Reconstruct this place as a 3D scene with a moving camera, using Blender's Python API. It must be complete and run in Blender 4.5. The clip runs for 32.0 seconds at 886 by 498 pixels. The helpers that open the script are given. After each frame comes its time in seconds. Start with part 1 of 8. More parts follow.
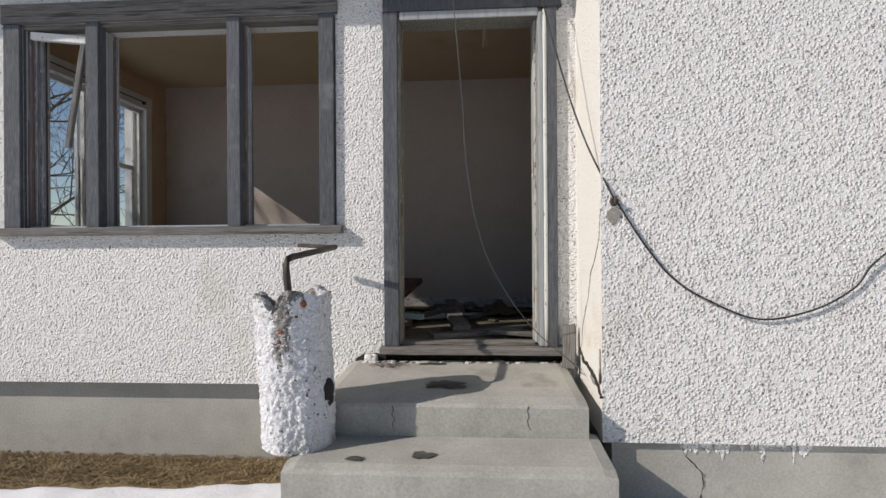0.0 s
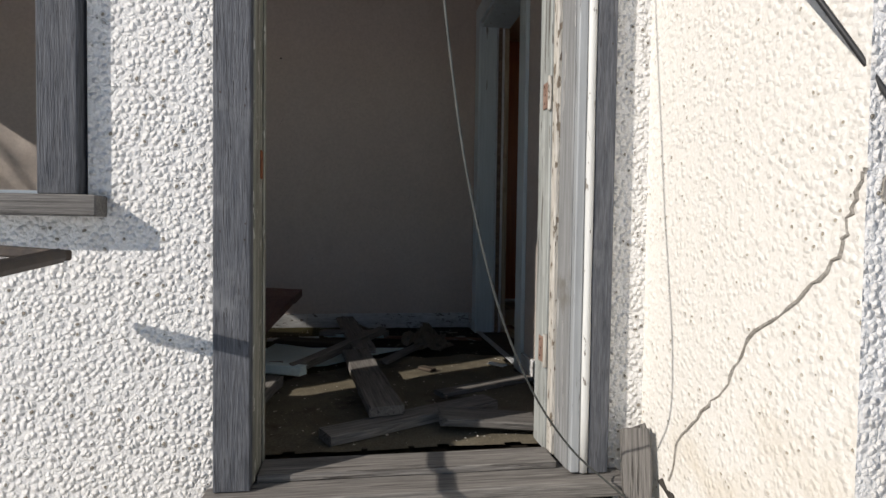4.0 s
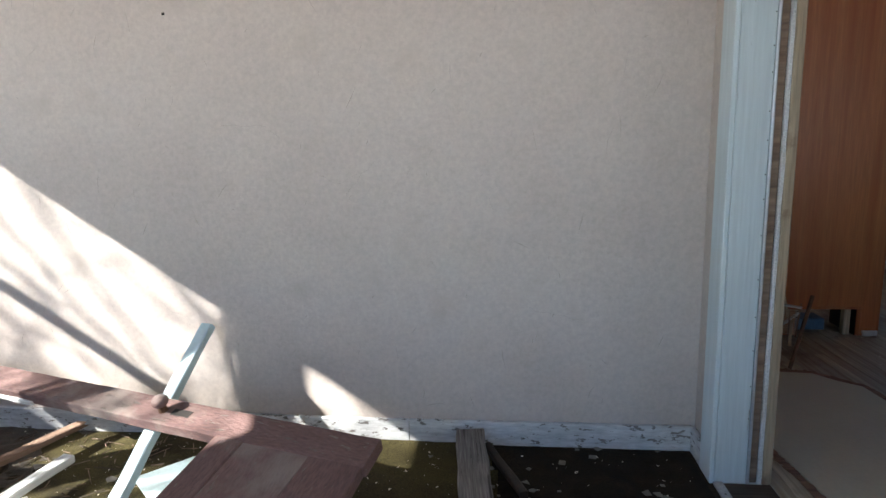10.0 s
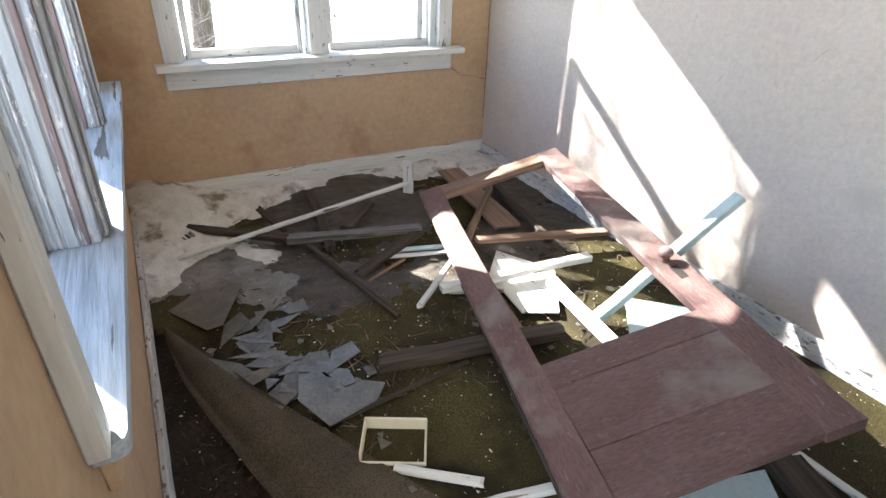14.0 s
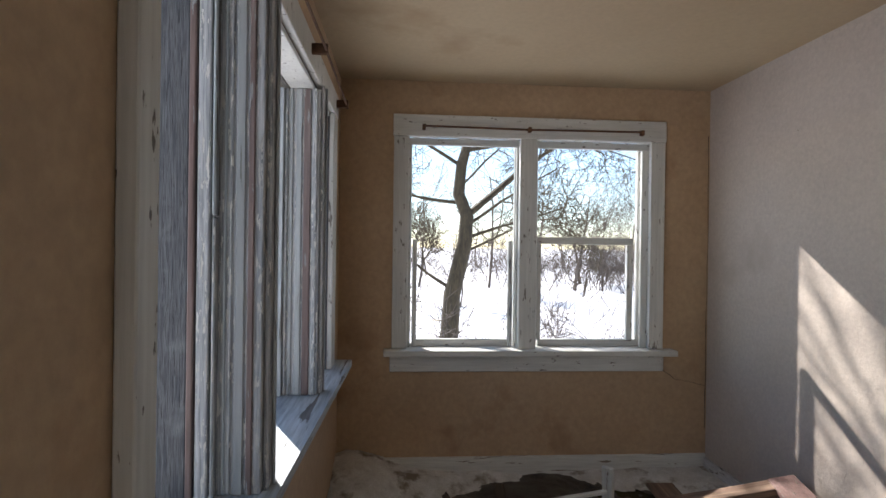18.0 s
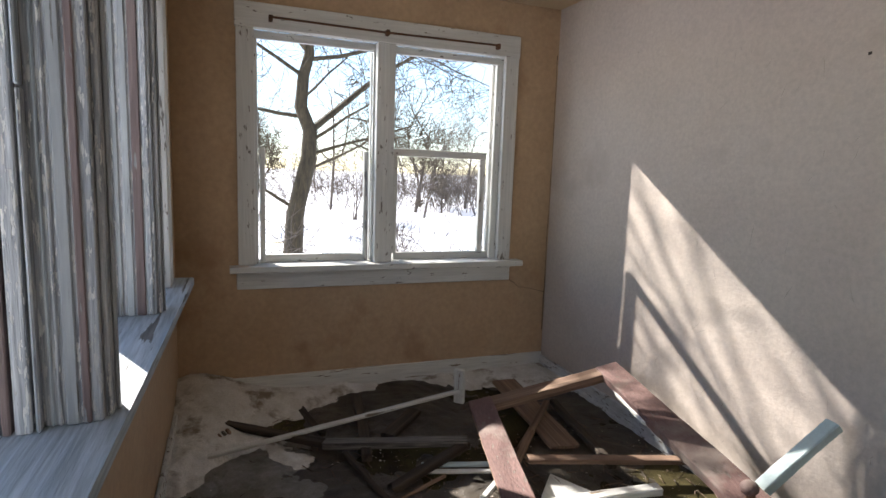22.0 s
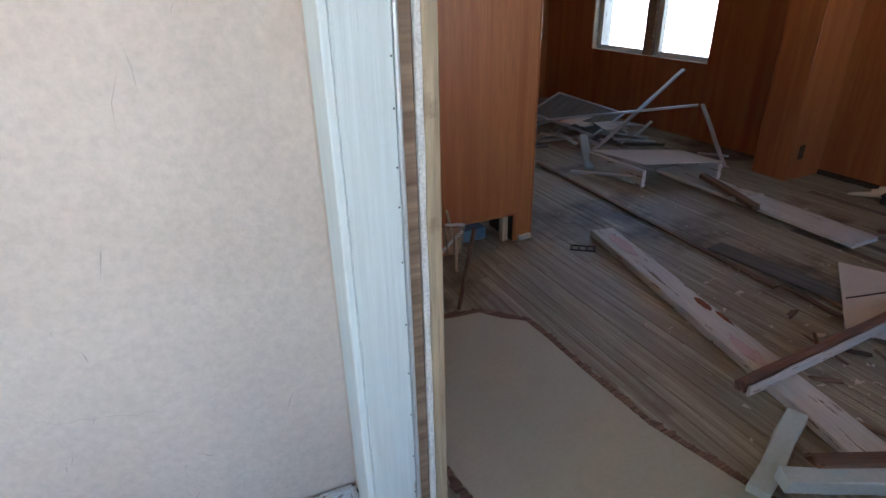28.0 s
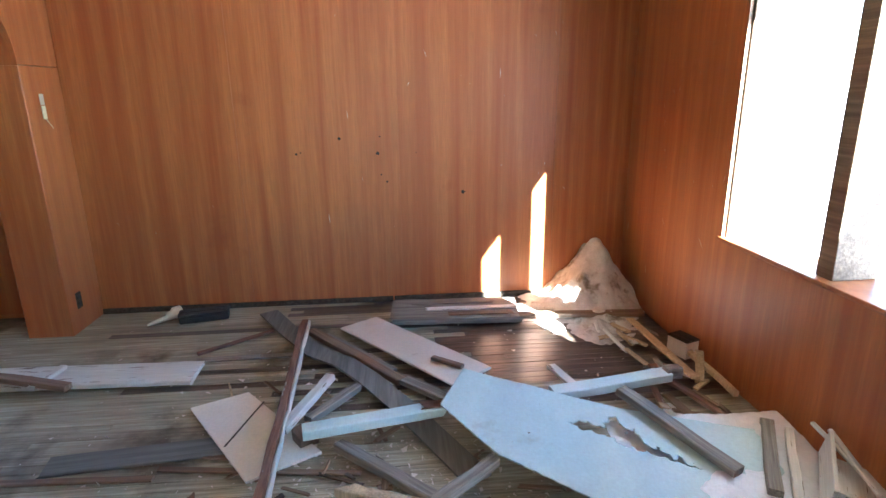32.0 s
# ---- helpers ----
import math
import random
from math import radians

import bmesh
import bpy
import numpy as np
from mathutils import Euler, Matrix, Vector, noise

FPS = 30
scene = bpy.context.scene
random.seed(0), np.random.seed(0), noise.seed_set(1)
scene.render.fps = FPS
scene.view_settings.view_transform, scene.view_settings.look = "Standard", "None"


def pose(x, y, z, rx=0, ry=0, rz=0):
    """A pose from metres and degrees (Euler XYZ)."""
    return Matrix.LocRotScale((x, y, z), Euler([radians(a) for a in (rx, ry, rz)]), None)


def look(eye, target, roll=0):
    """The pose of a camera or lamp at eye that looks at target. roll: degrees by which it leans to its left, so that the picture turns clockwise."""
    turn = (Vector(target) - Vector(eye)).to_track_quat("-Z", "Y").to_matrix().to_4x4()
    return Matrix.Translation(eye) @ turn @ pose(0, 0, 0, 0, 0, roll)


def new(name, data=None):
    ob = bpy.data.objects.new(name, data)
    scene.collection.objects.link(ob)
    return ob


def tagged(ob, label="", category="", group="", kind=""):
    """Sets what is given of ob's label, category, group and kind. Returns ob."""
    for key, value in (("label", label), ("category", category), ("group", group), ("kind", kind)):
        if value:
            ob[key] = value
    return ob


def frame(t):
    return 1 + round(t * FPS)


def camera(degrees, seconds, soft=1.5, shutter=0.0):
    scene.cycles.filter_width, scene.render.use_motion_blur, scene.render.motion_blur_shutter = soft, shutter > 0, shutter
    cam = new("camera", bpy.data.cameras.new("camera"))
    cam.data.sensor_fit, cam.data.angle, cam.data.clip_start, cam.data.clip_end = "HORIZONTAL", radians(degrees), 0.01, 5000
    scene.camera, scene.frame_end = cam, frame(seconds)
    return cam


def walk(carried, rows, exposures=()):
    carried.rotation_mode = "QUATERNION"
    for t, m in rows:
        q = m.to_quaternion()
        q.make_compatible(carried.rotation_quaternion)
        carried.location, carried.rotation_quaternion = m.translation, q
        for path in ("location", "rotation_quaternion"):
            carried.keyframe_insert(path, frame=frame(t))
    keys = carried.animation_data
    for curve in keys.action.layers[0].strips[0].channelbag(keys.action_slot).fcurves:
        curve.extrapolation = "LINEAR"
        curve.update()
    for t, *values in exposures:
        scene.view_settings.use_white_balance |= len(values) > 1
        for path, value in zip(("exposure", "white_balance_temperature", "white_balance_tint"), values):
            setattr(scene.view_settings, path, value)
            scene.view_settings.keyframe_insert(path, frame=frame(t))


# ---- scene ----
cam = camera(76.8, 32.0, soft=1.5)
PATH = [
    (0, (0.092, -3.387, 0.612), (-0.048, -1.392, 0.612), -0.4),
    (0.5, (-0.06, -3.067, 0.567), (-0.091, -1.067, 0.59), 0.2),
    (1, (-0.16, -2.73, 0.58), (-0.063, -0.732, 0.562), 0.4),
    (1.5, (-0.248, -2.417, 0.587), (-0.086, -0.424, 0.572), 0.6),
    (2, (-0.331, -2.169, 0.611), (-0.092, -0.183, 0.577), 1.1),
    (2.5, (-0.243, -1.958, 0.61), (0.12, 0.008, 0.549), 1.3),
    (4.5, (-0.136, -1.285, 0.708), (0.138, 0.695, 0.642), 1.0),
    (5, (-0.115, -1.059, 0.724), (0.149, 0.922, 0.642), 1.6),
    (5.5, (-0.099, -0.873, 0.855), (0.134, 1.111, 0.753), 1.4),
    (6, (-0.12, -0.717, 0.89), (0.087, 1.269, 0.771), 1.4),
    (6.5, (-0.147, -0.613, 1.047), (0.046, 1.373, 0.916), 1.7),
    (7, (-0.169, -0.503, 1.057), (0.017, 1.483, 0.913), 1.4),
    (7.5, (-0.105, -0.32, 1.127), (0.046, 1.668, 0.968), 1.4),
    (8, (-0.109, -0.208, 1.218), (0.05, 1.776, 1.021), 0.9),
    (8.5, (-0.096, -0.078, 1.211), (0.106, 1.901, 1.007), 0.2),
    (9, (-0.038, 0.072, 1.224), (0.163, 2.05, 1.006), -0.3),
    (9.5, (-0.018, 0.185, 1.207), (0.053, 2.169, 0.97), -0.9),
    (10, (-0.075, 0.295, 1.214), (-0.308, 2.251, 0.864), -1.8),
    (10.5, (-0.071, 0.37, 1.224), (-0.775, 2.188, 0.778), -2.3),
    (11, (-0.075, 0.354, 1.241), (-1.111, 1.972, 0.687), -1.3),
    (11.5, (-0.086, 0.327, 1.234), (-1.339, 1.716, 0.526), -0.2),
    (12, (-0.099, 0.321, 1.212), (-1.435, 1.488, 0.289), 0.4),
    (12.5, (-0.115, 0.336, 1.219), (-1.422, 1.319, 0.068), 1.7),
    (13, (-0.127, 0.36, 1.283), (-1.449, 1.236, 0.064), 2.3),
    (13.5, (-0.116, 0.367, 1.362), (-1.5, 1.194, 0.178), 1.8),
    (14, (-0.086, 0.363, 1.404), (-1.608, 1.211, 0.422), 1.9),
    (14.5, (-0.088, 0.372, 1.439), (-1.732, 1.247, 0.709), 1.6),
    (15, (-0.084, 0.371, 1.452), (-1.798, 1.258, 0.928), 1.6),
    (15.5, (-0.079, 0.378, 1.464), (-1.837, 1.257, 1.094), 1.6),
    (17.5, (-0.024, 0.568, 1.405), (-1.98, 0.986, 1.38), 1.0),
    (18, (-0.004, 0.564, 1.394), (-1.998, 0.714, 1.388), 0.8),
    (18.5, (0.017, 0.569, 1.379), (-1.981, 0.483, 1.384), 0.7),
    (19, (0.021, 0.568, 1.38), (-1.965, 0.335, 1.39), 0.7),
    (19.5, (-0.006, 0.548, 1.391), (-1.989, 0.29, 1.398), 0.7),
    (20, (-0.032, 0.531, 1.403), (-2.023, 0.343, 1.406), 0.9),
    (20.5, (-0.053, 0.519, 1.404), (-2.053, 0.555, 1.398), 1.1),
    (21, (-0.065, 0.515, 1.389), (-2.043, 0.81, 1.357), 1.4),
    (21.5, (-0.081, 0.516, 1.352), (-2.011, 1.029, 1.238), 1.6),
    (22, (-0.101, 0.489, 1.325), (-1.955, 1.192, 1.059), 2.0),
    (22.5, (-0.115, 0.449, 1.309), (-1.871, 1.308, 0.887), 2.5),
    (23, (-0.108, 0.457, 1.27), (-1.781, 1.405, 0.72), 2.5),
    (23.5, (-0.104, 0.433, 1.25), (-1.667, 1.488, 0.585), 2.5),
    (24, (-0.079, 0.435, 1.219), (-1.494, 1.617, 0.444), 2.8),
    (24.5, (-0.027, 0.494, 1.212), (-1.245, 1.826, 0.35), 1.4),
    (25, (0.083, 0.648, 1.226), (-0.937, 2.085, 0.28), -1.2),
    (25.5, (0.187, 0.754, 1.197), (-0.611, 2.311, 0.228), -3.2),
    (26, (0.31, 0.928, 1.194), (-0.254, 2.567, 0.197), -4.1),
    (26.5, (0.418, 1.087, 1.238), (0.111, 2.779, 0.217), -3.0),
    (28.5, (0.41, 1.352, 1.447), (1.447, 2.864, 0.648), -1.5),
    (29, (0.537, 1.478, 1.457), (1.785, 2.85, 0.709), -1.7),
    (29.5, (0.62, 1.532, 1.455), (2.028, 2.78, 0.778), -2.1),
    (30, (0.674, 1.577, 1.447), (2.208, 2.689, 0.807), -2.0),
    (30.5, (0.737, 1.684, 1.488), (2.449, 2.514, 0.871), -1.3),
    (31, (0.761, 1.76, 1.508), (2.622, 2.202, 0.925), -1.1),
    (31.5, (0.784, 1.772, 1.498), (2.703, 1.869, 0.943), -0.7),
    (32, (0.881, 1.77, 1.514), (2.798, 1.601, 0.97), -0.8),
]
EXPOSURES = [(0, -0.32, 6850, 13), (2.5, -0.32, 6850, 13), (4.5, 0.0, 6800, 12), (5, 0.26, 6750, 12), (6, 1.2, 6650, 12), (7, 2.2, 6600, 12), (8, 2.75, 6500, 11), (9, 2.84, 6650, 10), (10, 2.6, 6400, 9), (11, 2.06, 6450, 9),
             (12, 2.15, 6300, 10), (12.5, 2.75, 6500, 10), (13, 3.42, 6650, 9), (14, 3.32, 6400, 9), (14.5, 2.72, 6200, 10), (15, 2.0, 6300, 9), (15.5, 1.8, 6400, 10), (17.5, 1.55, 6600, 11), (18, 1.5, 6700, 12), (19, 1.72, 7450, 15), (21, 1.72, 7350, 15), (22, 1.72, 6800, 12), (23, 2.0, 6500, 11),
             (24, 2.22, 6500, 10), (25, 2.38, 6600, 10), (26, 2.82, 6750, 10), (26.5, 2.9, 6750, 10), (28.5, 3.95, 6500, 11), (29, 4.32, 6450, 9), (30, 5.66, 5950, 2), (31, 5.85, 5650, -4), (32, 5.28, 5550, -3)]
walk(cam, [(t, look(eye, target, roll)) for t, eye, target, roll in PATH], EXPOSURES)

# ---- light ----
SUN_WAY = Vector((1.0, 0.498, -0.685)).normalized()
world = bpy.data.worlds.new("sky")
scene.world = world
world.use_nodes = True
wn = world.node_tree.nodes
sky = wn.new("ShaderNodeTexSky")
sky.sky_type, sky.sun_disc = "NISHITA", False
sky.sun_elevation = math.asin(-SUN_WAY.z)
sky.sun_rotation = math.atan2(-SUN_WAY.x, -SUN_WAY.y)
sky.air_density, sky.dust_density, sky.ozone_density = 1.0, 0.1, 1.5
sky.altitude = 1200
world.node_tree.links.new(sky.outputs[0], wn["Background"].inputs[0])
wn["Background"].inputs[1].default_value = 0.10
sun_data = bpy.data.lights.new("sun", "SUN")
sun_data.energy, sun_data.angle, sun_data.color = 4.9, radians(0.53), (1.0, 0.962, 0.912)
sun = new("sun", sun_data)
sun.matrix_world = look((0, 0, 20), Vector((0, 0, 20)) + SUN_WAY)


# ---- materials ----
def surface(name, base, var, scale=3.0, stretch=(1, 1, 1), rough=0.8, bump=0.25, fine=50.0, fine_var=0.18,
            stain=None, stain_at=0.6, stain_scale=1.2, peel=None, peel_at=0.55, peel_scale=9.0, metal=0.0,
            random_var=0.12, bump_depth=0.004, bump_kind="noise", grain=0.0, streak=None, peel_stretch=None, stain_place=False, gloss=0.5):
    """Two colours in broad patches, fine grain, and optional stains, peeling paint and streaks."""
    m = bpy.data.materials.new(name)
    m.use_nodes = True
    nt = m.node_tree
    n, ln = nt.nodes, nt.links.new
    bsdf = n["Principled BSDF"]
    bsdf.inputs["Metallic"].default_value = metal
    bsdf.inputs["Specular IOR Level"].default_value = gloss
    coord, info = n.new("ShaderNodeTexCoord"), n.new("ShaderNodeObjectInfo")
    shift = n.new("ShaderNodeVectorMath")
    shift.operation = "MULTIPLY_ADD"
    comb = n.new("ShaderNodeCombineXYZ")
    for k in range(3):
        ln(info.outputs["Random"], comb.inputs[k])
    ln(comb.outputs[0], shift.inputs[0])
    shift.inputs[1].default_value = (7.3, 3.1, 5.7)
    ln(coord.outputs["Object"], shift.inputs[2])

    place = n.new("ShaderNodeNewGeometry")

    def noise_at(s, st=stretch, detail=5.0, kind="ShaderNodeTexNoise", fixed=False):
        mp = n.new("ShaderNodeMapping")
        mp.inputs["Scale"].default_value = st
        ln(place.outputs["Position"] if fixed else shift.outputs[0], mp.inputs["Vector"])
        t = n.new(kind)
        t.inputs["Scale"].default_value = s
        if kind == "ShaderNodeTexNoise":
            t.inputs["Detail"].default_value = detail
            t.inputs["Roughness"].default_value = 0.6
        ln(mp.outputs[0], t.inputs["Vector"])
        return t.outputs[0]

    def ramp(src, lo, hi, a=(0, 0, 0, 1), b=(1, 1, 1, 1)):
        r = n.new("ShaderNodeValToRGB")
        r.color_ramp.elements[0].position, r.color_ramp.elements[1].position = lo, hi
        r.color_ramp.elements[0].color, r.color_ramp.elements[1].color = a, b
        ln(src, r.inputs[0])
        return r.outputs[0]

    def mix(f, a, b, kind="MIX"):
        x = n.new("ShaderNodeMix")
        x.data_type, x.blend_type = "RGBA", kind
        for sock, v in ((x.inputs[0], f), (x.inputs[6], a), (x.inputs[7], b)):
            if isinstance(v, (int, float)):
                sock.default_value = v
            elif isinstance(v, tuple):
                sock.default_value = (*v, 1) if len(v) == 3 else v
            else:
                ln(v, sock)
        return x.outputs[2]

    col = mix(ramp(noise_at(scale), 0.35, 0.65), base, var)
    fin = noise_at(fine)
    lo, hi = 1 - fine_var, 1 + fine_var
    col = mix(1.0, col, ramp(fin, 0.3, 0.7, (lo, lo, lo, 1), (hi, hi, hi, 1)), "MULTIPLY")
    if streak:
        col = mix(ramp(noise_at(streak[1], streak[2]), 0.42, 0.68), col, streak[0])
    if stain:
        col = mix(ramp(noise_at(stain_scale, (1, 1, 1), 6, "ShaderNodeTexNoise", stain_place), stain_at, stain_at + 0.12), col, stain)
    height = fin
    if bump_kind == "dash":
        v1 = noise_at(fine, stretch, 3, "ShaderNodeTexVoronoi")
        hb = n.new("ShaderNodeMath")
        hb.operation = "MULTIPLY_ADD"
        ln(v1, hb.inputs[0])
        hb.inputs[1].default_value = -0.5
        ln(noise_at(fine * 0.75), hb.inputs[2])
        height = hb.outputs[0]
    if peel:
        mask = ramp(noise_at(peel_scale, peel_stretch or stretch, 7), peel_at, peel_at + 0.012)
        under = mix(ramp(noise_at(fine * 0.5), 0.35, 0.65), peel, tuple(c * 0.6 for c in peel))
        col = mix(mask, col, under)
        h2 = n.new("ShaderNodeMath")
        h2.operation = "MULTIPLY_ADD"
        ln(mask, h2.inputs[0])
        h2.inputs[1].default_value = -0.5
        ln(height, h2.inputs[2])
        height = h2.outputs[0]
    if random_var:
        lo, hi = 1 - random_var, 1 + random_var
        col = mix(1.0, col, ramp(info.outputs["Random"], 0, 1, (lo, lo, lo, 1), (hi, hi, hi, 1)), "MULTIPLY")
    ln(col, bsdf.inputs["Base Color"])
    rr = ramp(fin, 0.2, 0.8, (rough - 0.08,) * 3 + (1,), (min(1, rough + 0.08),) * 3 + (1,))
    ln(rr, bsdf.inputs["Roughness"])
    b = n.new("ShaderNodeBump")
    b.inputs["Strength"].default_value, b.inputs["Distance"].default_value = bump, bump_depth
    ln(height, b.inputs["Height"])
    ln(b.outputs[0], bsdf.inputs["Normal"])
    return m


def pebble_dash(name, base, var, pit, cell, depth, pits, stain, stain_at, pit_size=0.36):
    """Coarse thrown plaster: rounded stones side by side, some fallen out and leaving dull pits, dirt and shade both
    put into their colour, over broad stains.
    """
    m = bpy.data.materials.new(name)
    m.use_nodes = True
    n, ln = m.node_tree.nodes, m.node_tree.links.new
    bsdf = n["Principled BSDF"]
    bsdf.inputs["Specular IOR Level"].default_value = 0.3
    bsdf.inputs["Roughness"].default_value = 0.9
    coord = n.new("ShaderNodeTexCoord")
    warp = n.new("ShaderNodeTexNoise")
    warp.inputs["Scale"].default_value, warp.inputs["Detail"].default_value = cell * 0.6, 3.0
    ln(coord.outputs["Object"], warp.inputs["Vector"])
    bend = n.new("ShaderNodeVectorMath")
    bend.operation = "MULTIPLY_ADD"
    ln(warp.outputs["Color"], bend.inputs[0])
    bend.inputs[1].default_value = (0.9 / cell,) * 3
    ln(coord.outputs["Object"], bend.inputs[2])
    stones = n.new("ShaderNodeTexVoronoi")
    stones.inputs["Scale"].default_value = cell
    ln(bend.outputs[0], stones.inputs["Vector"])

    def step(src, lo, hi, a, b):
        r = n.new("ShaderNodeMapRange")
        r.inputs["From Min"].default_value, r.inputs["From Max"].default_value = lo, hi
        r.inputs["To Min"].default_value, r.inputs["To Max"].default_value = a, b
        ln(src, r.inputs["Value"])
        return r.outputs[0]

    def math2(kind, a, b):
        x = n.new("ShaderNodeMath")
        x.operation = kind
        for k, v in enumerate((a, b)):
            if isinstance(v, float):
                x.inputs[k].default_value = v
            else:
                ln(v, x.inputs[k])
        return x.outputs[0]

    def mix(f, a, b):
        x = n.new("ShaderNodeMix")
        x.data_type = "RGBA"
        ln(f, x.inputs[0])
        for sock, v in ((x.inputs[6], a), (x.inputs[7], b)):
            if isinstance(v, tuple):
                sock.default_value = (*v, 1)
            else:
                ln(v, sock)
        return x.outputs[2]

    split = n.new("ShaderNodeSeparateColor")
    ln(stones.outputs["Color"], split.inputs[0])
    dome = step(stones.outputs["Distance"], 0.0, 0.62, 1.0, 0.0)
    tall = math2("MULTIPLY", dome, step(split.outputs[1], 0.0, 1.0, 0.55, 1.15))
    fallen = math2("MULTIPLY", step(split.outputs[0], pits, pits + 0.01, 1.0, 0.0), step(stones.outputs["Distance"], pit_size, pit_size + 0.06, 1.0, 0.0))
    grain = n.new("ShaderNodeTexNoise")
    grain.inputs["Scale"].default_value, grain.inputs["Detail"].default_value = cell * 2.6, 4.0
    ln(coord.outputs["Object"], grain.inputs["Vector"])
    height = math2("ADD", math2("SUBTRACT", tall, math2("MULTIPLY", fallen, 1.2)), math2("MULTIPLY", grain.outputs[0], 0.45))
    broad = n.new("ShaderNodeTexNoise")
    broad.inputs["Scale"].default_value, broad.inputs["Detail"].default_value = 1.7, 6.0
    ln(coord.outputs["Object"], broad.inputs["Vector"])
    col = mix(step(grain.outputs[0], 0.35, 0.65, 0.0, 1.0), base, var)
    col = mix(step(broad.outputs[0], stain_at, stain_at + 0.14, 0.0, 0.8), col, stain)
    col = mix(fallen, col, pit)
    ln(col, bsdf.inputs["Base Color"])
    b = n.new("ShaderNodeBump")
    b.inputs["Strength"].default_value, b.inputs["Distance"].default_value = 1.0, depth
    ln(height, b.inputs["Height"])
    ln(b.outputs[0], bsdf.inputs["Normal"])
    return m


X_GRAIN, Z_GRAIN, Y_GRAIN = (0.06, 1, 1), (1, 1, 0.05), (1, 0.06, 1)
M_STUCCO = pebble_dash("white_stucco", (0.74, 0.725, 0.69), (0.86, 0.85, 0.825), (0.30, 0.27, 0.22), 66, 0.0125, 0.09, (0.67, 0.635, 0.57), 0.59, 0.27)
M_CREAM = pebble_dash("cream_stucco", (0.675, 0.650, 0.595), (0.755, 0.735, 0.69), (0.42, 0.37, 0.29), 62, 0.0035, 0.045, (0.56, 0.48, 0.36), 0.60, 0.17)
M_CONCRETE = surface("old_concrete", (0.33, 0.32, 0.285), (0.42, 0.41, 0.37), 2.6, fine=80, fine_var=0.16, bump=0.4,
                     stain=(0.24, 0.23, 0.20), stain_at=0.60, stain_scale=2.3, random_var=0)
M_PLASTER = surface("pinkish_plaster", (0.46, 0.40, 0.355), (0.50, 0.44, 0.392), 2.2, fine=55, fine_var=0.085, bump=0.6, bump_depth=0.003,
                    stain=(0.425, 0.366, 0.318), stain_at=0.59, stain_scale=2.2, peel=(0.34, 0.30, 0.27), peel_at=0.73, peel_scale=9, random_var=0)
M_TAN = surface("tan_plaster", (0.455, 0.318, 0.198), (0.505, 0.362, 0.232), 1.8, fine=35, fine_var=0.10, bump=0.35, bump_depth=0.003,
                stain=(0.35, 0.215, 0.125), stain_at=0.58, stain_scale=1.6, random_var=0)
M_CEILING = surface("yellowed_ceiling", (0.46, 0.35, 0.225), (0.50, 0.395, 0.26), 1.2, fine=40, fine_var=0.05, bump=0.15,
                    stain=(0.38, 0.27, 0.165), stain_at=0.6, stain_scale=1.1, random_var=0)
M_GREYWOOD = surface("weathered_grey_wood", (0.060, 0.066, 0.079), (0.125, 0.130, 0.143), 200, (1, 1, 0.05), fine=420, fine_var=0.42, bump=1.0,
                     bump_depth=0.004, peel=(0.05, 0.05, 0.055), peel_at=0.62, peel_scale=260, stain=(0.165, 0.172, 0.185), stain_at=0.6, stain_scale=5)
M_GREYWOOD_X = surface("weathered_grey_board", (0.126, 0.118, 0.109), (0.210, 0.197, 0.181), 130, (0.03, 1, 1), fine=300, fine_var=0.5, bump=0.9,
                       peel=(0.08, 0.072, 0.065), peel_at=0.60, peel_scale=80)
M_DOORJAMB = surface("greenish_grey_jamb", (0.21, 0.205, 0.165), (0.31, 0.305, 0.26), 30, (1, 1, 0.06), fine=120, fine_var=0.25, bump=0.8,
                     peel=(0.58, 0.56, 0.50), peel_at=0.60, peel_scale=70, peel_stretch=(1, 1, 0.22), streak=((0.13, 0.125, 0.10), 60, (1, 1, 0.03)))
M_WHITETRIM = surface("flaking_white_paint", (0.68, 0.68, 0.65), (0.60, 0.605, 0.58), 6, Z_GRAIN, fine=70, fine_var=0.10, bump=0.6,
                      peel=(0.26, 0.235, 0.205), peel_at=0.635, peel_scale=48, peel_stretch=(1, 1, 0.28), rough=0.6)
M_WORNWHITE = surface("worn_white_paint", (0.58, 0.585, 0.57), (0.48, 0.49, 0.49), 9, Z_GRAIN, fine=70, fine_var=0.15, bump=0.7,
                      peel=(0.30, 0.295, 0.29), peel_at=0.52, peel_scale=44, peel_stretch=(1, 1, 0.09), rough=0.65)
M_BLUEGREY = surface("blue_grey_bare_wood", (0.30, 0.34, 0.37), (0.40, 0.43, 0.45), 12, Z_GRAIN, fine=80, fine_var=0.3, bump=0.9,
                     peel=(0.18, 0.165, 0.15), peel_at=0.58, peel_scale=26)
M_BLUEGREY_X = surface("blue_grey_bare_board", (0.32, 0.37, 0.41), (0.42, 0.46, 0.49), 12, X_GRAIN, fine=80, fine_var=0.3, bump=0.9,
                       peel=(0.17, 0.16, 0.15), peel_at=0.62, peel_scale=24)
M_WHITETRIM_X = surface("flaking_white_rail", (0.68, 0.68, 0.65), (0.60, 0.605, 0.58), 6, Y_GRAIN, fine=70, fine_var=0.10, bump=0.6,
                        peel=(0.26, 0.235, 0.205), peel_at=0.645, peel_scale=48, peel_stretch=(1, 0.28, 1), rough=0.6)
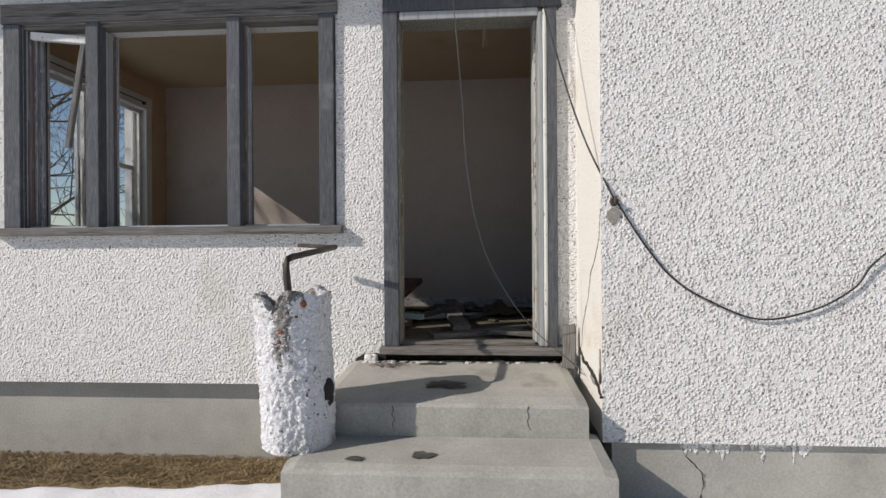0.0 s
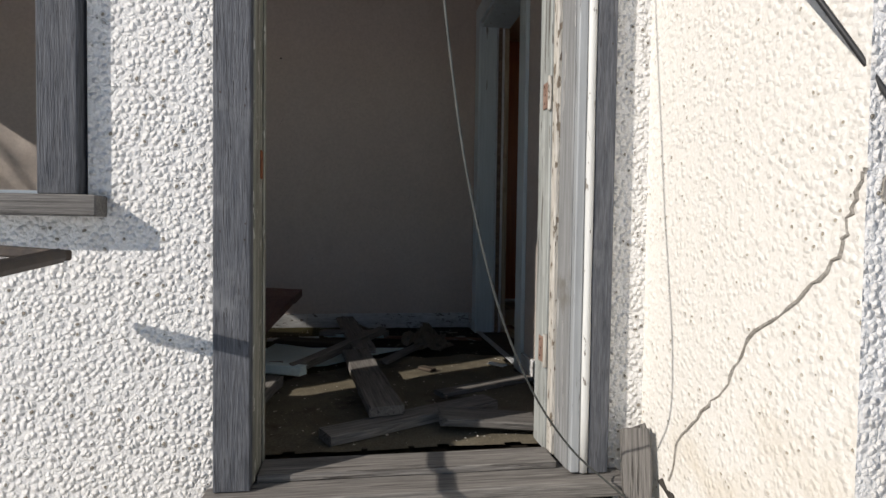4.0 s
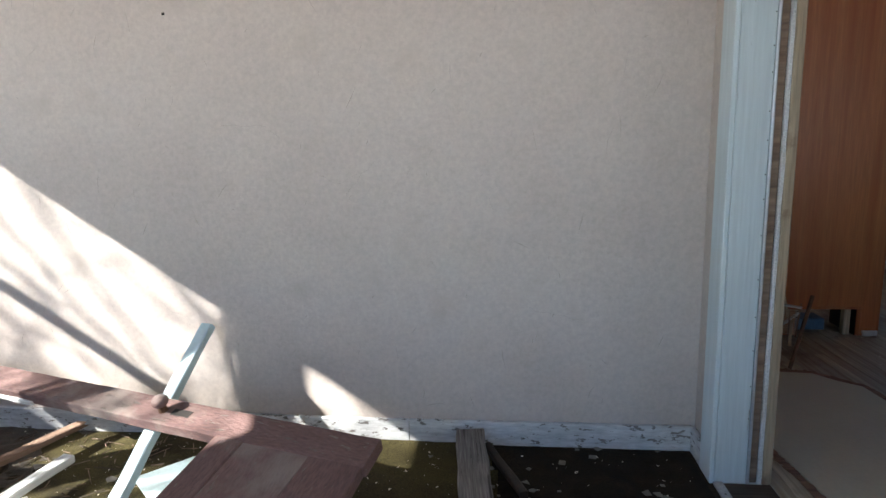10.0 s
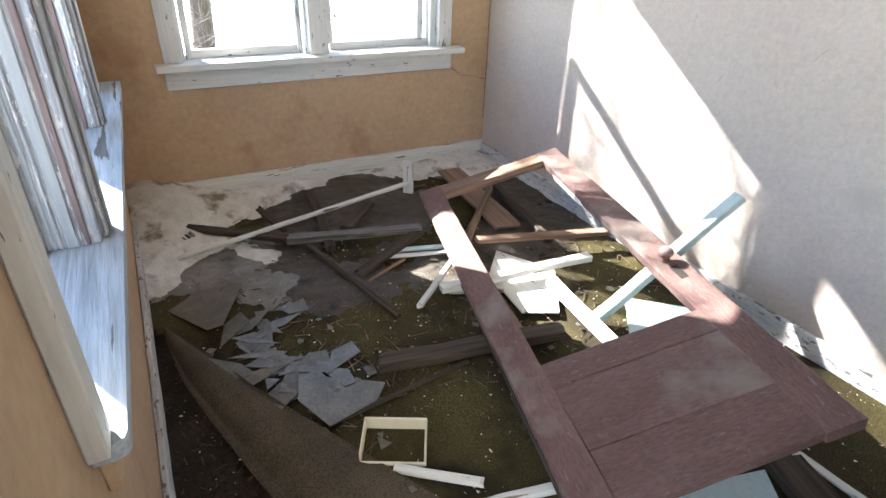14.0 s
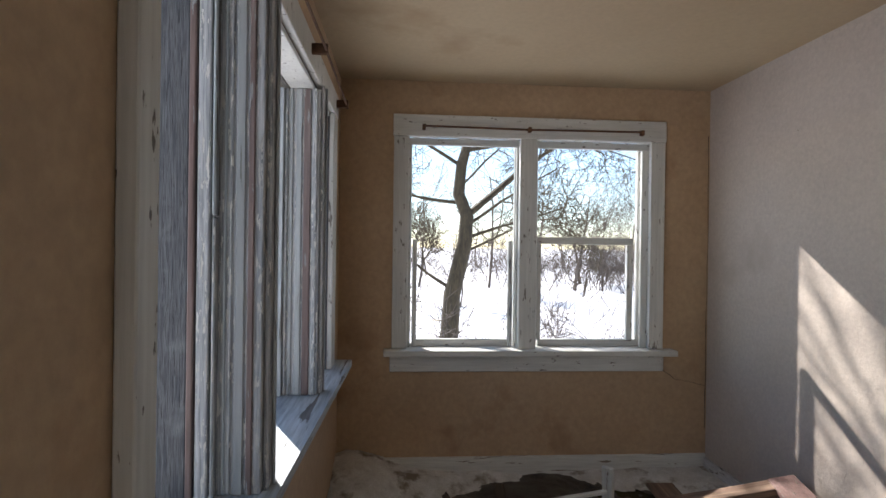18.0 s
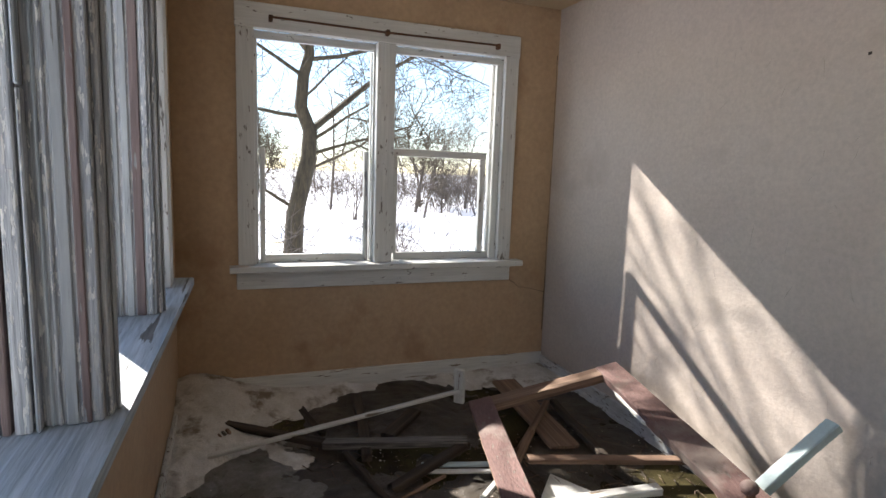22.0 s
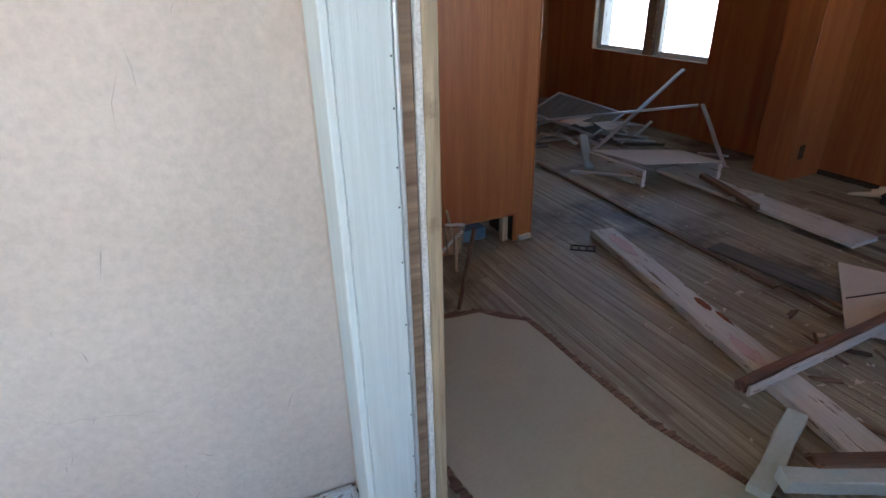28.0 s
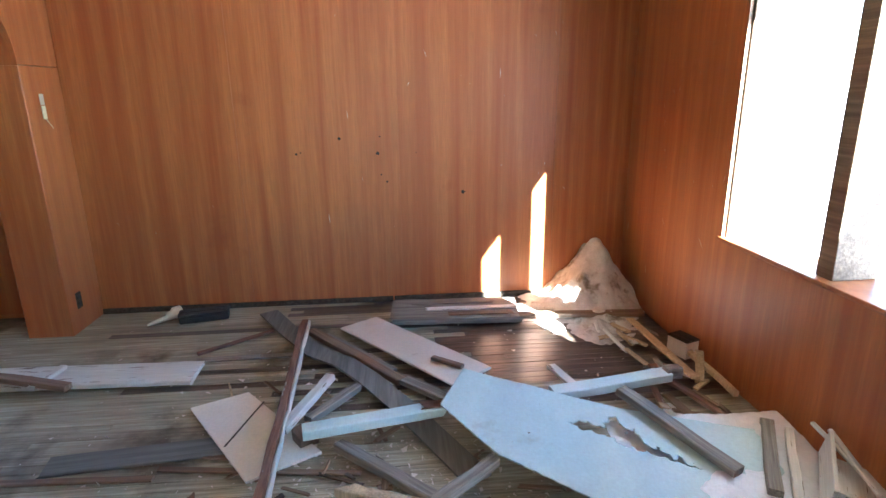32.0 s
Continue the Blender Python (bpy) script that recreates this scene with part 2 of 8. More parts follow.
M_PALEGREY = surface("pale_grey_paint", (0.37, 0.39, 0.40), (0.29, 0.305, 0.315), 30, Z_GRAIN, fine=70, fine_var=0.14, bump=0.5,
                     peel=(0.22, 0.215, 0.205), peel_at=0.62, peel_scale=80, peel_stretch=(1, 1, 0.06), rough=0.6)
M_BLUETRIM = surface("pale_blue_paint", (0.46, 0.53, 0.55), (0.54, 0.61, 0.62), 4, Z_GRAIN, fine=70, fine_var=0.08, bump=0.4,
                     peel=(0.26, 0.22, 0.18), peel_at=0.665, peel_scale=40, rough=0.55)
M_PEELBROWN = surface("peeling_brown_paint", (0.062, 0.031, 0.023), (0.092, 0.046, 0.034), 9, Z_GRAIN, fine=90, fine_var=0.2, bump=0.7,
                      peel=(0.22, 0.198, 0.17), peel_at=0.555, peel_scale=110, peel_stretch=(1, 1, 0.11))
M_PEELPALE = surface("pale_bared_casing", (0.58, 0.535, 0.465), (0.64, 0.60, 0.53), 30, Z_GRAIN, fine=140, fine_var=0.2, bump=0.7,
                     peel=(0.13, 0.075, 0.055), peel_at=0.60, peel_scale=120, peel_stretch=(1, 1, 0.14))
M_BASEBOARD = surface("peeling_baseboard", (0.58, 0.585, 0.58), (0.40, 0.41, 0.415), 9, (0.2, 1, 1), fine=90, fine_var=0.2, bump=0.7,
                      peel=(0.22, 0.20, 0.185), peel_at=0.60, peel_scale=60, peel_stretch=(0.4, 1, 1))
M_SOIL = surface("dark_rotten_floor", (0.022, 0.017, 0.012), (0.040, 0.031, 0.020), 7, gloss=0.15, fine=70, fine_var=0.6, bump=0.8, bump_depth=0.008,
                 stain=(0.02, 0.017, 0.013), stain_at=0.52, stain_scale=4, random_var=0)
M_CARPET = surface("mossy_carpet", (0.080, 0.068, 0.027), (0.044, 0.036, 0.019), 3, gloss=0.1, fine=210, fine_var=0.75, bump=0.8, bump_depth=0.004,
                   stain=(0.026, 0.021, 0.014), stain_at=0.52, stain_scale=2.6, random_var=0)
M_CARPETBACK = surface("carpet_backing", (0.062, 0.050, 0.035), (0.095, 0.077, 0.054), 4, gloss=0.15, fine=190, fine_var=0.6, bump=0.8,
                       stain=(0.10, 0.08, 0.06), stain_at=0.60, stain_scale=3, random_var=0)
M_SNOW = surface("old_snow", (0.84, 0.85, 0.88), (0.78, 0.79, 0.82), 2, fine=60, fine_var=0.04, bump=0.5, bump_depth=0.01, random_var=0)
M_DIRTSNOW = surface("dirty_snow", (0.53, 0.515, 0.485), (0.69, 0.685, 0.67), 9, fine=140, fine_var=0.16, bump=0.6, bump_depth=0.006,
                     stain=(0.22, 0.18, 0.135), stain_at=0.54, stain_scale=6.5, random_var=0)
M_PANEL = surface("reddish_veneer_panel", (0.365, 0.122, 0.040), (0.435, 0.160, 0.052), 6, (1, 1, 0.05), fine=110, fine_var=0.15, bump=0.12,
                  rough=0.42, streak=((0.32, 0.088, 0.027), 14, (1, 1, 0.03)), stain=(0.285, 0.072, 0.024), stain_at=0.62, stain_scale=1.1, random_var=0.05)
M_STRIP = surface("worn_floor_strip", (0.23, 0.185, 0.145), (0.30, 0.25, 0.20), 8, Y_GRAIN, fine=70, fine_var=0.25, bump=0.5, rough=0.6,
                  stain=(0.075, 0.05, 0.035), stain_at=0.56, stain_scale=1.1, random_var=0.28)
M_OLDDOOR = surface("faded_maroon_paint", (0.135, 0.074, 0.066), (0.178, 0.105, 0.094), 7, (0.3, 1, 1), fine=130, fine_var=0.3, bump=0.9,
                    stain=(0.235, 0.19, 0.165), stain_at=0.545, stain_scale=2.6, peel=(0.23, 0.19, 0.16), peel_at=0.635, peel_scale=70, peel_stretch=(0.25, 1, 1), random_var=0.08)
M_RAWWOOD = surface("raw_splintered_wood", (0.15, 0.088, 0.060), (0.26, 0.175, 0.120), 40, (0.03, 1, 1), fine=120, fine_var=0.45, bump=1.0)
M_DRIFTWOOD = surface("grey_brown_old_wood", (0.18, 0.162, 0.138), (0.31, 0.288, 0.252), 60, (0.03, 1, 1), fine=140, fine_var=0.35, bump=0.9,
                      peel=(0.46, 0.45, 0.43), peel_at=0.655, peel_scale=40, peel_stretch=(0.15, 1, 1))
M_PALEWOOD = surface("pale_bare_wood", (0.42, 0.325, 0.205), (0.51, 0.415, 0.28), 24, Z_GRAIN, fine=110, fine_var=0.28, bump=0.6)
M_WETFLOOR = surface("wet_rotted_carpet", (0.013, 0.0095, 0.006), (0.024, 0.018, 0.010), 6, fine=120, fine_var=0.6, bump=0.9, bump_depth=0.005, rough=0.8, gloss=0.12,
                     stain=(0.012, 0.010, 0.008), stain_at=0.54, stain_scale=5, random_var=0)
M_BROWNWOOD = surface("old_brown_wood", (0.14, 0.09, 0.06), (0.24, 0.165, 0.115), 45, (0.03, 1, 1), fine=80, fine_var=0.3, bump=0.8)
M_DARKWOOD = surface("wet_dark_wood", (0.040, 0.030, 0.023), (0.085, 0.066, 0.05), 45, (0.03, 1, 1), fine=80, fine_var=0.4, bump=0.9, gloss=0.3)
M_WHITEBOARD = surface("white_painted_board", (0.675, 0.685, 0.655), (0.58, 0.585, 0.56), 9, X_GRAIN, fine=90, fine_var=0.13, bump=0.6,
                       peel=(0.27, 0.22, 0.17), peel_at=0.625, peel_scale=42, peel_stretch=(0.12, 1, 1), rough=0.65)
M_BLUEBOARD = surface("light_blue_board", (0.47, 0.605, 0.62), (0.55, 0.67, 0.675), 4, fine=70, fine_var=0.07, bump=0.25, stain=(0.40, 0.47, 0.45), stain_at=0.62, stain_scale=5,
                      peel=(0.20, 0.16, 0.13), peel_at=0.715, peel_scale=22, rough=0.55)
M_BROWNBOARD = surface("red_brown_painted_board", (0.15, 0.078, 0.052), (0.23, 0.125, 0.088), 30, X_GRAIN, fine=110, fine_var=0.35, bump=0.9,
                       peel=(0.48, 0.46, 0.44), peel_at=0.64, peel_scale=40, peel_stretch=(0.15, 1, 1))
M_SLATE = surface("dark_slate_board", (0.125, 0.125, 0.115), (0.185, 0.185, 0.172), 40, X_GRAIN, fine=70, fine_var=0.2, bump=0.5)
M_HARDBOARD = surface("off_white_wallboard", (0.66, 0.60, 0.53), (0.72, 0.67, 0.60), 3, fine=70, fine_var=0.06, bump=0.25,
                      stain=(0.42, 0.33, 0.25), stain_at=0.66, stain_scale=5)
M_LINOLEUM = surface("pale_green_linoleum", (0.47, 0.485, 0.375), (0.53, 0.54, 0.425), 2, fine=60, fine_var=0.05, bump=0.12, rough=0.5,
                     stain=(0.38, 0.34, 0.26), stain_at=0.68, stain_scale=4, random_var=0)
M_RUST = surface("rusty_iron", (0.10, 0.055, 0.035), (0.17, 0.085, 0.045), 20, fine=120, fine_var=0.3, bump=0.6, rough=0.75, metal=0.3)
M_DARKIRON = surface("dark_iron", (0.05, 0.042, 0.038), (0.085, 0.065, 0.05), 20, fine=120, fine_var=0.3, bump=0.4, rough=0.6, metal=0.5)
M_ALU = surface("dull_aluminium", (0.50, 0.53, 0.56), (0.58, 0.61, 0.64), 6, fine=90, fine_var=0.08, bump=0.1, rough=0.4, metal=0.6)
M_BARK = surface("grey_green_bark", (0.050, 0.038, 0.022), (0.090, 0.070, 0.040), 14, (1, 1, 0.25), fine=50, fine_var=0.35, bump=0.9, bump_depth=0.02)
M_TWIG = surface("dark_twigs", (0.085, 0.066, 0.054), (0.13, 0.104, 0.086), 3, fine=30, fine_var=0.2, bump=0, random_var=0)
M_GRASS = surface("dead_grass", (0.20, 0.138, 0.070), (0.36, 0.27, 0.145), 8, fine=60, fine_var=0.3, bump=0, random_var=0)
M_GLASS = surface("dusty_broken_glass", (0.095, 0.091, 0.075), (0.155, 0.148, 0.127), 14, fine=90, fine_var=0.25, bump=0.15, rough=0.35)
M_CLOTH = surface("dirty_canvas_cloth", (0.13, 0.11, 0.085), (0.19, 0.165, 0.13), 14, fine=260, fine_var=0.3, bump=0.7, stain=(0.07, 0.058, 0.045), stain_at=0.56, stain_scale=14)
M_BLACK = surface("black_rubber", (0.018, 0.018, 0.019), (0.028, 0.028, 0.029), 8, fine=60, fine_var=0.2, bump=0.1, rough=0.55)
M_SHINGLE = surface("roof_shingle", (0.09, 0.085, 0.08), (0.13, 0.12, 0.11), 6, fine=60, fine_var=0.3, bump=0.5)
# near-black that paints the shade inside holes, cracks and recesses onto closed surfaces
M_HOLESHADE = surface("painted_hole_shade", (0.02, 0.017, 0.014), (0.03, 0.025, 0.02), 6, fine=60, fine_var=0.3, bump=0.3)
M_PLASTIC = surface("cream_plastic", (0.68, 0.63, 0.48), (0.72, 0.68, 0.54), 8, fine=60, fine_var=0.04, bump=0.05, rough=0.45)


# ---- building helpers ----
def part(name, bm, material, parent=None, label=""):
    me = bpy.data.meshes.new(name)
    bm.normal_update()
    bm.to_mesh(me)
    bm.free()
    for m in material if isinstance(material, (list, tuple)) else (material,):
        me.materials.append(m)
    ob = new(name, me)
    if parent is not None:
        ob.parent = parent
    if label:
        ob["label"] = label
    return ob


def put_box(bm, lo, hi, mi=0, chamfer=0.0):
    """An upright box between two corners, with chamfered edges if asked."""
    verts = [bm.verts.new((x, y, z)) for x in (lo[0], hi[0]) for y in (lo[1], hi[1]) for z in (lo[2], hi[2])]
    quads = ((0, 1, 3, 2), (4, 6, 7, 5), (0, 4, 5, 1), (2, 3, 7, 6), (0, 2, 6, 4), (1, 5, 7, 3))
    faces = [bm.faces.new([verts[i] for i in q]) for q in quads]
    for f in faces:
        f.material_index = mi
    if chamfer:
        edges = list({e for f in faces for e in f.edges})
        bmesh.ops.bevel(bm, geom=edges, offset=chamfer, segments=1, affect="EDGES")
    return faces


def box(name, lo, hi, material, parent=None, chamfer=0.003, label=""):
    bm = bmesh.new()
    put_box(bm, lo, hi, 0, chamfer)
    return part(name, bm, material, parent, label)


def wall_mesh(name, axis, span, across, z0, z1, holes, mats, label):
    """A wall with thickness along x or y and rectangular holes through it. mats: low side, high side, reveal."""
    bm = bmesh.new()
    us = sorted({span[0], span[1], *(h[k] for h in holes for k in (0, 1))})
    zs = sorted({z0, z1, *(h[k] for h in holes for k in (2, 3))})

    def solid(i, j):
        if not (0 <= i < len(us) - 1 and 0 <= j < len(zs) - 1):
            return False
        u, z = (us[i] + us[i + 1]) / 2, (zs[j] + zs[j + 1]) / 2
        return not any(h[0] < u < h[1] and h[2] < z < h[3] for h in holes)

    def at(u, d, z):
        return bm.verts.new((u, d, z) if axis == "x" else (d, u, z))

    def quad(a, b, c, d, mi):
        f = bm.faces.new([at(*p) for p in (a, b, c, d)])
        f.material_index = mi

    d0, d1 = across
    for i in range(len(us) - 1):
        for j in range(len(zs) - 1):
            if not solid(i, j):
                continue
            u0, u1, za, zb = us[i], us[i + 1], zs[j], zs[j + 1]
            quad((u0, d0, za), (u1, d0, za), (u1, d0, zb), (u0, d0, zb), 0)
            quad((u1, d1, za), (u0, d1, za), (u0, d1, zb), (u1, d1, zb), 1)
            for di, dj, a, b in ((-1, 0, (u0, za), (u0, zb)), (1, 0, (u1, zb), (u1, za)), (0, -1, (u1, za), (u0, za)), (0, 1, (u0, zb), (u1, zb))):
                if not solid(i + di, j + dj):
                    quad((a[0], d0, a[1]), (b[0], d0, b[1]), (b[0], d1, b[1]), (a[0], d1, a[1]), 2)
    bmesh.ops.remove_doubles(bm, verts=bm.verts, dist=1e-5)
    bmesh.ops.recalc_face_normals(bm, faces=bm.faces)
    return tagged(part(name, bm, mats), label, "wall", kind="structure")


def beam(bm, length, w, h, n=8, seed=0, wob=0.003, jag0=0.0, jag1=0.0, bow=0.0, chamfer=0.004, taper=0.0):
    """A board along +x from 0 to length, centred on y, its underside at z 0, with worn edges and jagged ends."""
    rng = random.Random(seed)
    c = min(chamfer, w * 0.3, h * 0.3)
    prof = [(-w / 2 + c, 0), (w / 2 - c, 0), (w / 2, c), (w / 2, h - c), (w / 2 - c, h), (-w / 2 + c, h), (-w / 2, h - c), (-w / 2, c)]
    rows = []
    for i in range(n + 1):
        u = i / n
        dy, dz = rng.uniform(-wob, wob), bow * 4 * u * (1 - u)
        s = 1 - taper * u
        ring = []
        for y, z in prof:
            jx = 0.0
            if i == 0 and jag0:
                jx = rng.uniform(0, jag0)
            if i == n and jag1:
                jx = -rng.uniform(0, jag1)
            ring.append(bm.verts.new((u * length + jx, y * s + dy + rng.uniform(-wob, wob) * 0.4, z + dz + rng.uniform(0, wob) * 0.4)))
        rows.append(ring)
    for a, b in zip(rows, rows[1:]):
        for k in range(8):
            bm.faces.new((a[k], a[(k + 1) % 8], b[(k + 1) % 8], b[k]))
    bm.faces.new(rows[0][::-1])
    bm.faces.new(rows[-1])


def lying(a, b, roll=0.0):
    """The pose of a board that runs from a to b."""
    a, b = Vector(a), Vector(b)
    x = (b - a).normalized()
    y = Vector((0, 0, 1)).cross(x)
    y = y.normalized() if y.length > 1e-4 else Vector((0, 1, 0))
    z = x.cross(y)
    m = Matrix((x, y, z)).transposed().to_4x4()
    return Matrix.Translation(a) @ m @ Matrix.Rotation(radians(roll), 4, "X")


SEED = [100]


def board(name, a, b, w, h, material, label, category="board", roll=0.0, jag0=0.0, jag1=0.0, bow=0.0, group="", taper=0.0):
    SEED[0] += 1
    bm = bmesh.new()
    length = (Vector(b) - Vector(a)).length
    beam(bm, length, w, h, max(3, int(length / 0.12)), SEED[0], min(0.004, h * 0.12), jag0, jag1, bow, taper=taper)
    ob = part(name, bm, material)
    ob.matrix_world = lying(a, b, roll)
    return tagged(ob, label, category, group)


def tube(bm, pts, radii, sides=6):
    """A tapered tube through points."""
    rings = []
    up = Vector((0.13, 0.31, 0.94))
    for i, p in enumerate(pts):
        d = (pts[min(i + 1, len(pts) - 1)] - pts[max(i - 1, 0)])
        d = d.normalized() if d.length > 1e-6 else Vector((0, 0, 1))
        s = d.cross(up)
        s = s.normalized() if s.length > 1e-3 else Vector((1, 0, 0))
        t = s.cross(d)
        rings.append([bm.verts.new(p + (s * math.cos(2 * math.pi * k / sides) + t * math.sin(2 * math.pi * k / sides)) * radii[i]) for k in range(sides)])
    for a, b in zip(rings, rings[1:]):
        for k in range(sides):
            bm.faces.new((a[k], b[k], b[(k + 1) % sides], a[(k + 1) % sides]))
    if len(rings) > 1:
        bm.faces.new(rings[0])
        bm.faces.new(rings[-1][::-1])


def sheet(bm, outline, z0, z1, mi=0):
    """A flat plate with the given outline (x, y pairs, counter-clockwise)."""
    lo = [bm.verts.new((x, y, z0)) for x, y in outline]
    hi = [bm.verts.new((x, y, z1)) for x, y in outline]
    f1, f2 = bm.faces.new(lo[::-1]), bm.faces.new(hi)
    k = len(lo)
    fs = [f1, f2] + [bm.faces.new((lo[i], lo[(i + 1) % k], hi[(i + 1) % k], hi[i])) for i in range(k)]
    for f in fs:
        f.material_index = mi


def root(name, at=(0, 0, 0), label="", category="", group=""):
    ob = new(name)
    ob.location = at
    return tagged(ob, label, category, group)


def relief(bm, x0, x1, y0, y1, nx, ny, height):
    """A sheet over a grid, with height(x, y)."""
    grid = [[bm.verts.new((x0 + (x1 - x0) * i / nx, y0 + (y1 - y0) * j / ny, height(x0 + (x1 - x0) * i / nx, y0 + (y1 - y0) * j / ny))) for j in range(ny + 1)] for i in range(nx + 1)]
    for i in range(nx):
        for j in range(ny):
            bm.faces.new((grid[i][j], grid[i + 1][j], grid[i + 1][j + 1], grid[i][j + 1]))
    for f in bm.faces:
        f.smooth = True


def wobble(x, y, s=1.0, seed=0.0):
    return noise.noise(Vector((x * s, y * s, seed)))


# ---- plan ----
FRONT_IN, BACK_Y, LEFT_X, RIGHT_X = 0.20, 2.46, -3.33, 0.655
PORCH_TOP = 2.38
GROUND = -0.62
MAIN_FRONT_OUT, MAIN_FRONT_IN, ROOM_X0, FAR_X, ARCH_Y, ARCH_Y2 = -0.69, 0.04, 0.845, 4.867, 3.888, 4.17
DINE_Y = 7.7
ROOM_TOP = 2.55
DOOR = (-0.43, 0.459, 0.0, 2.05)
FWIN = (-2.835, -0.80, 0.75, 2.06)
LWIN = (0.60, 2.09, 0.78, 2.13)
RDOOR = (1.254, 2.25, 0.0, 2.08)
RWIN = (2.228, 3.615, 0.745, 2.10)
DWIN = (5.128, 6.79, 0.69, 2.27)

# ---- ground ----
bm = bmesh.new()


def ground_z(x, y):
    r = math.hypot(x, y + 1)
    near = max(0.0, 1 - r / 12)
    z = GROUND - 0.05 + 0.10 * wobble(x, y, 0.25, 3) * min(1, r / 8) + 0.03 * wobble(x, y, 1.1, 9) + 0.012 * wobble(x, y, 4.0, 5)
    if -6 < x < 6 and -1.0 < y < 0.1 and near:
        z -= 0.02
    if -4.7 < x < -0.6 and -0.75 < y < 0.3:
        z -= 0.11
    return z


relief(bm, -16, 12, -12, 12, 150, 130, ground_z)
ring = [(-2500, -2500), (2500, -2500), (2500, 2500), (-2500, 2500)]
inner = [(-16, -12), (12, -12), (12, 12), (-16, 12)]
vo = [bm.verts.new((x, y, GROUND - 0.10)) for x, y in ring]
vi = [bm.verts.new((x, y, GROUND - 0.06)) for x, y in inner]
for k in range(4):
    bm.faces.new((vo[k], vo[(k + 1) % 4], vi[(k + 1) % 4], vi[k]))
tagged(part("ground", bm, M_SNOW), "bright snow-covered field round the house", "ground", kind="structure")

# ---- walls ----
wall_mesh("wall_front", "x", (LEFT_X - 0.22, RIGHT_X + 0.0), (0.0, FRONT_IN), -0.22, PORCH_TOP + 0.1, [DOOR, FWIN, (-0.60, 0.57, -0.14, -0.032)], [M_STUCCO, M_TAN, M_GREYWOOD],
          "white dash-stucco porch wall, tan plaster inside")
wall_mesh("wall_left", "y", (FRONT_IN, BACK_Y), (LEFT_X - 0.22, LEFT_X), -0.22, PORCH_TOP + 0.1, [LWIN], [M_STUCCO, M_TAN, M_WHITETRIM],
          "tan plaster porch wall with a double window")
wall_mesh("wall_back", "x", (LEFT_X - 0.22, ROOM_X0), (BACK_Y, BACK_Y + 0.25), -0.22, 3.0, [], [M_PLASTER, M_PANEL, M_PLASTER],
          "pinkish smooth plaster wall with hairline cracks")
wall_mesh("wall_right", "y", (FRONT_IN, BACK_Y), (RIGHT_X, ROOM_X0), -0.22, PORCH_TOP + 0.3, [RDOOR], [M_PLASTER, M_PANEL, M_BLUETRIM],
          "pinkish plaster wall with an open doorway")
wall_mesh("wall_jog", "y", (MAIN_FRONT_OUT + 0.08, FRONT_IN), (RIGHT_X, ROOM_X0), -0.30, 3.2, [], [M_CREAM, M_PANEL, M_CREAM],
          "cream stuccoed side wall with a long crack")
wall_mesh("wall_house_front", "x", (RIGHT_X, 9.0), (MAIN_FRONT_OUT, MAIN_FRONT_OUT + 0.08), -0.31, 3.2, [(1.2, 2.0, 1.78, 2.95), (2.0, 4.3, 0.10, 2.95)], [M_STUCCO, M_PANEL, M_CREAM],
          "white dash-stucco house front")
wall_mesh("wall_room_front", "x", (ROOM_X0, FAR_X), (MAIN_FRONT_IN - 0.23, MAIN_FRONT_IN), -0.2, 3.2, [RWIN], [M_STUCCO, M_PANEL, M_BROWNWOOD],
          "reddish panelled wall with a wide window")
wall_mesh("wall_far", "y", (MAIN_FRONT_IN, DINE_Y), (FAR_X, FAR_X + 0.25), -0.3, 3.2, [DWIN], [M_PANEL, M_STUCCO, M_WHITETRIM],
          "room wall clad in reddish wood veneer panels")
wall_mesh("wall_partition", "y", (BACK_Y + 0.25, DINE_Y), (ROOM_X0 - 0.25, ROOM_X0), -0.3, 3.2, [], [M_STUCCO, M_PANEL, M_PANEL], "plain panelled room wall")
wall_mesh("wall_dining_back", "x", (ROOM_X0 - 0.25, FAR_X + 0.25), (DINE_Y, DINE_Y + 0.25), -0.3, 3.2, [], [M_PANEL, M_STUCCO, M_PANEL], "plain panelled back wall")
box("ceiling_porch", (LEFT_X - 0.2, 0.02, PORCH_TOP), (RIGHT_X + 0.02, BACK_Y + 0.02, PORCH_TOP + 0.08), M_CEILING, chamfer=0)
tagged(bpy.data.objects["ceiling_porch"], "yellowed stained porch ceiling", "ceiling", kind="structure")
box("ceiling_room", (ROOM_X0 - 0.1, MAIN_FRONT_IN - 0.1, ROOM_TOP), (FAR_X + 0.1, DINE_Y + 0.1, ROOM_TOP + 0.1), M_CEILING, chamfer=0)
tagged(bpy.data.objects["ceiling_room"], "plain yellowed room ceiling", "ceiling", kind="structure")
box("floor_porch", (LEFT_X - 0.02, 0.03, -0.2), (RIGHT_X + 0.03, BACK_Y + 0.02, 0.0), M_SOIL, chamfer=0)
tagged(bpy.data.objects["floor_porch"], "dark damp rotten porch floor", "floor", kind="structure")
box("floor_room", (RIGHT_X + 0.031, MAIN_FRONT_IN - 0.02, -0.2), (FAR_X + 0.02, DINE_Y + 0.02, -0.022), M_DARKWOOD, chamfer=0)
tagged(bpy.data.objects["floor_room"], "worn wooden strip floor of the panelled room", "floor", kind="structure")
M_RUSTRED = surface("orange_rust", (0.26, 0.085, 0.03), (0.16, 0.05, 0.022), 30, fine=160, fine_var=0.35, bump=0.8)
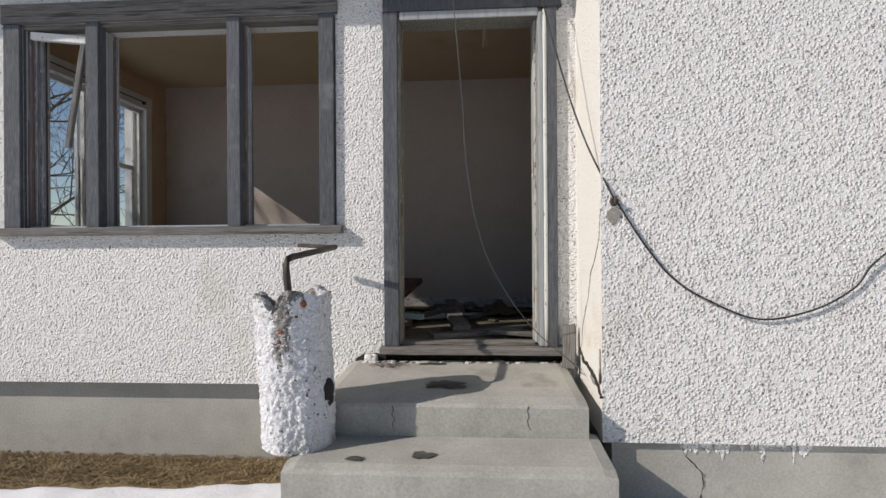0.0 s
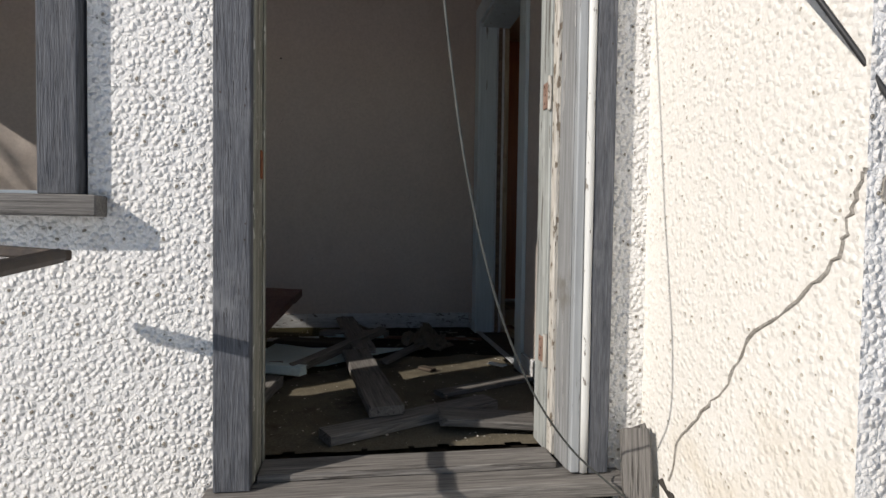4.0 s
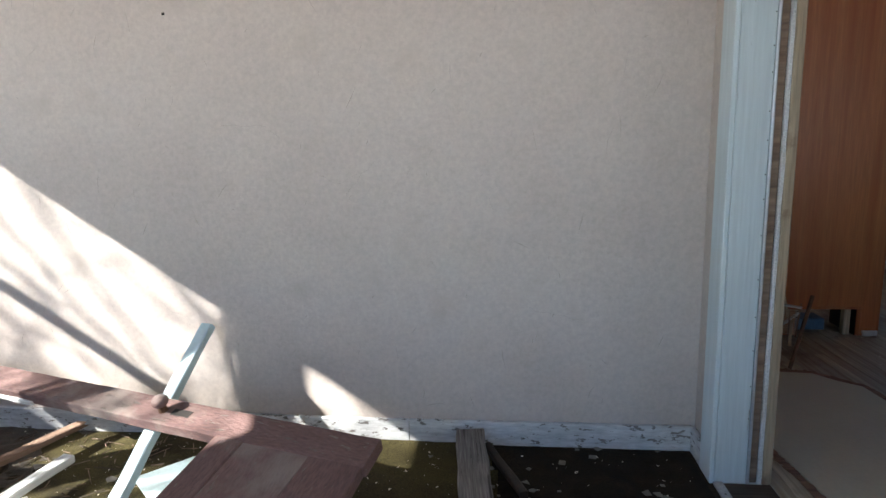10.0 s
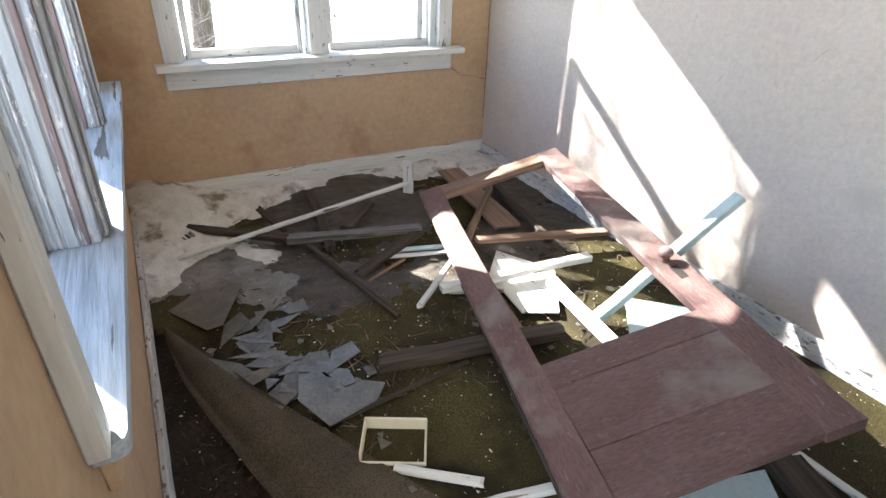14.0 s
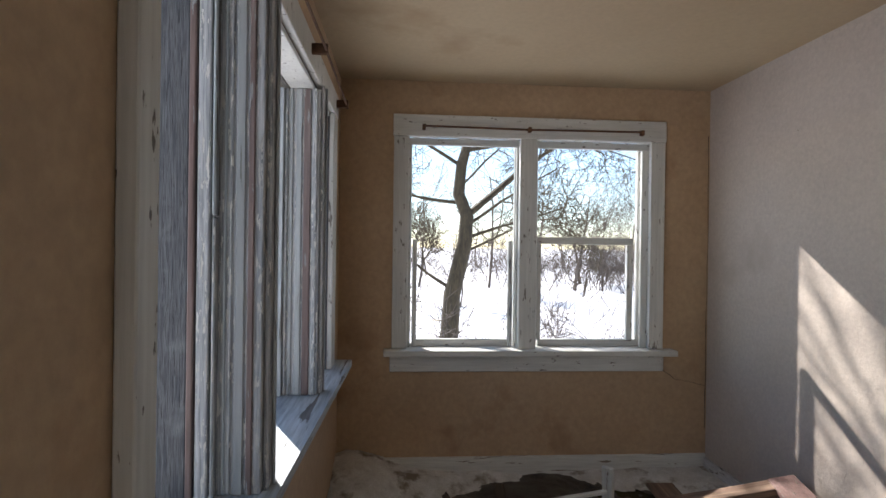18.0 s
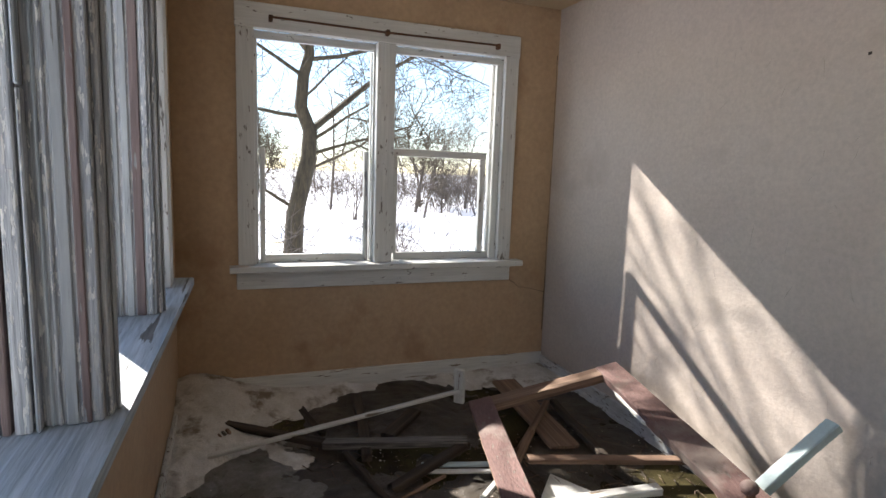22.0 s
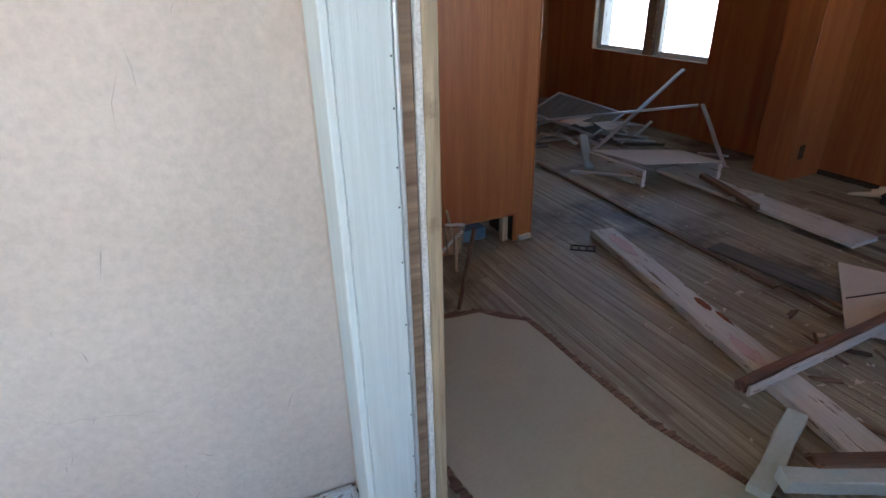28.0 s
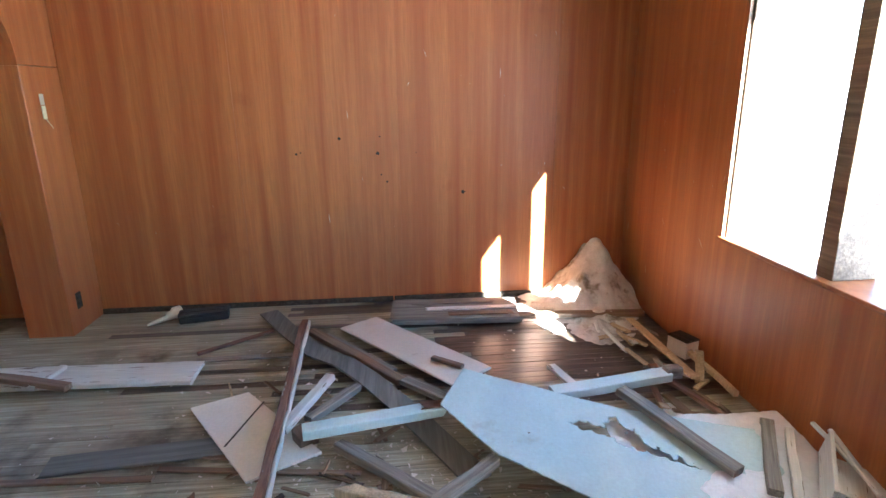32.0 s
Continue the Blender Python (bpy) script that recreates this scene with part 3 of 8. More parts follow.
# ---- arch wall ----
wall_mesh("wall_arch_left", "x", (ROOM_X0, 2.18), (ARCH_Y, ARCH_Y2), -0.02, ROOM_TOP, [(1.70, 2.055, -0.02, 0.168)], [M_PANEL, M_PANEL, M_HOLESHADE],
          "reddish veneer partition with a broken vent hole at its foot")
bm = bmesh.new()
put_box(bm, (4.46, ARCH_Y, -0.02), (FAR_X - 0.002, ARCH_Y2, 1.69), 0, 0.004)
tagged(part("wall_arch_column", bm, M_PANEL), "square veneered column under the arch", "wall", kind="structure")


def arch_z(x):
    rx, rz = 0.70, 0.55
    d = min(x - 2.18, 4.46 - x)
    return 1.69 + rz * (math.sqrt(max(0.0, 1 - (1 - d / rx) ** 2)) if d < rx else 1.0)


bm = bmesh.new()
xs = [2.18 + 2.28 * 0.5 * (1 - math.cos(math.pi * i / 48)) for i in range(49)]
cols = []
for x in xs:
    cols.append([bm.verts.new((x, y, z)) for y, z in ((ARCH_Y, arch_z(x)), (ARCH_Y, ROOM_TOP), (ARCH_Y2, ROOM_TOP), (ARCH_Y2, arch_z(x)))])
for a, b in zip(cols, cols[1:]):
    for k in range(4):
        bm.faces.new((a[k], a[(k + 1) % 4], b[(k + 1) % 4], b[k]))
put_box(bm, (4.46, ARCH_Y, 1.694), (FAR_X - 0.002, ARCH_Y2, ROOM_TOP), 0, 0)
bmesh.ops.recalc_face_normals(bm, faces=bm.faces)
tagged(part("wall_arch_head", bm, M_PANEL), "curved veneered head of the wide arch", "wall", kind="structure")

# ---- roofs ----
bm = bmesh.new()
put_box(bm, (LEFT_X - 0.6, -0.36, PORCH_TOP + 0.10), (RIGHT_X - 0.01, BACK_Y, PORCH_TOP + 0.22))
tagged(part("roof_porch", bm, [M_SHINGLE]), "low porch roof with a short eave", "roof", kind="structure")
bm = bmesh.new()
put_box(bm, (RIGHT_X - 0.3, -0.975, 3.2), (9.3, 8.0, 3.35))
put_box(bm, (-4.0, BACK_Y + 0.02, 3.0), (RIGHT_X - 0.301, 8.0, 3.15))
tagged(part("roof_house", bm, [M_SHINGLE]), "dark shingled house roof", "roof", kind="structure")

# ---- foundations ----
bm = bmesh.new()
put_box(bm, (LEFT_X - 0.18, 0.085, -0.9), (RIGHT_X + 0.1, 0.30, -0.21))
tagged(part("foundation_porch", bm, M_CONCRETE), "grey concrete foundation under the porch", "foundation", kind="structure")
bm = bmesh.new()
put_box(bm, (RIGHT_X + 0.05, MAIN_FRONT_OUT + 0.03, -0.9), (9.0, MAIN_FRONT_IN, -0.305))
tagged(part("foundation_house", bm, M_CONCRETE), "cracked grey concrete foundation of the house", "foundation", kind="structure")
bm = bmesh.new()
put_box(bm, (LEFT_X - 0.2, 0.3, -0.9), (LEFT_X - 0.03, BACK_Y + 0.2, -0.17))
tagged(part("foundation_side", bm, M_CONCRETE), "grey concrete side foundation", "foundation", kind="structure")

# ---- front doorway ----
M_WORNJAMB = surface("worn_greenish_jamb", (0.25, 0.265, 0.25), (0.34, 0.355, 0.34), 40, (1, 1, 0.04), fine=120, fine_var=0.3, bump=0.8,
                     peel=(0.16, 0.15, 0.135), peel_at=0.60, peel_scale=70, peel_stretch=(1, 1, 0.06), stain=(0.40, 0.41, 0.39), stain_at=0.60, stain_scale=9)
M_FLAKEWHITE = surface("thick_flaking_white", (0.50, 0.475, 0.425), (0.43, 0.405, 0.36), 30, (1, 1, 0.2), fine=90, fine_var=0.2, bump=1.0, bump_depth=0.006,
                       peel=(0.20, 0.16, 0.12), peel_at=0.585, peel_scale=60, peel_stretch=(1, 1, 0.35))
M_GREYJAMB = surface("bare_grey_board", (0.18, 0.185, 0.185), (0.265, 0.27, 0.27), 60, (1, 1, 0.03), fine=160, fine_var=0.28, bump=0.8,
                     peel=(0.46, 0.455, 0.44), peel_at=0.605, peel_scale=55, peel_stretch=(1, 1, 0.10), stain=(0.15, 0.14, 0.12), stain_at=0.60, stain_scale=6)
M_HINGE = surface("rust_stained_hinge", (0.19, 0.115, 0.085), (0.26, 0.17, 0.13), 40, fine=160, fine_var=0.3, bump=0.5, rough=0.7)
fd = root("door_frame", (0, 0, 0), "weathered grey doorway frame with rusty hinges, the door gone", "doorway")
fd["kind"] = "structure"
fd.name = "door_1"


def strip(name, lo, hi, material, parent, label="", chamfer=0.003, warp=0.0):
    return box(name, lo, hi, material, parent, chamfer, label)


strip("casing", (-0.503, -0.036, 0.026), (-0.413, 0.0, 2.05), M_GREYWOOD, fd)
strip("casing", (0.482, -0.036, 0.026), (0.540, 0.0, 2.05), M_GREYWOOD, fd)
strip("head_casing", (-0.50, -0.040, 2.051), (0.57, 0.0, 2.17), M_GREYWOOD, fd)
strip("jamb", (-0.4295, 0.001, 0.03), (-0.409, 0.128, 2.05), M_DOORJAMB, fd, "grey jamb with flakes of old paint")
strip("jamb", (-0.4295, 0.1285, 0.03), (-0.4205, 0.2, 2.05), M_PEELBROWN, fd, "brown inner jamb with peeling paint")
strip("jamb", (0.411, 0.130, 0.03), (0.4585, 0.232, 2.02), M_WORNJAMB, fd, "worn jamb with greenish white paint")
strip("stop", (0.4165, 0.0905, 0.03), (0.4585, 0.1265, 2.02), M_FLAKEWHITE, fd, "white stop strip with flaking edges")
strip("stop", (0.427, -0.012, 0.03), (0.4585, 0.088, 2.02), M_GREYJAMB, fd, "wide grey board washed bare in its middle")
strip("stop", (0.431, -0.0355, 0.03), (0.4565, -0.0122, 2.02), M_PALEGREY, fd, "pale grey edge strip")
bm = bmesh.new()
tube(bm, [Vector((0.4695, -0.030, 0.03 + 2.0 * k / 12)) for k in range(13)], [0.0115 + 0.0006 * (k % 3) for k in range(13)], 12)
for f in bm.faces:
    f.smooth = True
part("bead", bm, M_WHITETRIM, fd, "round white bead")
strip("stop", (-0.4088, 0.105, 0.03), (-0.402, 0.128, 2.05), M_DOORJAMB, fd)
strip("head_jamb", (-0.408, -0.012, 2.022), (0.458, 0.222, 2.0495), M_DOORJAMB, fd)
strip("head_stop", (-0.40, -0.028, 2.00), (0.43, -0.012, 2.0495), M_PALEGREY, fd)
strip("sill", (-0.526, -0.085, -0.018), (0.583, 0.10, 0.024), M_GREYWOOD_X, fd, "split weathered sill")
strip("threshold", (-0.405, 0.012, 0.0245), (0.41, 0.12, 0.045), M_GREYWOOD_X, fd)
strip("inner_casing", (-0.4705, 0.2005, 0.0), (-0.420, 0.214, 2.06), M_PEELPALE, fd, "inner casing with its brown paint mostly gone")
strip("inner_casing", (0.459, 0.2005, 0.0), (0.56, 0.222, 2.06), M_PEELBROWN, fd)
strip("inner_head", (-0.50, 0.2005, 2.061), (0.56, 0.226, 2.17), M_PEELBROWN, fd)
for z in (1.062, 0.293):
    hg = strip("hinge", (0.4072, 0.136, z), (0.4108, 0.186, z + 0.078), M_HINGE, fd, "rusty steel hinge leaf", 0.001)
    bm = bmesh.new()
    tube(bm, [Vector((0.409, 0.1295, z - 0.010)), Vector((0.409, 0.1295, z + 0.090))], [0.0065, 0.0065], 8)
    part("hinge_pin", bm, M_FLAKEWHITE, hg)
    for dz, dy in ((0.014, 0.170), (0.039, 0.163), (0.064, 0.170)):
        strip("screw", (0.4062, dy, z + dz), (0.4073, dy + 0.006, z + dz + 0.006), M_DARKIRON, hg, "", 0.001)
strip("strike_plate", (-0.4092, 0.072, 0.822), (-0.4050, 0.098, 0.897), M_RUSTRED, fd, "rusty strike plate", 0.001)
for x, z in ((-0.425, 1.03), (-0.427, 0.99), (-0.425, 0.70), (-0.427, 0.66), (-0.485, 1.02), (-0.485, 0.68), (0.476, 0.722), (0.476, 1.043), (0.525, 1.2), (0.476, 1.75), (-0.41, 1.6)):
    strip("nail_hole", (x - 0.002, -0.0372, z - 0.0025), (x + 0.002, -0.0358, z + 0.0025), M_DARKIRON, fd, "", 0.001)

M_WORNGREY = surface("flaking_grey_stile", (0.30, 0.315, 0.34), (0.46, 0.47, 0.485), 70, (1, 1, 0.04), fine=140, fine_var=0.35, bump=1.0,
                     peel=(0.74, 0.73, 0.70), peel_at=0.565, peel_scale=105, peel_stretch=(1, 1, 0.22))
M_BROWNSTILE = surface("purplish_brown_stile", (0.15, 0.10, 0.095), (0.22, 0.17, 0.16), 14, Z_GRAIN, fine=90, fine_var=0.3, bump=0.8,
                       peel=(0.36, 0.36, 0.36), peel_at=0.60, peel_scale=40, peel_stretch=(1, 1, 0.12))
# ---- front window ----
fw = root("window_1", (0, 0, 0), "three-part porch window with weathered grey posts and no panes", "window")
fw["kind"] = "structure"
for x0, x1 in ((-2.945, -2.835), (-2.395, -2.312), (-1.478, -1.396), (-0.898, -0.808)):
    strip("post", (x0, -0.032, 0.7625), (x1, 0.0 if x0 < -2.9 else 0.05, 2.06), M_GREYWOOD, fw)
strip("head_casing", (-2.96, -0.036, 2.061), (-0.785, 0.0, 2.185), M_GREYWOOD_X, fw)
strip("sill", (-3.02, -0.062, 0.712), (-0.757, 0.04, 0.762), M_GREYWOOD_X, fw, "split weathered outer sill")
bm = bmesh.new()
sheet(bm, [(-3.08, 0.042), (-0.772, 0.042), (-0.772, 0.232), (-0.778, 0.246), (-0.79, 0.250), (-3.07, 0.306), (-3.08, 0.296)], 0.742, 0.775)
part("stool", bm, M_BLUEGREY_X, fw, "grey-blue inner stool worn to the wood")
strip("apron", (-2.98, 0.2005, 0.655), (-0.80, 0.222, 0.741), M_TAN, fw)
strip("inner_casing", (-0.806, 0.2005, 0.7755), (-0.742, 0.230, 2.06), M_WHITETRIM, fw)
strip("inner_casing", (-2.975, 0.2005, 0.7755), (-2.835, 0.224, 2.06), M_WHITETRIM, fw)
strip("inner_head", (-2.99, 0.2005, 2.0605), (-0.735, 0.226, 2.175), M_WHITETRIM, fw)
strip("head_lining", (-2.835, 0.101, 2.040), (-0.80, 0.2000, 2.0595), M_WHITETRIM, fw)
strip("outer_lining", (-2.835, 0.001, 2.036), (-0.80, 0.1005, 2.0595), M_GREYWOOD_X, fw)
M_CREAMFLAKE = surface("crazed_cream_paint", (0.50, 0.44, 0.35), (0.58, 0.53, 0.45), 40, Z_GRAIN, fine=120, fine_var=0.15, bump=1.0, bump_depth=0.006,
                       peel=(0.10, 0.08, 0.065), peel_at=0.535, peel_scale=140, peel_stretch=(1, 1, 0.22))
M_STILES = (M_BLUEGREY, M_WORNGREY, M_PALEGREY, M_BROWNSTILE, M_WORNGREY)


def jamb_strips(x, way, y0, y1, seed, z0=0.776, most=1.0):
    """Stops and old sash stiles that stand side by side on a jamb face at x."""
    rng = random.Random(seed)
    y, k = y0, 0
    while y < y1 - 0.012:
        w = min(rng.choice((0.014, 0.022, 0.036, 0.030)), y1 - y)
        d = min(most, rng.choice((0.006, 0.014, 0.022, 0.012, 0.030)))
        top = 2.04
        mat = M_STILES[(seed + k) % 5]
        a, b = (x, x + d) if way > 0 else (x - d, x)
        if rng.random() < 0.35:
            cut = rng.uniform(1.25, 1.5)
            strip("stile", (a, y, z0), (b, y + w - 0.0065, cut), M_CREAMFLAKE if k % 2 else M_WORNGREY, fw)
            strip("stile", (a - 0.004 if way < 0 else a, y, cut + 0.004), (b + 0.004 if way > 0 else b, y + w - 0.0065, top), mat, fw)
        else:
            strip("stile", (a, y, z0), (b, y + w - 0.0065, top), mat, fw)
        y += w
        k += 1


for x0, x1, f0, f1, seed in ((-2.415, -2.345, -2.45, -2.365, 5), (-1.48, -1.415, -1.520, -1.435, 3)):
    strip("mullion", (x0, 0.051, 0.776), (x1, 0.225, 2.04), M_WORNGREY, fw)
    strip("mullion_face", (f0, 0.2255, 0.776), (f1, 0.238, 2.06), M_WORNGREY, fw)
    strip("face_bead", (f0 + 0.030, 0.2385, 0.776), (f0 + 0.048, 0.246, 2.06), M_PALEGREY, fw)
    jamb_strips(x1 + 0.0002, 1, 0.053, 0.130, seed)
    jamb_strips(x1 + 0.0002, 1, 0.1305, 0.222, seed + 7, 0.776, 0.006)
    jamb_strips(x0 - 0.0002, -1, 0.053, 0.222, seed + 1)
jamb_strips(-0.801, -1, 0.02, 0.198, 1)
jamb_strips(-2.834, 1, 0.02, 0.198, 2)
strip("knot_block", (-0.838, 0.165, 1.34), (-0.806, 0.19, 1.44), M_GREYWOOD, fw)
# a sash rail hanging loose in the narrow light
board("broken_sash_rail", (-2.80, 0.03, 1.98), (-2.39, 0.03, 1.93), 0.035, 0.05, M_WHITETRIM_X, "broken grey sash rail hung across the window", "sash")
board("loose_sash_stile", (-2.42, 0.02, 1.93), (-2.52, 0.00, 1.27), 0.04, 0.03, M_GREYWOOD_X, "loose weathered sash stile hanging in the window", "sash")

# ---- left window ----
lw = root("window_2", (0, 0, 0), "white-painted double window with flaking paint and missing panes", "window")
lw["kind"] = "structure"
LX = LEFT_X
strip("casing", (LX, 0.515, 0.790), (LX + 0.022, 0.605, 2.05), M_WHITETRIM, lw)
strip("casing", (LX, 2.078, 0.790), (LX + 0.022, 2.168, 2.05), M_WHITETRIM, lw)
strip("head_casing", (LX, 0.510, 2.0505), (LX + 0.025, 2.172, 2.178), M_WHITETRIM_X, lw)
strip("stool", (LX - 0.12, 0.470, 0.755), (LX + 0.085, 2.235, 0.7895), M_WHITETRIM_X, lw)
strip("apron", (LX, 0.505, 0.655), (LX + 0.020, 2.175, 0.7545), M_WHITETRIM_X, lw)
strip("mullion", (LX - 0.10, 1.272, 0.79), (LX + 0.020, 1.378, 2.05), M_WHITETRIM, lw)
strip("outer_sill", (LX - 0.27, 0.55, 0.745), (LX - 0.121, 2.10, 0.78), M_GREYWOOD, lw)
for y0, y1 in ((0.60, 0.622), (1.262, 1.2715), (1.3785, 1.384), (2.046, 2.0895)):
    strip("stop", (LX - 0.06, y0, 0.79), (LX - 0.035, y1, 2.049), M_WHITETRIM, lw)
    strip("track", (LX - 0.13, y0, 0.79), (LX - 0.10, y1 + 0.004 if y0 < 1 else y1, 2.049), M_WHITETRIM, lw)
for y0, y1 in ((0.601, 1.271), (1.379, 2.089)):
    strip("head_stop", (LX - 0.058, y0, 2.008), (LX - 0.03, y1 if y1 < 2 else 2.089, 2.0495), M_WHITETRIM_X, lw)
    strip("head_block", (LX - 0.03, y0, 2.0498), (LX - 0.001, y1, 2.129), M_WHITETRIM_X, lw)
    strip("bottom_rail", (LX - 0.12, y0 + 0.035, 0.7898), (LX - 0.085, y1 - 0.035, 0.832), M_WHITETRIM_X, lw)
strip("sash_stub", (LX - 0.098, 0.634, 0.79), (LX - 0.064, 0.662, 1.44), M_WHITETRIM, lw, "half-height stub of a sash stile")
strip("sash_stub", (LX - 0.098, 1.222, 0.79), (LX - 0.064, 1.250, 1.44), M_WORNWHITE, lw)
strip("meeting_rail", (LX - 0.098, 1.4005, 1.424), (LX - 0.058, 2.0115, 1.466), M_WHITETRIM_X, lw)
strip("sash_stile", (LX - 0.098, 1.4010, 0.832), (LX - 0.066, 1.428, 1.4235), M_WHITETRIM, lw)
strip("sash_stile", (LX - 0.098, 1.972, 0.832), (LX - 0.066, 2.0110, 1.4235), M_WHITETRIM, lw)
bm = bmesh.new()
tube(bm, [Vector((LX + 0.05, 0.68, 2.105)), Vector((LX + 0.055, 1.3, 2.098)), Vector((LX + 0.05, 2.02, 2.105))], [0.006] * 3, 8)
rod = tagged(part("curtain_rod", bm, M_RUST), "thin rusty curtain rod on the window head", "curtain rod")
for y in (0.69, 1.32, 2.01):
    box("bracket", (LX + 0.022, y - 0.01, 2.085), (LX + 0.058, y + 0.01, 2.115), M_RUST, rod, 0.002)
bm = bmesh.new()
tube(bm, [Vector((-2.98, 0.275, 2.12)), Vector((-2.0, 0.28, 2.115)), Vector((-1.35, 0.27, 2.12))], [0.005] * 3, 8)
rod = tagged(part("curtain_rod", bm, M_RUST), "thin bent rusty curtain rod over the porch window", "curtain rod")
for x in (-2.9, -2.1, -1.4):
    box("bracket", (x - 0.008, 0.226, 2.10), (x + 0.008, 0.285, 2.14), M_RUST, rod, 0.002)

M_SNOWPLASTER = surface("crumbly_white_plaster", (0.72, 0.72, 0.72), (0.62, 0.62, 0.61), 20, fine=140, fine_var=0.2, bump=1.0, bump_depth=0.006, stain=(0.34, 0.29, 0.24), stain_at=0.66, stain_scale=9)
# ---- doorway into the room ----
rd = root("door_2", (0, 0, 0), "open doorway with pale blue jambs and bare wood edges", "doorway")
rd["kind"] = "structure"
RX = RIGHT_X
strip("jamb", (RX - 0.004, 2.226, 0.0), (0.760, 2.2495, 2.08), M_BLUETRIM, rd, "pale blue painted jamb")
strip("jamb_edge", (RX - 0.022, 2.222, 0.0), (RX - 0.0045, 2.330, 2.20), M_BLUETRIM, rd)
strip("edge_strip", (0.7605, 2.220, 0.0), (0.769, 2.2495, 2.08), M_ALU, rd, "thin metal edge strip")
strip("stop", (0.7695, 2.236, 0.0), (0.7995, 2.2495, 2.08), M_BROWNWOOD, rd, "brown stop strip")
bm = bmesh.new()
prev = None
for k in range(61):
    z = 2.08 * k / 60
    gap = 0.5 * math.exp(-((z - 0.98) / 0.05) ** 2) + 0.35 * math.exp(-((z - 0.70) / 0.04) ** 2)
    x0, x1 = 0.8000 + 0.008 * gap + 0.004 * abs(wobble(z, 0, 14, 3)), 0.813
    y0 = 2.229 + 0.004 * wobble(z, 1, 12, 5) + 0.012 * gap
    row = [bm.verts.new(p) for p in ((x0, 2.2495, z), (x0, y0 + 0.004, z), (x0 + 0.004, y0, z), (x1, y0, z), (x1, 2.2495, z))]
    if prev:
        for i in range(4):
            bm.faces.new((prev[i], prev[i + 1], row[i + 1], row[i]))
    prev = row
bmesh.ops.recalc_face_normals(bm, faces=bm.faces)
part("plaster_edge", bm, M_SNOWPLASTER, rd, "broken white plaster edge")
M_JAMBWOOD = surface("bare_tan_jamb", (0.27, 0.205, 0.135), (0.34, 0.27, 0.185), 24, Z_GRAIN, fine=110, fine_var=0.25, bump=0.6, stain=(0.14, 0.085, 0.055), stain_at=0.60, stain_scale=5)
strip("inner_jamb", (0.8135, 2.224, 0.0), (0.8445, 2.2495, 2.08), M_JAMBWOOD, rd, "bare tan wooden jamb")
strip("casing", (RX - 0.020, 1.145, 0.0), (RX - 0.0005, 1.2555, 2.20), M_BLUETRIM, rd, "pale blue casing chipped along its edge")
strip("near_jamb", (RX, 1.2545, 0.0), (0.845, 1.268, 2.08), M_BLUETRIM, rd)
strip("head_casing", (RX - 0.022, 1.136, 2.081), (RX - 0.001, 2.221, 2.20), M_BLUETRIM, rd)
strip("head_jamb", (RX, 1.269, 2.055), (0.845, 2.226, 2.0795), M_BLUETRIM, rd)
strip("threshold", (RX + 0.001, 1.269, -0.03), (0.844, 2.225, 0.003), M_DARKWOOD, rd, "dark worn threshold board")
ts = strip("threshold_strip", (RX - 0.012, 1.269, 0.0035), (RX + 0.024, 2.2215, 0.012), M_PALEGREY, rd, "worn metal threshold strip held by screws")
for k in range(6):
    strip("screw", (RX + 0.003, 1.34 + 0.16 * k, 0.0121), (RX + 0.009, 1.346 + 0.16 * k, 0.0135), M_DARKIRON, ts, "", 0.001)
for z in (0.25, 0.37, 0.5, 0.62, 0.75, 0.9, 1.02, 1.1, 1.21, 1.3, 1.42, 1.5, 1.6, 1.7):
    strip("tack", (0.752, 2.2245, z), (0.756, 2.2262, z + 0.004), M_DARKIRON, rd, "", 0.001)

# ---- room windows ----
rw = root("window_3", (0, 0, 0), "wide room window blown out by daylight", "window")
rw["kind"] = "structure"
RY = MAIN_FRONT_IN
strip("mullion", (2.880, RY - 0.229, 0.747), (2.972, RY - 0.03, 2.098), M_BROWNWOOD, rw, "dark mullion with splintered edges")
strip("frame", (3.60, RY - 0.22, 0.747), (3.6145, RY - 0.02, 2.098), M_BROWNWOOD, rw)
strip("frame", (2.2285, RY - 0.22, 0.747), (2.245, RY - 0.005, 2.098), M_BROWNWOOD, rw)
strip("sill", (2.20, RY - 0.22, 0.725), (3.64, RY + 0.012, 0.7465), M_PANEL, rw)
dw = root("window_4", (0, 0, 0), "two-light dining window with flaking white frames", "window")
dw["kind"] = "structure"
strip("mullion", (FAR_X + 0.02, 5.88, 0.692), (FAR_X + 0.18, 6.00, 2.268), M_BROWNWOOD, dw)
for y0, y1 in ((5.13, 5.17), (5.815, 5.878), (6.002, 6.04), (6.71, 6.788)):
    strip("stile", (FAR_X + 0.06, y0, 0.692), (FAR_X + 0.12, y1, 2.268), M_WHITETRIM, dw)
for y in (5.790, 6.686):
    strip("sash_stub", (FAR_X + 0.055, y, 1.44), (FAR_X + 0.085, y + 0.022, 2.267), M_DARKWOOD, dw, "dark stub of a broken sash")
for y0, y1 in ((5.171, 5.814), (6.041, 6.709)):
    strip("bottom_rail", (FAR_X + 0.06, y0, 0.692), (FAR_X + 0.12, y1, 0.735), M_WHITETRIM_X, dw)

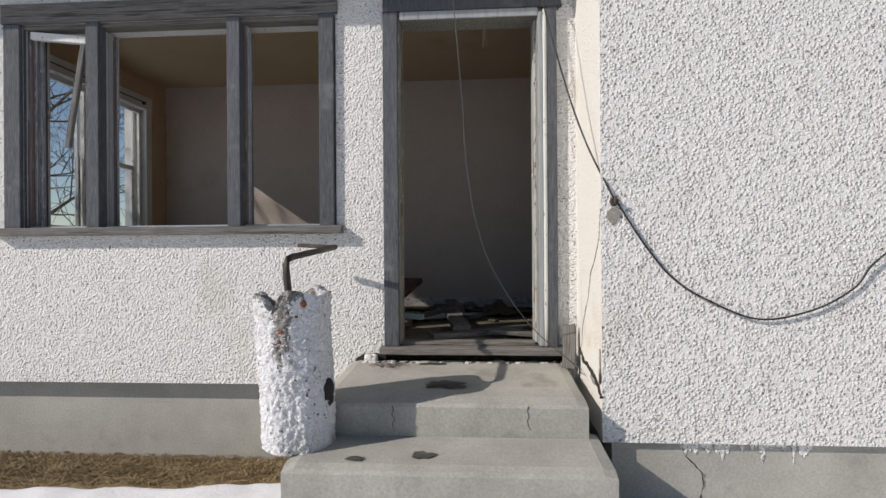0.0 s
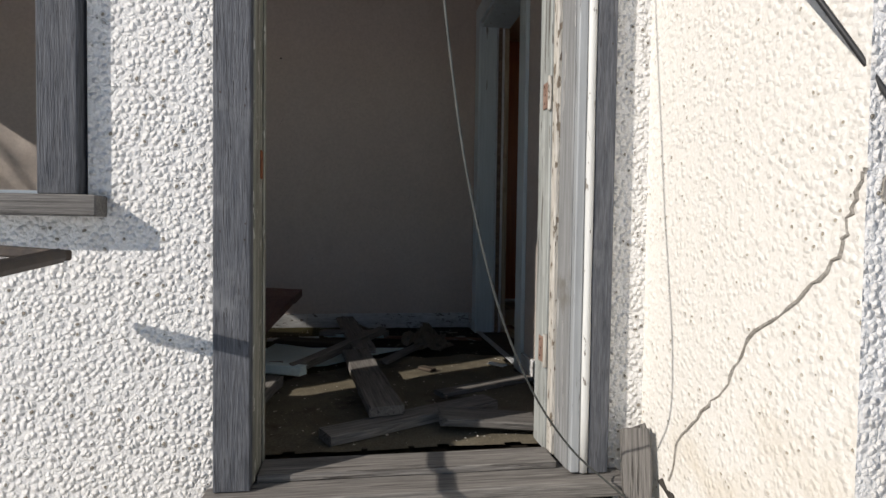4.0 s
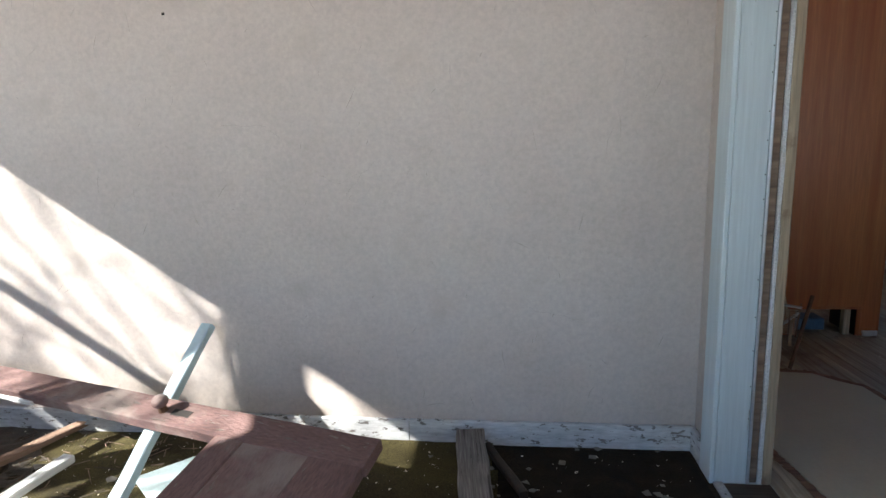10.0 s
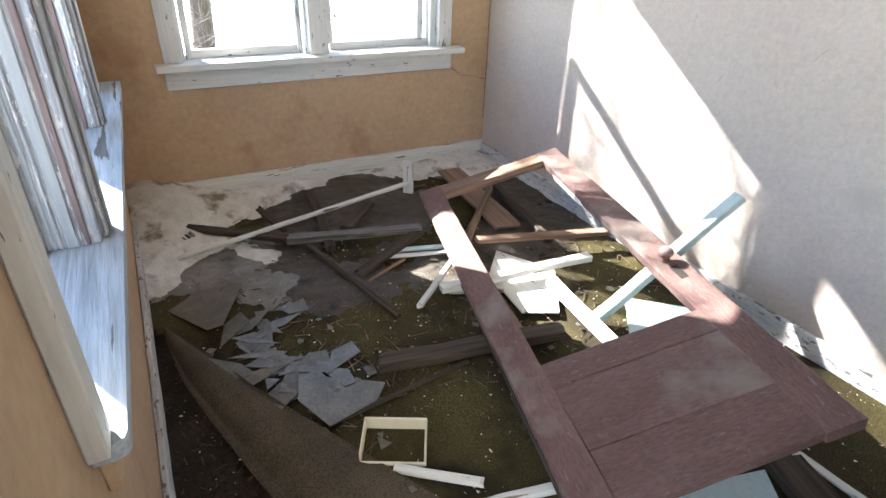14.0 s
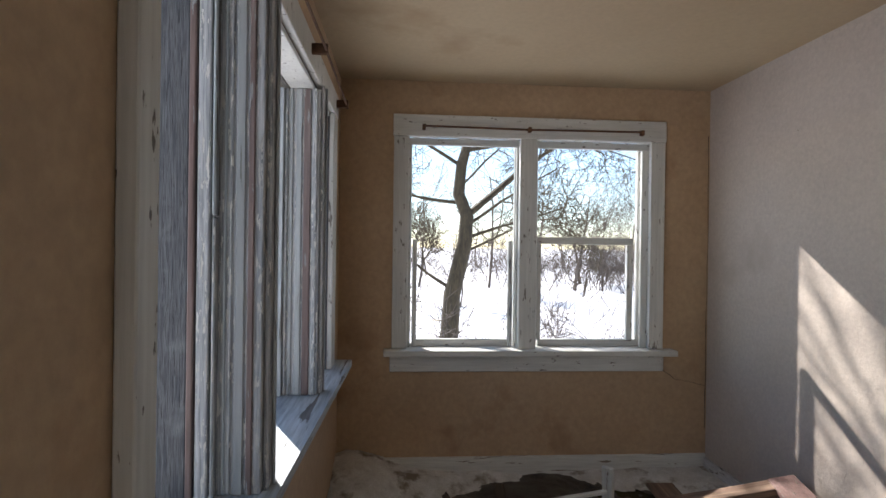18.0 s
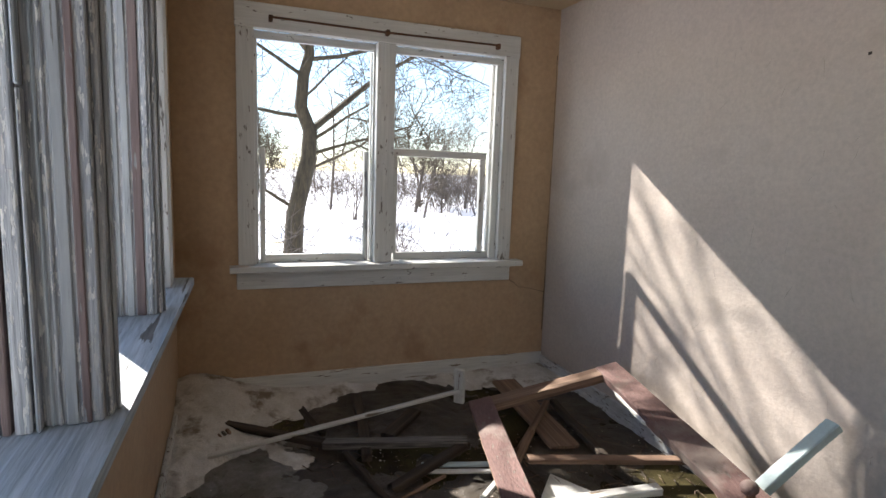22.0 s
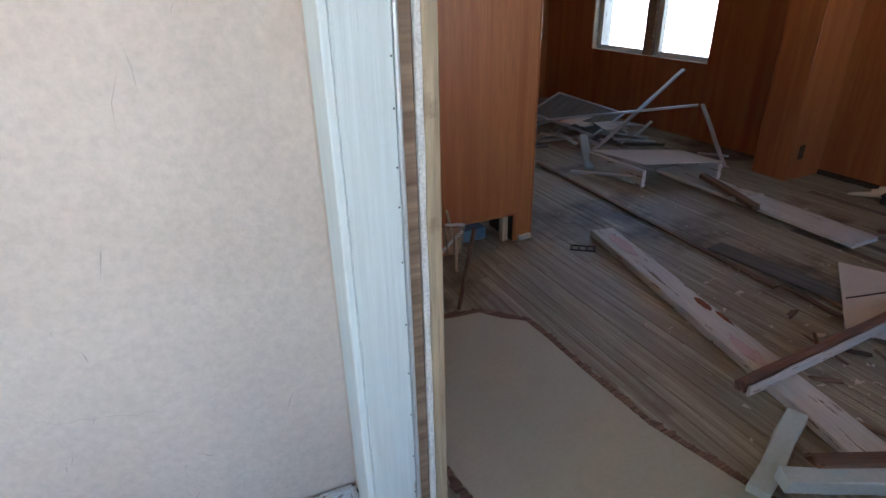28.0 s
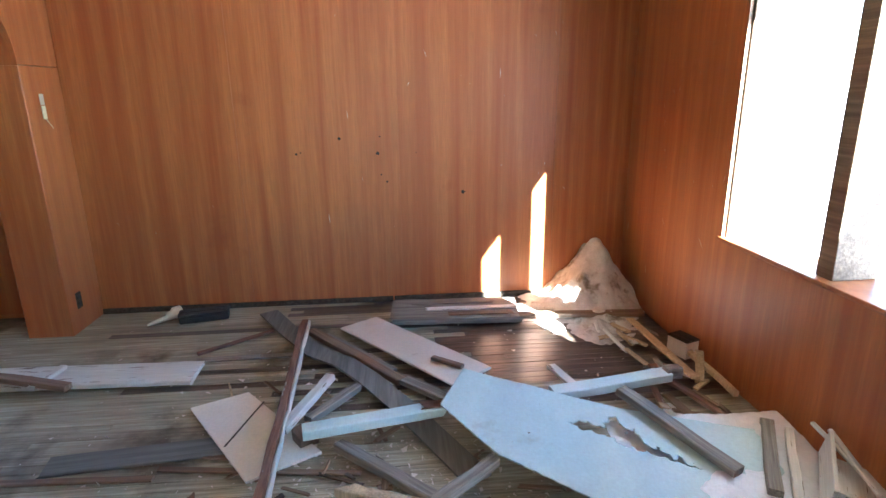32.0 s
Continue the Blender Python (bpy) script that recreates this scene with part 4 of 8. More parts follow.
# ---- baseboards ----
bb = root("baseboard", (0, 0, 0), "peeling grey-white wooden baseboards round the porch", "baseboard")
bb["kind"] = "structure"
for a, b in (((-3.31, BACK_Y - 0.012, 0.02), (-0.50, BACK_Y - 0.012, 0.0)), ((-0.495, BACK_Y - 0.012, 0.0), (0.64, BACK_Y - 0.012, 0.0))):
    bm = bmesh.new()
    beam(bm, (Vector(b) - Vector(a)).length, 0.02, 0.105, 30, 5, 0.002)
    o = part("board", bm, M_BASEBOARD, bb)
    o.matrix_world = lying(a, b)
bm = bmesh.new()
beam(bm, 2.2, 0.02, 0.145, 20, 6, 0.002)
o = part("board", bm, M_WHITEBOARD, bb)
o.matrix_world = lying((LEFT_X + 0.011, 0.25, 0.0), (LEFT_X + 0.011, 2.445, 0.0))
bm = bmesh.new()
beam(bm, 2.85, 0.02, 0.105, 30, 7, 0.002)
o = part("board", bm, M_BASEBOARD, bb)
o.matrix_world = lying((-3.31, 0.212, 0.0), (-0.475, 0.212, 0.0))
bm = bmesh.new()
beam(bm, 0.85, 0.02, 0.105, 10, 8, 0.002)
o = part("board", bm, M_BASEBOARD, bb)
o.matrix_world = lying((RIGHT_X - 0.011, 0.28, 0.0), (RIGHT_X - 0.011, 1.13, 0.0))
bm = bmesh.new()
beam(bm, 0.11, 0.02, 0.105, 3, 9, 0.001)
o = part("board", bm, M_BASEBOARD, bb)
o.matrix_world = lying((RIGHT_X - 0.012, 2.331, 0.0), (RIGHT_X - 0.012, 2.445, 0.0))
for y0, y1 in ((RY + 0.01, 1.79), (1.80, ARCH_Y - 0.004)):
    box("skirting", (FAR_X - 0.028, y0, -0.005), (FAR_X - 0.008, y1, 0.035), M_DARKWOOD, bb)

# ---- concrete steps ----
bm = bmesh.new()


def slab(bm, x0, x1, y0, y1, z0, ztop_back, ztop_front, seed):
    nx, ny = 26, 10
    rng = random.Random(seed)
    top = {}
    for i in range(nx + 1):
        for j in range(ny + 1):
            u, v = i / nx, j / ny
            x, y = x0 + (x1 - x0) * u, y0 + (y1 - y0) * v
            z = ztop_front + (ztop_back - ztop_front) * v + 0.004 * wobble(x, y, 6, seed) - (0.014 if j == 0 else 0) - (0.012 if i in (0, nx) else 0)
            if j == 0:
                y += 0.004 + 0.006 * abs(wobble(x, 0, 9, seed))
            top[i, j] = bm.verts.new((x, y, z))
    for i in range(nx):
        for j in range(ny):
            bm.faces.new((top[i, j], top[i + 1, j], top[i + 1, j + 1], top[i, j + 1]))
    low = [bm.verts.new((x0 + (x1 - x0) * i / nx, y0 - 0.004 + 0.004 * wobble(i, 3, 0.4, seed), ztop_front - 0.03)) for i in range(nx + 1)]
    low2 = [bm.verts.new((x0 + (x1 - x0) * i / nx, y0 + 0.006, z0)) for i in range(nx + 1)]
    for i in range(nx):
        bm.faces.new((low[i], low[i + 1], top[i + 1, 0], top[i, 0]))
        bm.faces.new((low2[i], low2[i + 1], low[i + 1], low[i]))
    for i, s in ((0, 1), (nx, -1)):
        bl = bm.verts.new((x0 if i == 0 else x1, y1, z0))
        vs = [low2[i], low[i]] + [top[i, j] for j in range(ny + 1)] + [bl]
        bm.faces.new(vs if s > 0 else vs[::-1])


st = root("concrete_steps", (0, 0, 0), "worn grey concrete steps with chipped edges and cracks", "steps")
slab(bm, -0.705, 0.575, -0.78, -0.005, -0.9, -0.066, -0.098, 1)
bmesh.ops.recalc_face_normals(bm, faces=bm.faces)
part("upper_step", bm, M_CONCRETE, st)
bm = bmesh.new()
slab(bm, -0.745, 0.625, -1.13, -0.70, -0.9, -0.262, -0.280, 2)
bmesh.ops.recalc_face_normals(bm, faces=bm.faces)
part("lower_step", bm, M_CONCRETE, st)

# ---- rubble under the sill ----
rng = random.Random(8)
for k in range(24):
    bm = bmesh.new()
    bmesh.ops.create_icosphere(bm, subdivisions=2, radius=1.0)
    sx, sy, sz = rng.uniform(0.014, 0.05), rng.uniform(0.012, 0.03), rng.uniform(0.008, 0.018)
    off = rng.uniform(0, 50)
    for v in bm.verts:
        j = 1 + 0.55 * noise.noise(v.co * 1.6 + Vector((off, 0, 0)))
        v.co = Vector((max(-0.8, min(0.8, v.co.x * j)) * sx, max(-0.75, min(0.75, v.co.y * j)) * sy, max(-0.6, min(0.6, v.co.z * j)) * sz))
    o = part("rubble", bm, M_CONCRETE if k % 3 else M_STUCCO)
    o.location = (-0.60 + 0.05 * k + rng.uniform(-0.02, 0.02), -0.050 + rng.uniform(-0.02, 0.02), -0.068)
    o.rotation_euler = (0, 0, rng.uniform(-0.6, 0.6))
    tagged(o, "small broken lump of mortar under the sill", "rubble", "rubble under the sill")
bm = bmesh.new()
bmesh.ops.create_icosphere(bm, subdivisions=2, radius=1.0)
for v in bm.verts:
    j = 1 + 0.5 * noise.noise(v.co * 1.5 + Vector((7, 3, 1)))
    v.co = Vector((max(-0.8, min(0.8, v.co.x * j)) * 0.050, max(-0.8, min(0.8, v.co.y * j)) * 0.035, max(-0.7, min(0.7, v.co.z * j)) * 0.042))
o = tagged(part("rubble", bm, M_STUCCO), "broken chunk of stucco beside the door sill", "rubble", "rubble under the sill")
o.location = (-0.585, -0.035, -0.052)
box("sill_beam", (-0.50, 0.008, -0.139), (0.44, 0.029, -0.075), M_DARKWOOD)
tagged(bpy.data.objects["sill_beam"], "dark rotten beam under the door sill", "beam")

# ---- white pillar with iron crank ----
pl = root("pedestal", (-0.758, -0.865, -0.277), "white roughcast hollow pillar with rust spots on the concrete step", "pillar")
bm = bmesh.new()
n, m = 150, 130
prev = None
for j in range(m + 1):
    v = j / m
    z = 0.70 * v
    ringv = []
    for i in range(n):
        a = 2 * math.pi * i / n
        r = 0.160 + 0.012 * v + 0.010 * noise.noise(Vector((math.cos(a) * 2.2, math.sin(a) * 2.2, z * 2.5)))
        r += 0.009 * noise.noise(Vector((math.cos(a) * 11, math.sin(a) * 11, z * 40))) + 0.006 * noise.noise(Vector((math.cos(a) * 25, math.sin(a) * 25, z * 90)))
        notch = 0.075 * math.exp(-((a - 4.45) / 0.20) ** 2) + 0.05 * math.exp(-((a - 2.3) / 0.5) ** 2) + 0.03 * math.exp(-((a - 3.6) / 0.12) ** 2)
        zz = z + (0.03 * wobble(a * 1.3, 0, 1.0, 4) - notch) * max(0, (v - 0.85) / 0.15) ** 2
        ringv.append(bm.verts.new((r * math.cos(a) - 0.022 * v, r * math.sin(a), zz)))
    if prev:
        for i in range(n):
            bm.faces.new((prev[i], prev[(i + 1) % n], ringv[(i + 1) % n], ringv[i]))
    prev = ringv
lip = [bm.verts.new(((v.co.x + 0.022) * 0.72 - 0.022, v.co.y * 0.72, v.co.z - 0.014 + 0.008 * wobble(v.co.x * 20, v.co.y * 20, 1, 3))) for v in prev]
deep = [bm.verts.new(((v.co.x + 0.022) * 0.6 - 0.022, v.co.y * 0.6, 0.57)) for v in prev]
for i in range(n):
    bm.faces.new((prev[i], prev[(i + 1) % n], lip[(i + 1) % n], lip[i]))
    bm.faces.new((lip[i], lip[(i + 1) % n], deep[(i + 1) % n], deep[i]))
bm.faces.new(deep)
for f in bm.faces:
    f.smooth = True
M_ROUGHCAST = surface("white_roughcast", (0.74, 0.75, 0.77), (0.66, 0.66, 0.66), 6, fine=90, fine_var=0.14, bump=1.0, bump_depth=0.012, bump_kind="dash",
                      stain=(0.36, 0.345, 0.32), stain_at=0.585, stain_scale=7, peel=(0.16, 0.145, 0.12), peel_at=0.635, peel_scale=34, random_var=0)
M_AGGREGATE = surface("bare_coarse_aggregate", (0.13, 0.12, 0.105), (0.42, 0.41, 0.39), 55, fine=110, fine_var=0.45, bump=1.0, bump_depth=0.014, bump_kind="dash", random_var=0)
for f in bm.faces:
    c = f.calc_center_median()
    a = math.atan2(c.y, c.x + 0.022 * c.z / 0.7) % (2 * math.pi)
    edge = 0.16 * noise.noise(Vector((a * 6, c.z * 14, 3))) + 0.16 * noise.noise(Vector((a * 18, c.z * 60, 8))) + 0.12 * noise.noise(Vector((a * 45, c.z * 150, 5)))
    if abs(a - 4.72 + 0.2 * (0.7 - c.z)) < 0.21 * min(1.0, (c.z - 0.36) / 0.12) + edge and c.z > 0.36 or (c.z > 0.672 + 0.12 * edge and 3.6 < a < 5.3) or math.hypot(c.x + 0.02, c.y) < 0.125:
        f.material_index = 1
part("shell", bm, [M_ROUGHCAST, M_AGGREGATE], pl)
for a, z, r in ((4.72, 0.535, 0.017), (4.66, 0.495, 0.013), (5.30, 0.655, 0.017), (5.1, 0.60, 0.008), (5.4, 0.52, 0.007), (5.0, 0.46, 0.005)):
    bm = bmesh.new()
    bmesh.ops.create_icosphere(bm, subdivisions=2, radius=r)
    for v in bm.verts:
        v.co *= 1 + 0.18 * noise.noise(v.co * 90)
    o = part("rust_spot", bm, M_RUSTRED, pl, "rusty orange nail head")
    o.location = (0.160 * math.cos(a) - 0.018, 0.160 * math.sin(a), z)
# dark lumps on the closed shell, coloured as the shade of its holes
for a, z, sz in ((6.25, 0.26, 0.035), (0.05, 0.22, 0.028)):
    bm = bmesh.new()
    bmesh.ops.create_icosphere(bm, subdivisions=2, radius=sz)
    for v in bm.verts:
        v.co.z *= 1.5
        v.co *= 1 + 0.2 * noise.noise(v.co * 40)
    o = part("broken_hole", bm, M_HOLESHADE, pl, "dark lump coloured as the shade of a hole broken in its side")
    o.location = (0.146 * math.cos(a), 0.146 * math.sin(a) - 0.03, z)
# iron rod that rises from the pillar and reaches back to the wall
ROD = [(-0.015, -0.06, 0.45), (-0.018, -0.06, 0.66), (-0.030, -0.06, 0.77), (-0.033, -0.06, 0.825), (-0.028, -0.04, 0.85), (-0.024, 0.01, 0.858), (-0.01, 0.32, 0.880), (0.0, 0.64, 0.903)]
bm = bmesh.new()
tube(bm, [Vector(p) for p in ROD], [0.0165] * 8, 8)
for f in bm.faces:
    f.smooth = True
part("crank_rod", bm, M_DARKIRON, pl, "bent dark iron rod")
bm = bmesh.new()
beam(bm, 0.25, 0.030, 0.022, 6, 3, 0.001)
o = part("crank_arm", bm, M_DARKIRON, pl, "flat iron crank arm with a hole")
o.matrix_local = lying((0.012, 0.645, 0.893), (-0.232, 0.71, 0.905))
bm = bmesh.new()
tube(bm, [Vector((0, -0.017, 0)), Vector((0, 0.017, 0))], [0.006, 0.006], 10)
o = part("arm_hole", bm, M_RUSTRED, pl)
o.location = (-0.215, 0.705, 0.914)

# ---- stub of board by the steps ----
board("leaning_board", (0.59, -0.10, -0.085), (0.60, -0.055, 0.175), 0.075, 0.03, M_GREYWOOD_X, "short weathered board leaning in the wall corner", "board", roll=0, jag1=0.03)

# ---- cables ----


def cable(name, pts, r, material, label):
    bm = bmesh.new()
    ps = [Vector(p) for p in pts]
    fine = []
    for i in range(len(ps) - 1):
        p0, p1, p2, p3 = ps[max(i - 1, 0)], ps[i], ps[i + 1], ps[min(i + 2, len(ps) - 1)]
        for k in range(10):
            t = k / 10
            fine.append(0.5 * (2 * p1 + (p2 - p0) * t + (2 * p0 - 5 * p1 + 4 * p2 - p3) * t * t + (3 * p1 - p0 - 3 * p2 + p3) * t ** 3))
    fine.append(ps[-1])
    tube(bm, fine, [r] * len(fine), 6)
    for f in bm.faces:
        f.smooth = True
    return tagged(part(name, bm, material), label, "cable")


cable("black_cable", [(0.43, -0.07, 2.35), (0.452, -0.10, 2.06), (0.535, -0.40, 1.48), (0.60, -0.60, 1.14), (0.683, -0.70, 0.905), (0.737, -0.705, 0.81), (0.86, -0.705, 0.615), (0.99, -0.705, 0.46),
                      (1.158, -0.705, 0.355), (1.374, -0.705, 0.276), (1.612, -0.705, 0.321), (1.787, -0.705, 0.419), (1.861, -0.71, 0.522), (1.96, -0.715, 0.61)], 0.0048, M_BLACK,
      "sagging black electric cable on the house wall")
M_WIRE = surface("dull_grey_wire", (0.045, 0.050, 0.046), (0.075, 0.08, 0.074), 20, fine=60, fine_var=0.15, bump=0.1)
cable("hanging_wire", [(-0.09, -0.34, 2.45), (-0.05, -0.36, 1.9), (-0.01, -0.40, 1.4), (0.0, -0.42, 1.2), (0.02, -0.44, 1.0), (0.05, -0.45, 0.8), (0.105, -0.42, 0.6), (0.18, -0.33, 0.44), (0.28, -0.22, 0.28),
                       (0.40, -0.13, 0.13), (0.51, -0.12, 0.03), (0.60, -0.16, -0.045), (0.635, -0.30, -0.075)], 0.0026,
      M_WIRE, "loose grey wire hanging before the doorway")
for p in ((0.715, -0.70, 0.83), (1.965, -0.70, 0.615)):
    hook = root("cable_hook", p, "small rusty cable hook in the stucco", "hook", "cable hooks")
    bm = bmesh.new()
    tube(bm, [Vector((0, 0.03, 0)), Vector((0, -0.02, 0)), Vector((0, -0.03, 0.02))], [0.007, 0.007, 0.006], 8)
    part("pin", bm, M_RUST, hook)
    bm = bmesh.new()
    bmesh.ops.create_cone(bm, cap_ends=True, segments=12, radius1=0.022, radius2=0.016, depth=0.03)
    o = part("insulator", bm, M_DARKIRON, hook)
    o.rotation_euler = (radians(90), 0, 0)

# ---- cracks in the stucco, as raised dark seams of mortar ----


M_MORTAR = surface("bare_grey_mortar", (0.34, 0.32, 0.285), (0.24, 0.22, 0.19), 30, fine=120, fine_var=0.35, bump=0.9, bump_depth=0.008)


def crack(name, pts, w, material, parent_label):
    bm = bmesh.new()
    rng = random.Random(len(pts))
    fine = []
    for a, b in zip(pts, pts[1:]):
        a, b = Vector(a), Vector(b)
        for k in range(6):
            fine.append(a.lerp(b, k / 6) + Vector((0, rng.uniform(-1, 1), rng.uniform(-1, 1))) * min(w, 0.006) * 1.2)
    fine.append(Vector(pts[-1]))
    tube(bm, fine, [w * rng.uniform(0.35, 1.0) for _ in fine], 5)
    return tagged(part(name, bm, material), parent_label, "crack", kind="structure")


crack("trim_crack", [(0.654, -0.69, 0.80), (0.654, -0.68, 0.77), (0.654, -0.661, 0.715), (0.654, -0.645, 0.658), (0.654, -0.563, 0.573), (0.654, -0.428, 0.475), (0.654, -0.371, 0.364), (0.654, -0.305, 0.295), (0.654, -0.184, 0.168), (0.654, -0.15, 0.05)], 0.0045,
      M_MORTAR, "long broken crack in the cream wall")
crack("trim_crack", [(0.652, -0.12, 0.03), (0.652, -0.24, -0.02), (0.652, -0.32, -0.01), (0.652, -0.47, -0.03), (0.652, -0.60, -0.05), (0.652, -0.69, -0.10)], 0.013, M_HOLESHADE, "wide broken joint at the foot of the wall")
# flat patches: the first has a hollow's shade as its colour, the others bare mortar
for k, (y, z, ry, rz) in enumerate(((-0.655, -0.005, 0.035, 0.055), (-0.50, -0.055, 0.11, 0.030), (-0.66, 0.07, 0.016, 0.07))):
    bm = bmesh.new()
    out = [(y + ry * math.cos(a) * (0.8 + 0.5 * noise.noise(Vector((a, k, 1)))), z + rz * math.sin(a) * (0.8 + 0.5 * noise.noise(Vector((a, 4, k))))) for a in [6.2832 * i / 18 for i in range(18)]]
    sheet(bm, out, 0, 0.003 + 0.001 * k)
    o = part("trim_hollow", bm, (M_HOLESHADE, M_MORTAR, M_MORTAR)[k])
    o.matrix_world = Matrix(((0, 0, -1, 0.6548), (1, 0, 0, 0), (0, 1, 0, 0), (0, 0, 0, 1)))
    tagged(o, "hollow where the stucco has broken off at the wall foot", "hollow", kind="structure")
bm = bmesh.new()
out = [(0.715 + 0.040 * math.cos(a) * (0.8 + 0.6 * noise.noise(Vector((a, 2, 1)))), 0.765 + 0.045 * math.sin(a) * (0.8 + 0.6 * noise.noise(Vector((a, 4, 2))))) for a in [6.2832 * i / 18 for i in range(18)]]
sheet(bm, out, 0, 0.004)
o = part("trim_hollow", bm, M_MORTAR)
o.matrix_world = Matrix(((1, 0, 0, 0), (0, 0, -1, MAIN_FRONT_OUT - 0.0005), (0, 1, 0, 0), (0, 0, 0, 1)))
tagged(o, "bare grey mortar patch at the house corner", "patch", kind="structure")
crack("trim_crack", [(1.02, -0.662, -0.31), (1.05, -0.662, -0.38), (1.12, -0.662, -0.45), (1.13, -0.662, -0.52), (1.10, -0.662, -0.62)], 0.004, M_HOLESHADE, "dark crack in the foundation")

# ---- wet stains, cracks and twigs on the steps ----
M_WET = surface("wet_concrete", (0.055, 0.052, 0.043), (0.085, 0.08, 0.066), 8, fine=80, fine_var=0.2, bump=0.2, rough=0.35)


def step_z(x, y):
    return -0.098 + 0.032 * (y + 0.78) / 0.775 if y > -0.70 else -0.280 + 0.018 * (y + 1.13) / 0.43


def stain_patch(cx, cy, rx, ry, seed):
    bm = bmesh.new()
    rng = random.Random(seed)
    mid = bm.verts.new((cx, cy, step_z(cx, cy) + 0.0075))
    rim = []
    for k in range(28):
        a = 6.2832 * k / 28
        r = 1 + 0.45 * noise.noise(Vector((math.cos(a) * 2.0, math.sin(a) * 2.0, seed * 3.7))) + 0.15 * rng.uniform(-1, 1)
        x, y = cx + rx * r * math.cos(a), cy + ry * r * math.sin(a)
        rim.append(bm.verts.new((x, y, step_z(x, y) + 0.0045)))
    for k in range(28):
        bm.faces.new((mid, rim[k], rim[(k + 1) % 28]))
    tagged(part("wet_stain", bm, M_WET), "dark wet stain on the concrete step", "stain", kind="structure")


for k, (x, y, rx, ry) in enumerate(((-0.11, -0.52, 0.105, 0.075), (-0.20, -0.09, 0.075, 0.03), (-0.165, -1.0, 0.055, 0.035), (-0.45, -1.05, 0.04, 0.02), (-0.02, -0.56, 0.03, 0.02))):
    stain_patch(x, y, rx, ry, k + 1)
for k, (x, y) in enumerate(((0.30, -0.78), (-0.33, -0.78), (0.10, -1.125), (-0.45, -1.125), (-0.30, -1.128), (0.42, -1.125))):
    bm = bmesh.new()
    rng = random.Random(k + 50)
    z = (-0.12 if y > -1 else -0.305)
    pts = [Vector((x + rng.uniform(-0.012, 0.012), y - 0.003, z - 0.022 * i)) for i in range(6)]
    tube(bm, pts, [0.0035 * (1 - 0.13 * i) for i in range(6)], 4)
    tagged(part("trim_chip", bm, M_WET), "dark chipped crack in the step edge", "crack", kind="structure")
bm = bmesh.new()
rng = random.Random(71)
for k in range(26):
    p = Vector((rng.uniform(-0.50, -0.38), rng.uniform(-0.20, -0.10), -0.072))
    a = rng.uniform(0, 6.28)
    l = rng.uniform(0.04, 0.11)
    q = p + Vector((math.cos(a) * l, math.sin(a) * l, rng.uniform(0.0, 0.02)))
    tube(bm, [p, p.lerp(q, 0.5) + Vector((rng.uniform(-0.012, 0.012), 0, 0.012)), q], [0.0018, 0.0015, 0.001], 4)
tagged(part("dry_twigs", bm, M_TWIG), "small bundle of dry twigs on the step", "twigs", kind="stuff")
# broken stucco beside the sill, a flat patch with the hollow's shade as its colour
bm = bmesh.new()
sheet(bm, [(-0.69, -0.085), (-0.60, -0.105), (-0.50, -0.11), (-0.50, -0.035), (-0.56, -0.02), (-0.64, -0.03), (-0.68, -0.05)], 0, 0.004)
o = part("trim_hollow", bm, M_HOLESHADE)
o.matrix_world = Matrix(((1, 0, 0, 0), (0, 0, -1, -0.0005), (0, 1, 0, 0), (0, 0, 0, 1)))
tagged(o, "flat dark patch painted as the shade of a hollow in the broken stucco", "hollow", kind="structure")
# whitewash runs on the house foundation
bm = bmesh.new()
rng = random.Random(5)
for k in range(34):
    x = rng.uniform(1.03, 1.62)
    w, l = rng.uniform(0.006, 0.022), rng.uniform(0.02, 0.07) * (1.6 if k % 9 == 0 else 1)
    pts = [(x - w, -0.31), (x - w * 0.6, -0.31 - l * 0.7), (x, -0.31 - l), (x + w * 0.7, -0.31 - l * 0.6), (x + w, -0.31)]
    vs = [bm.verts.new((px, -0.6635 - 0.0002 * k / 34, pz)) for px, pz in pts]
    bm.faces.new(vs)
tagged(part("whitewash_runs", bm, M_STUCCO), "white runs of wash on the foundation", "paint runs", kind="stuff")
# ---- hairline cracks and scuffs on the porch plaster ----
M_SCUFF = surface("plaster_scuff", (0.36, 0.315, 0.28), (0.42, 0.37, 0.33), 20, fine=90, fine_var=0.2, bump=0.1)
bm = bmesh.new()
rng = random.Random(97)
for k in range(150):
    cx, cz = rng.uniform(-2.6, 0.6), 0.15 + 2.0 * rng.random() ** 1.3
    a, l, w = rng.gauss(1.35, 0.5), 0.012 + 0.05 * rng.random() ** 3, rng.uniform(0.0006, 0.0018)
    p = Vector((cx, BACK_Y - 0.0008, cz))
    d, s = Vector((math.cos(a), 0, math.sin(a))) * l, Vector((-math.sin(a), 0, math.cos(a))) * w
    m = Vector((rng.uniform(-1, 1), 0, rng.uniform(-1, 1))) * l * 0.15
    vs = [bm.verts.new(q) for q in (p - d, p + m + s, p + d, p + m - s)]
    bm.faces.new(vs)
for k in range(7):
    p = Vector((rng.uniform(-2.2, 0.5), BACK_Y - 0.0008, rng.uniform(0.3, 1.9)))
    h = rng.uniform(-0.6, 0.6) + (1.57 if k % 2 else 0)
    for i in range(rng.randint(5, 12)):
        h += rng.uniform(-0.6, 0.6)
        q = p + Vector((math.cos(h), 0, math.sin(h))) * 0.022
        s = Vector((-math.sin(h), 0, math.cos(h))) * 0.0004
        bm.faces.new([bm.verts.new(v) for v in (p - s, q - s, q + s, p + s)])
        p = q
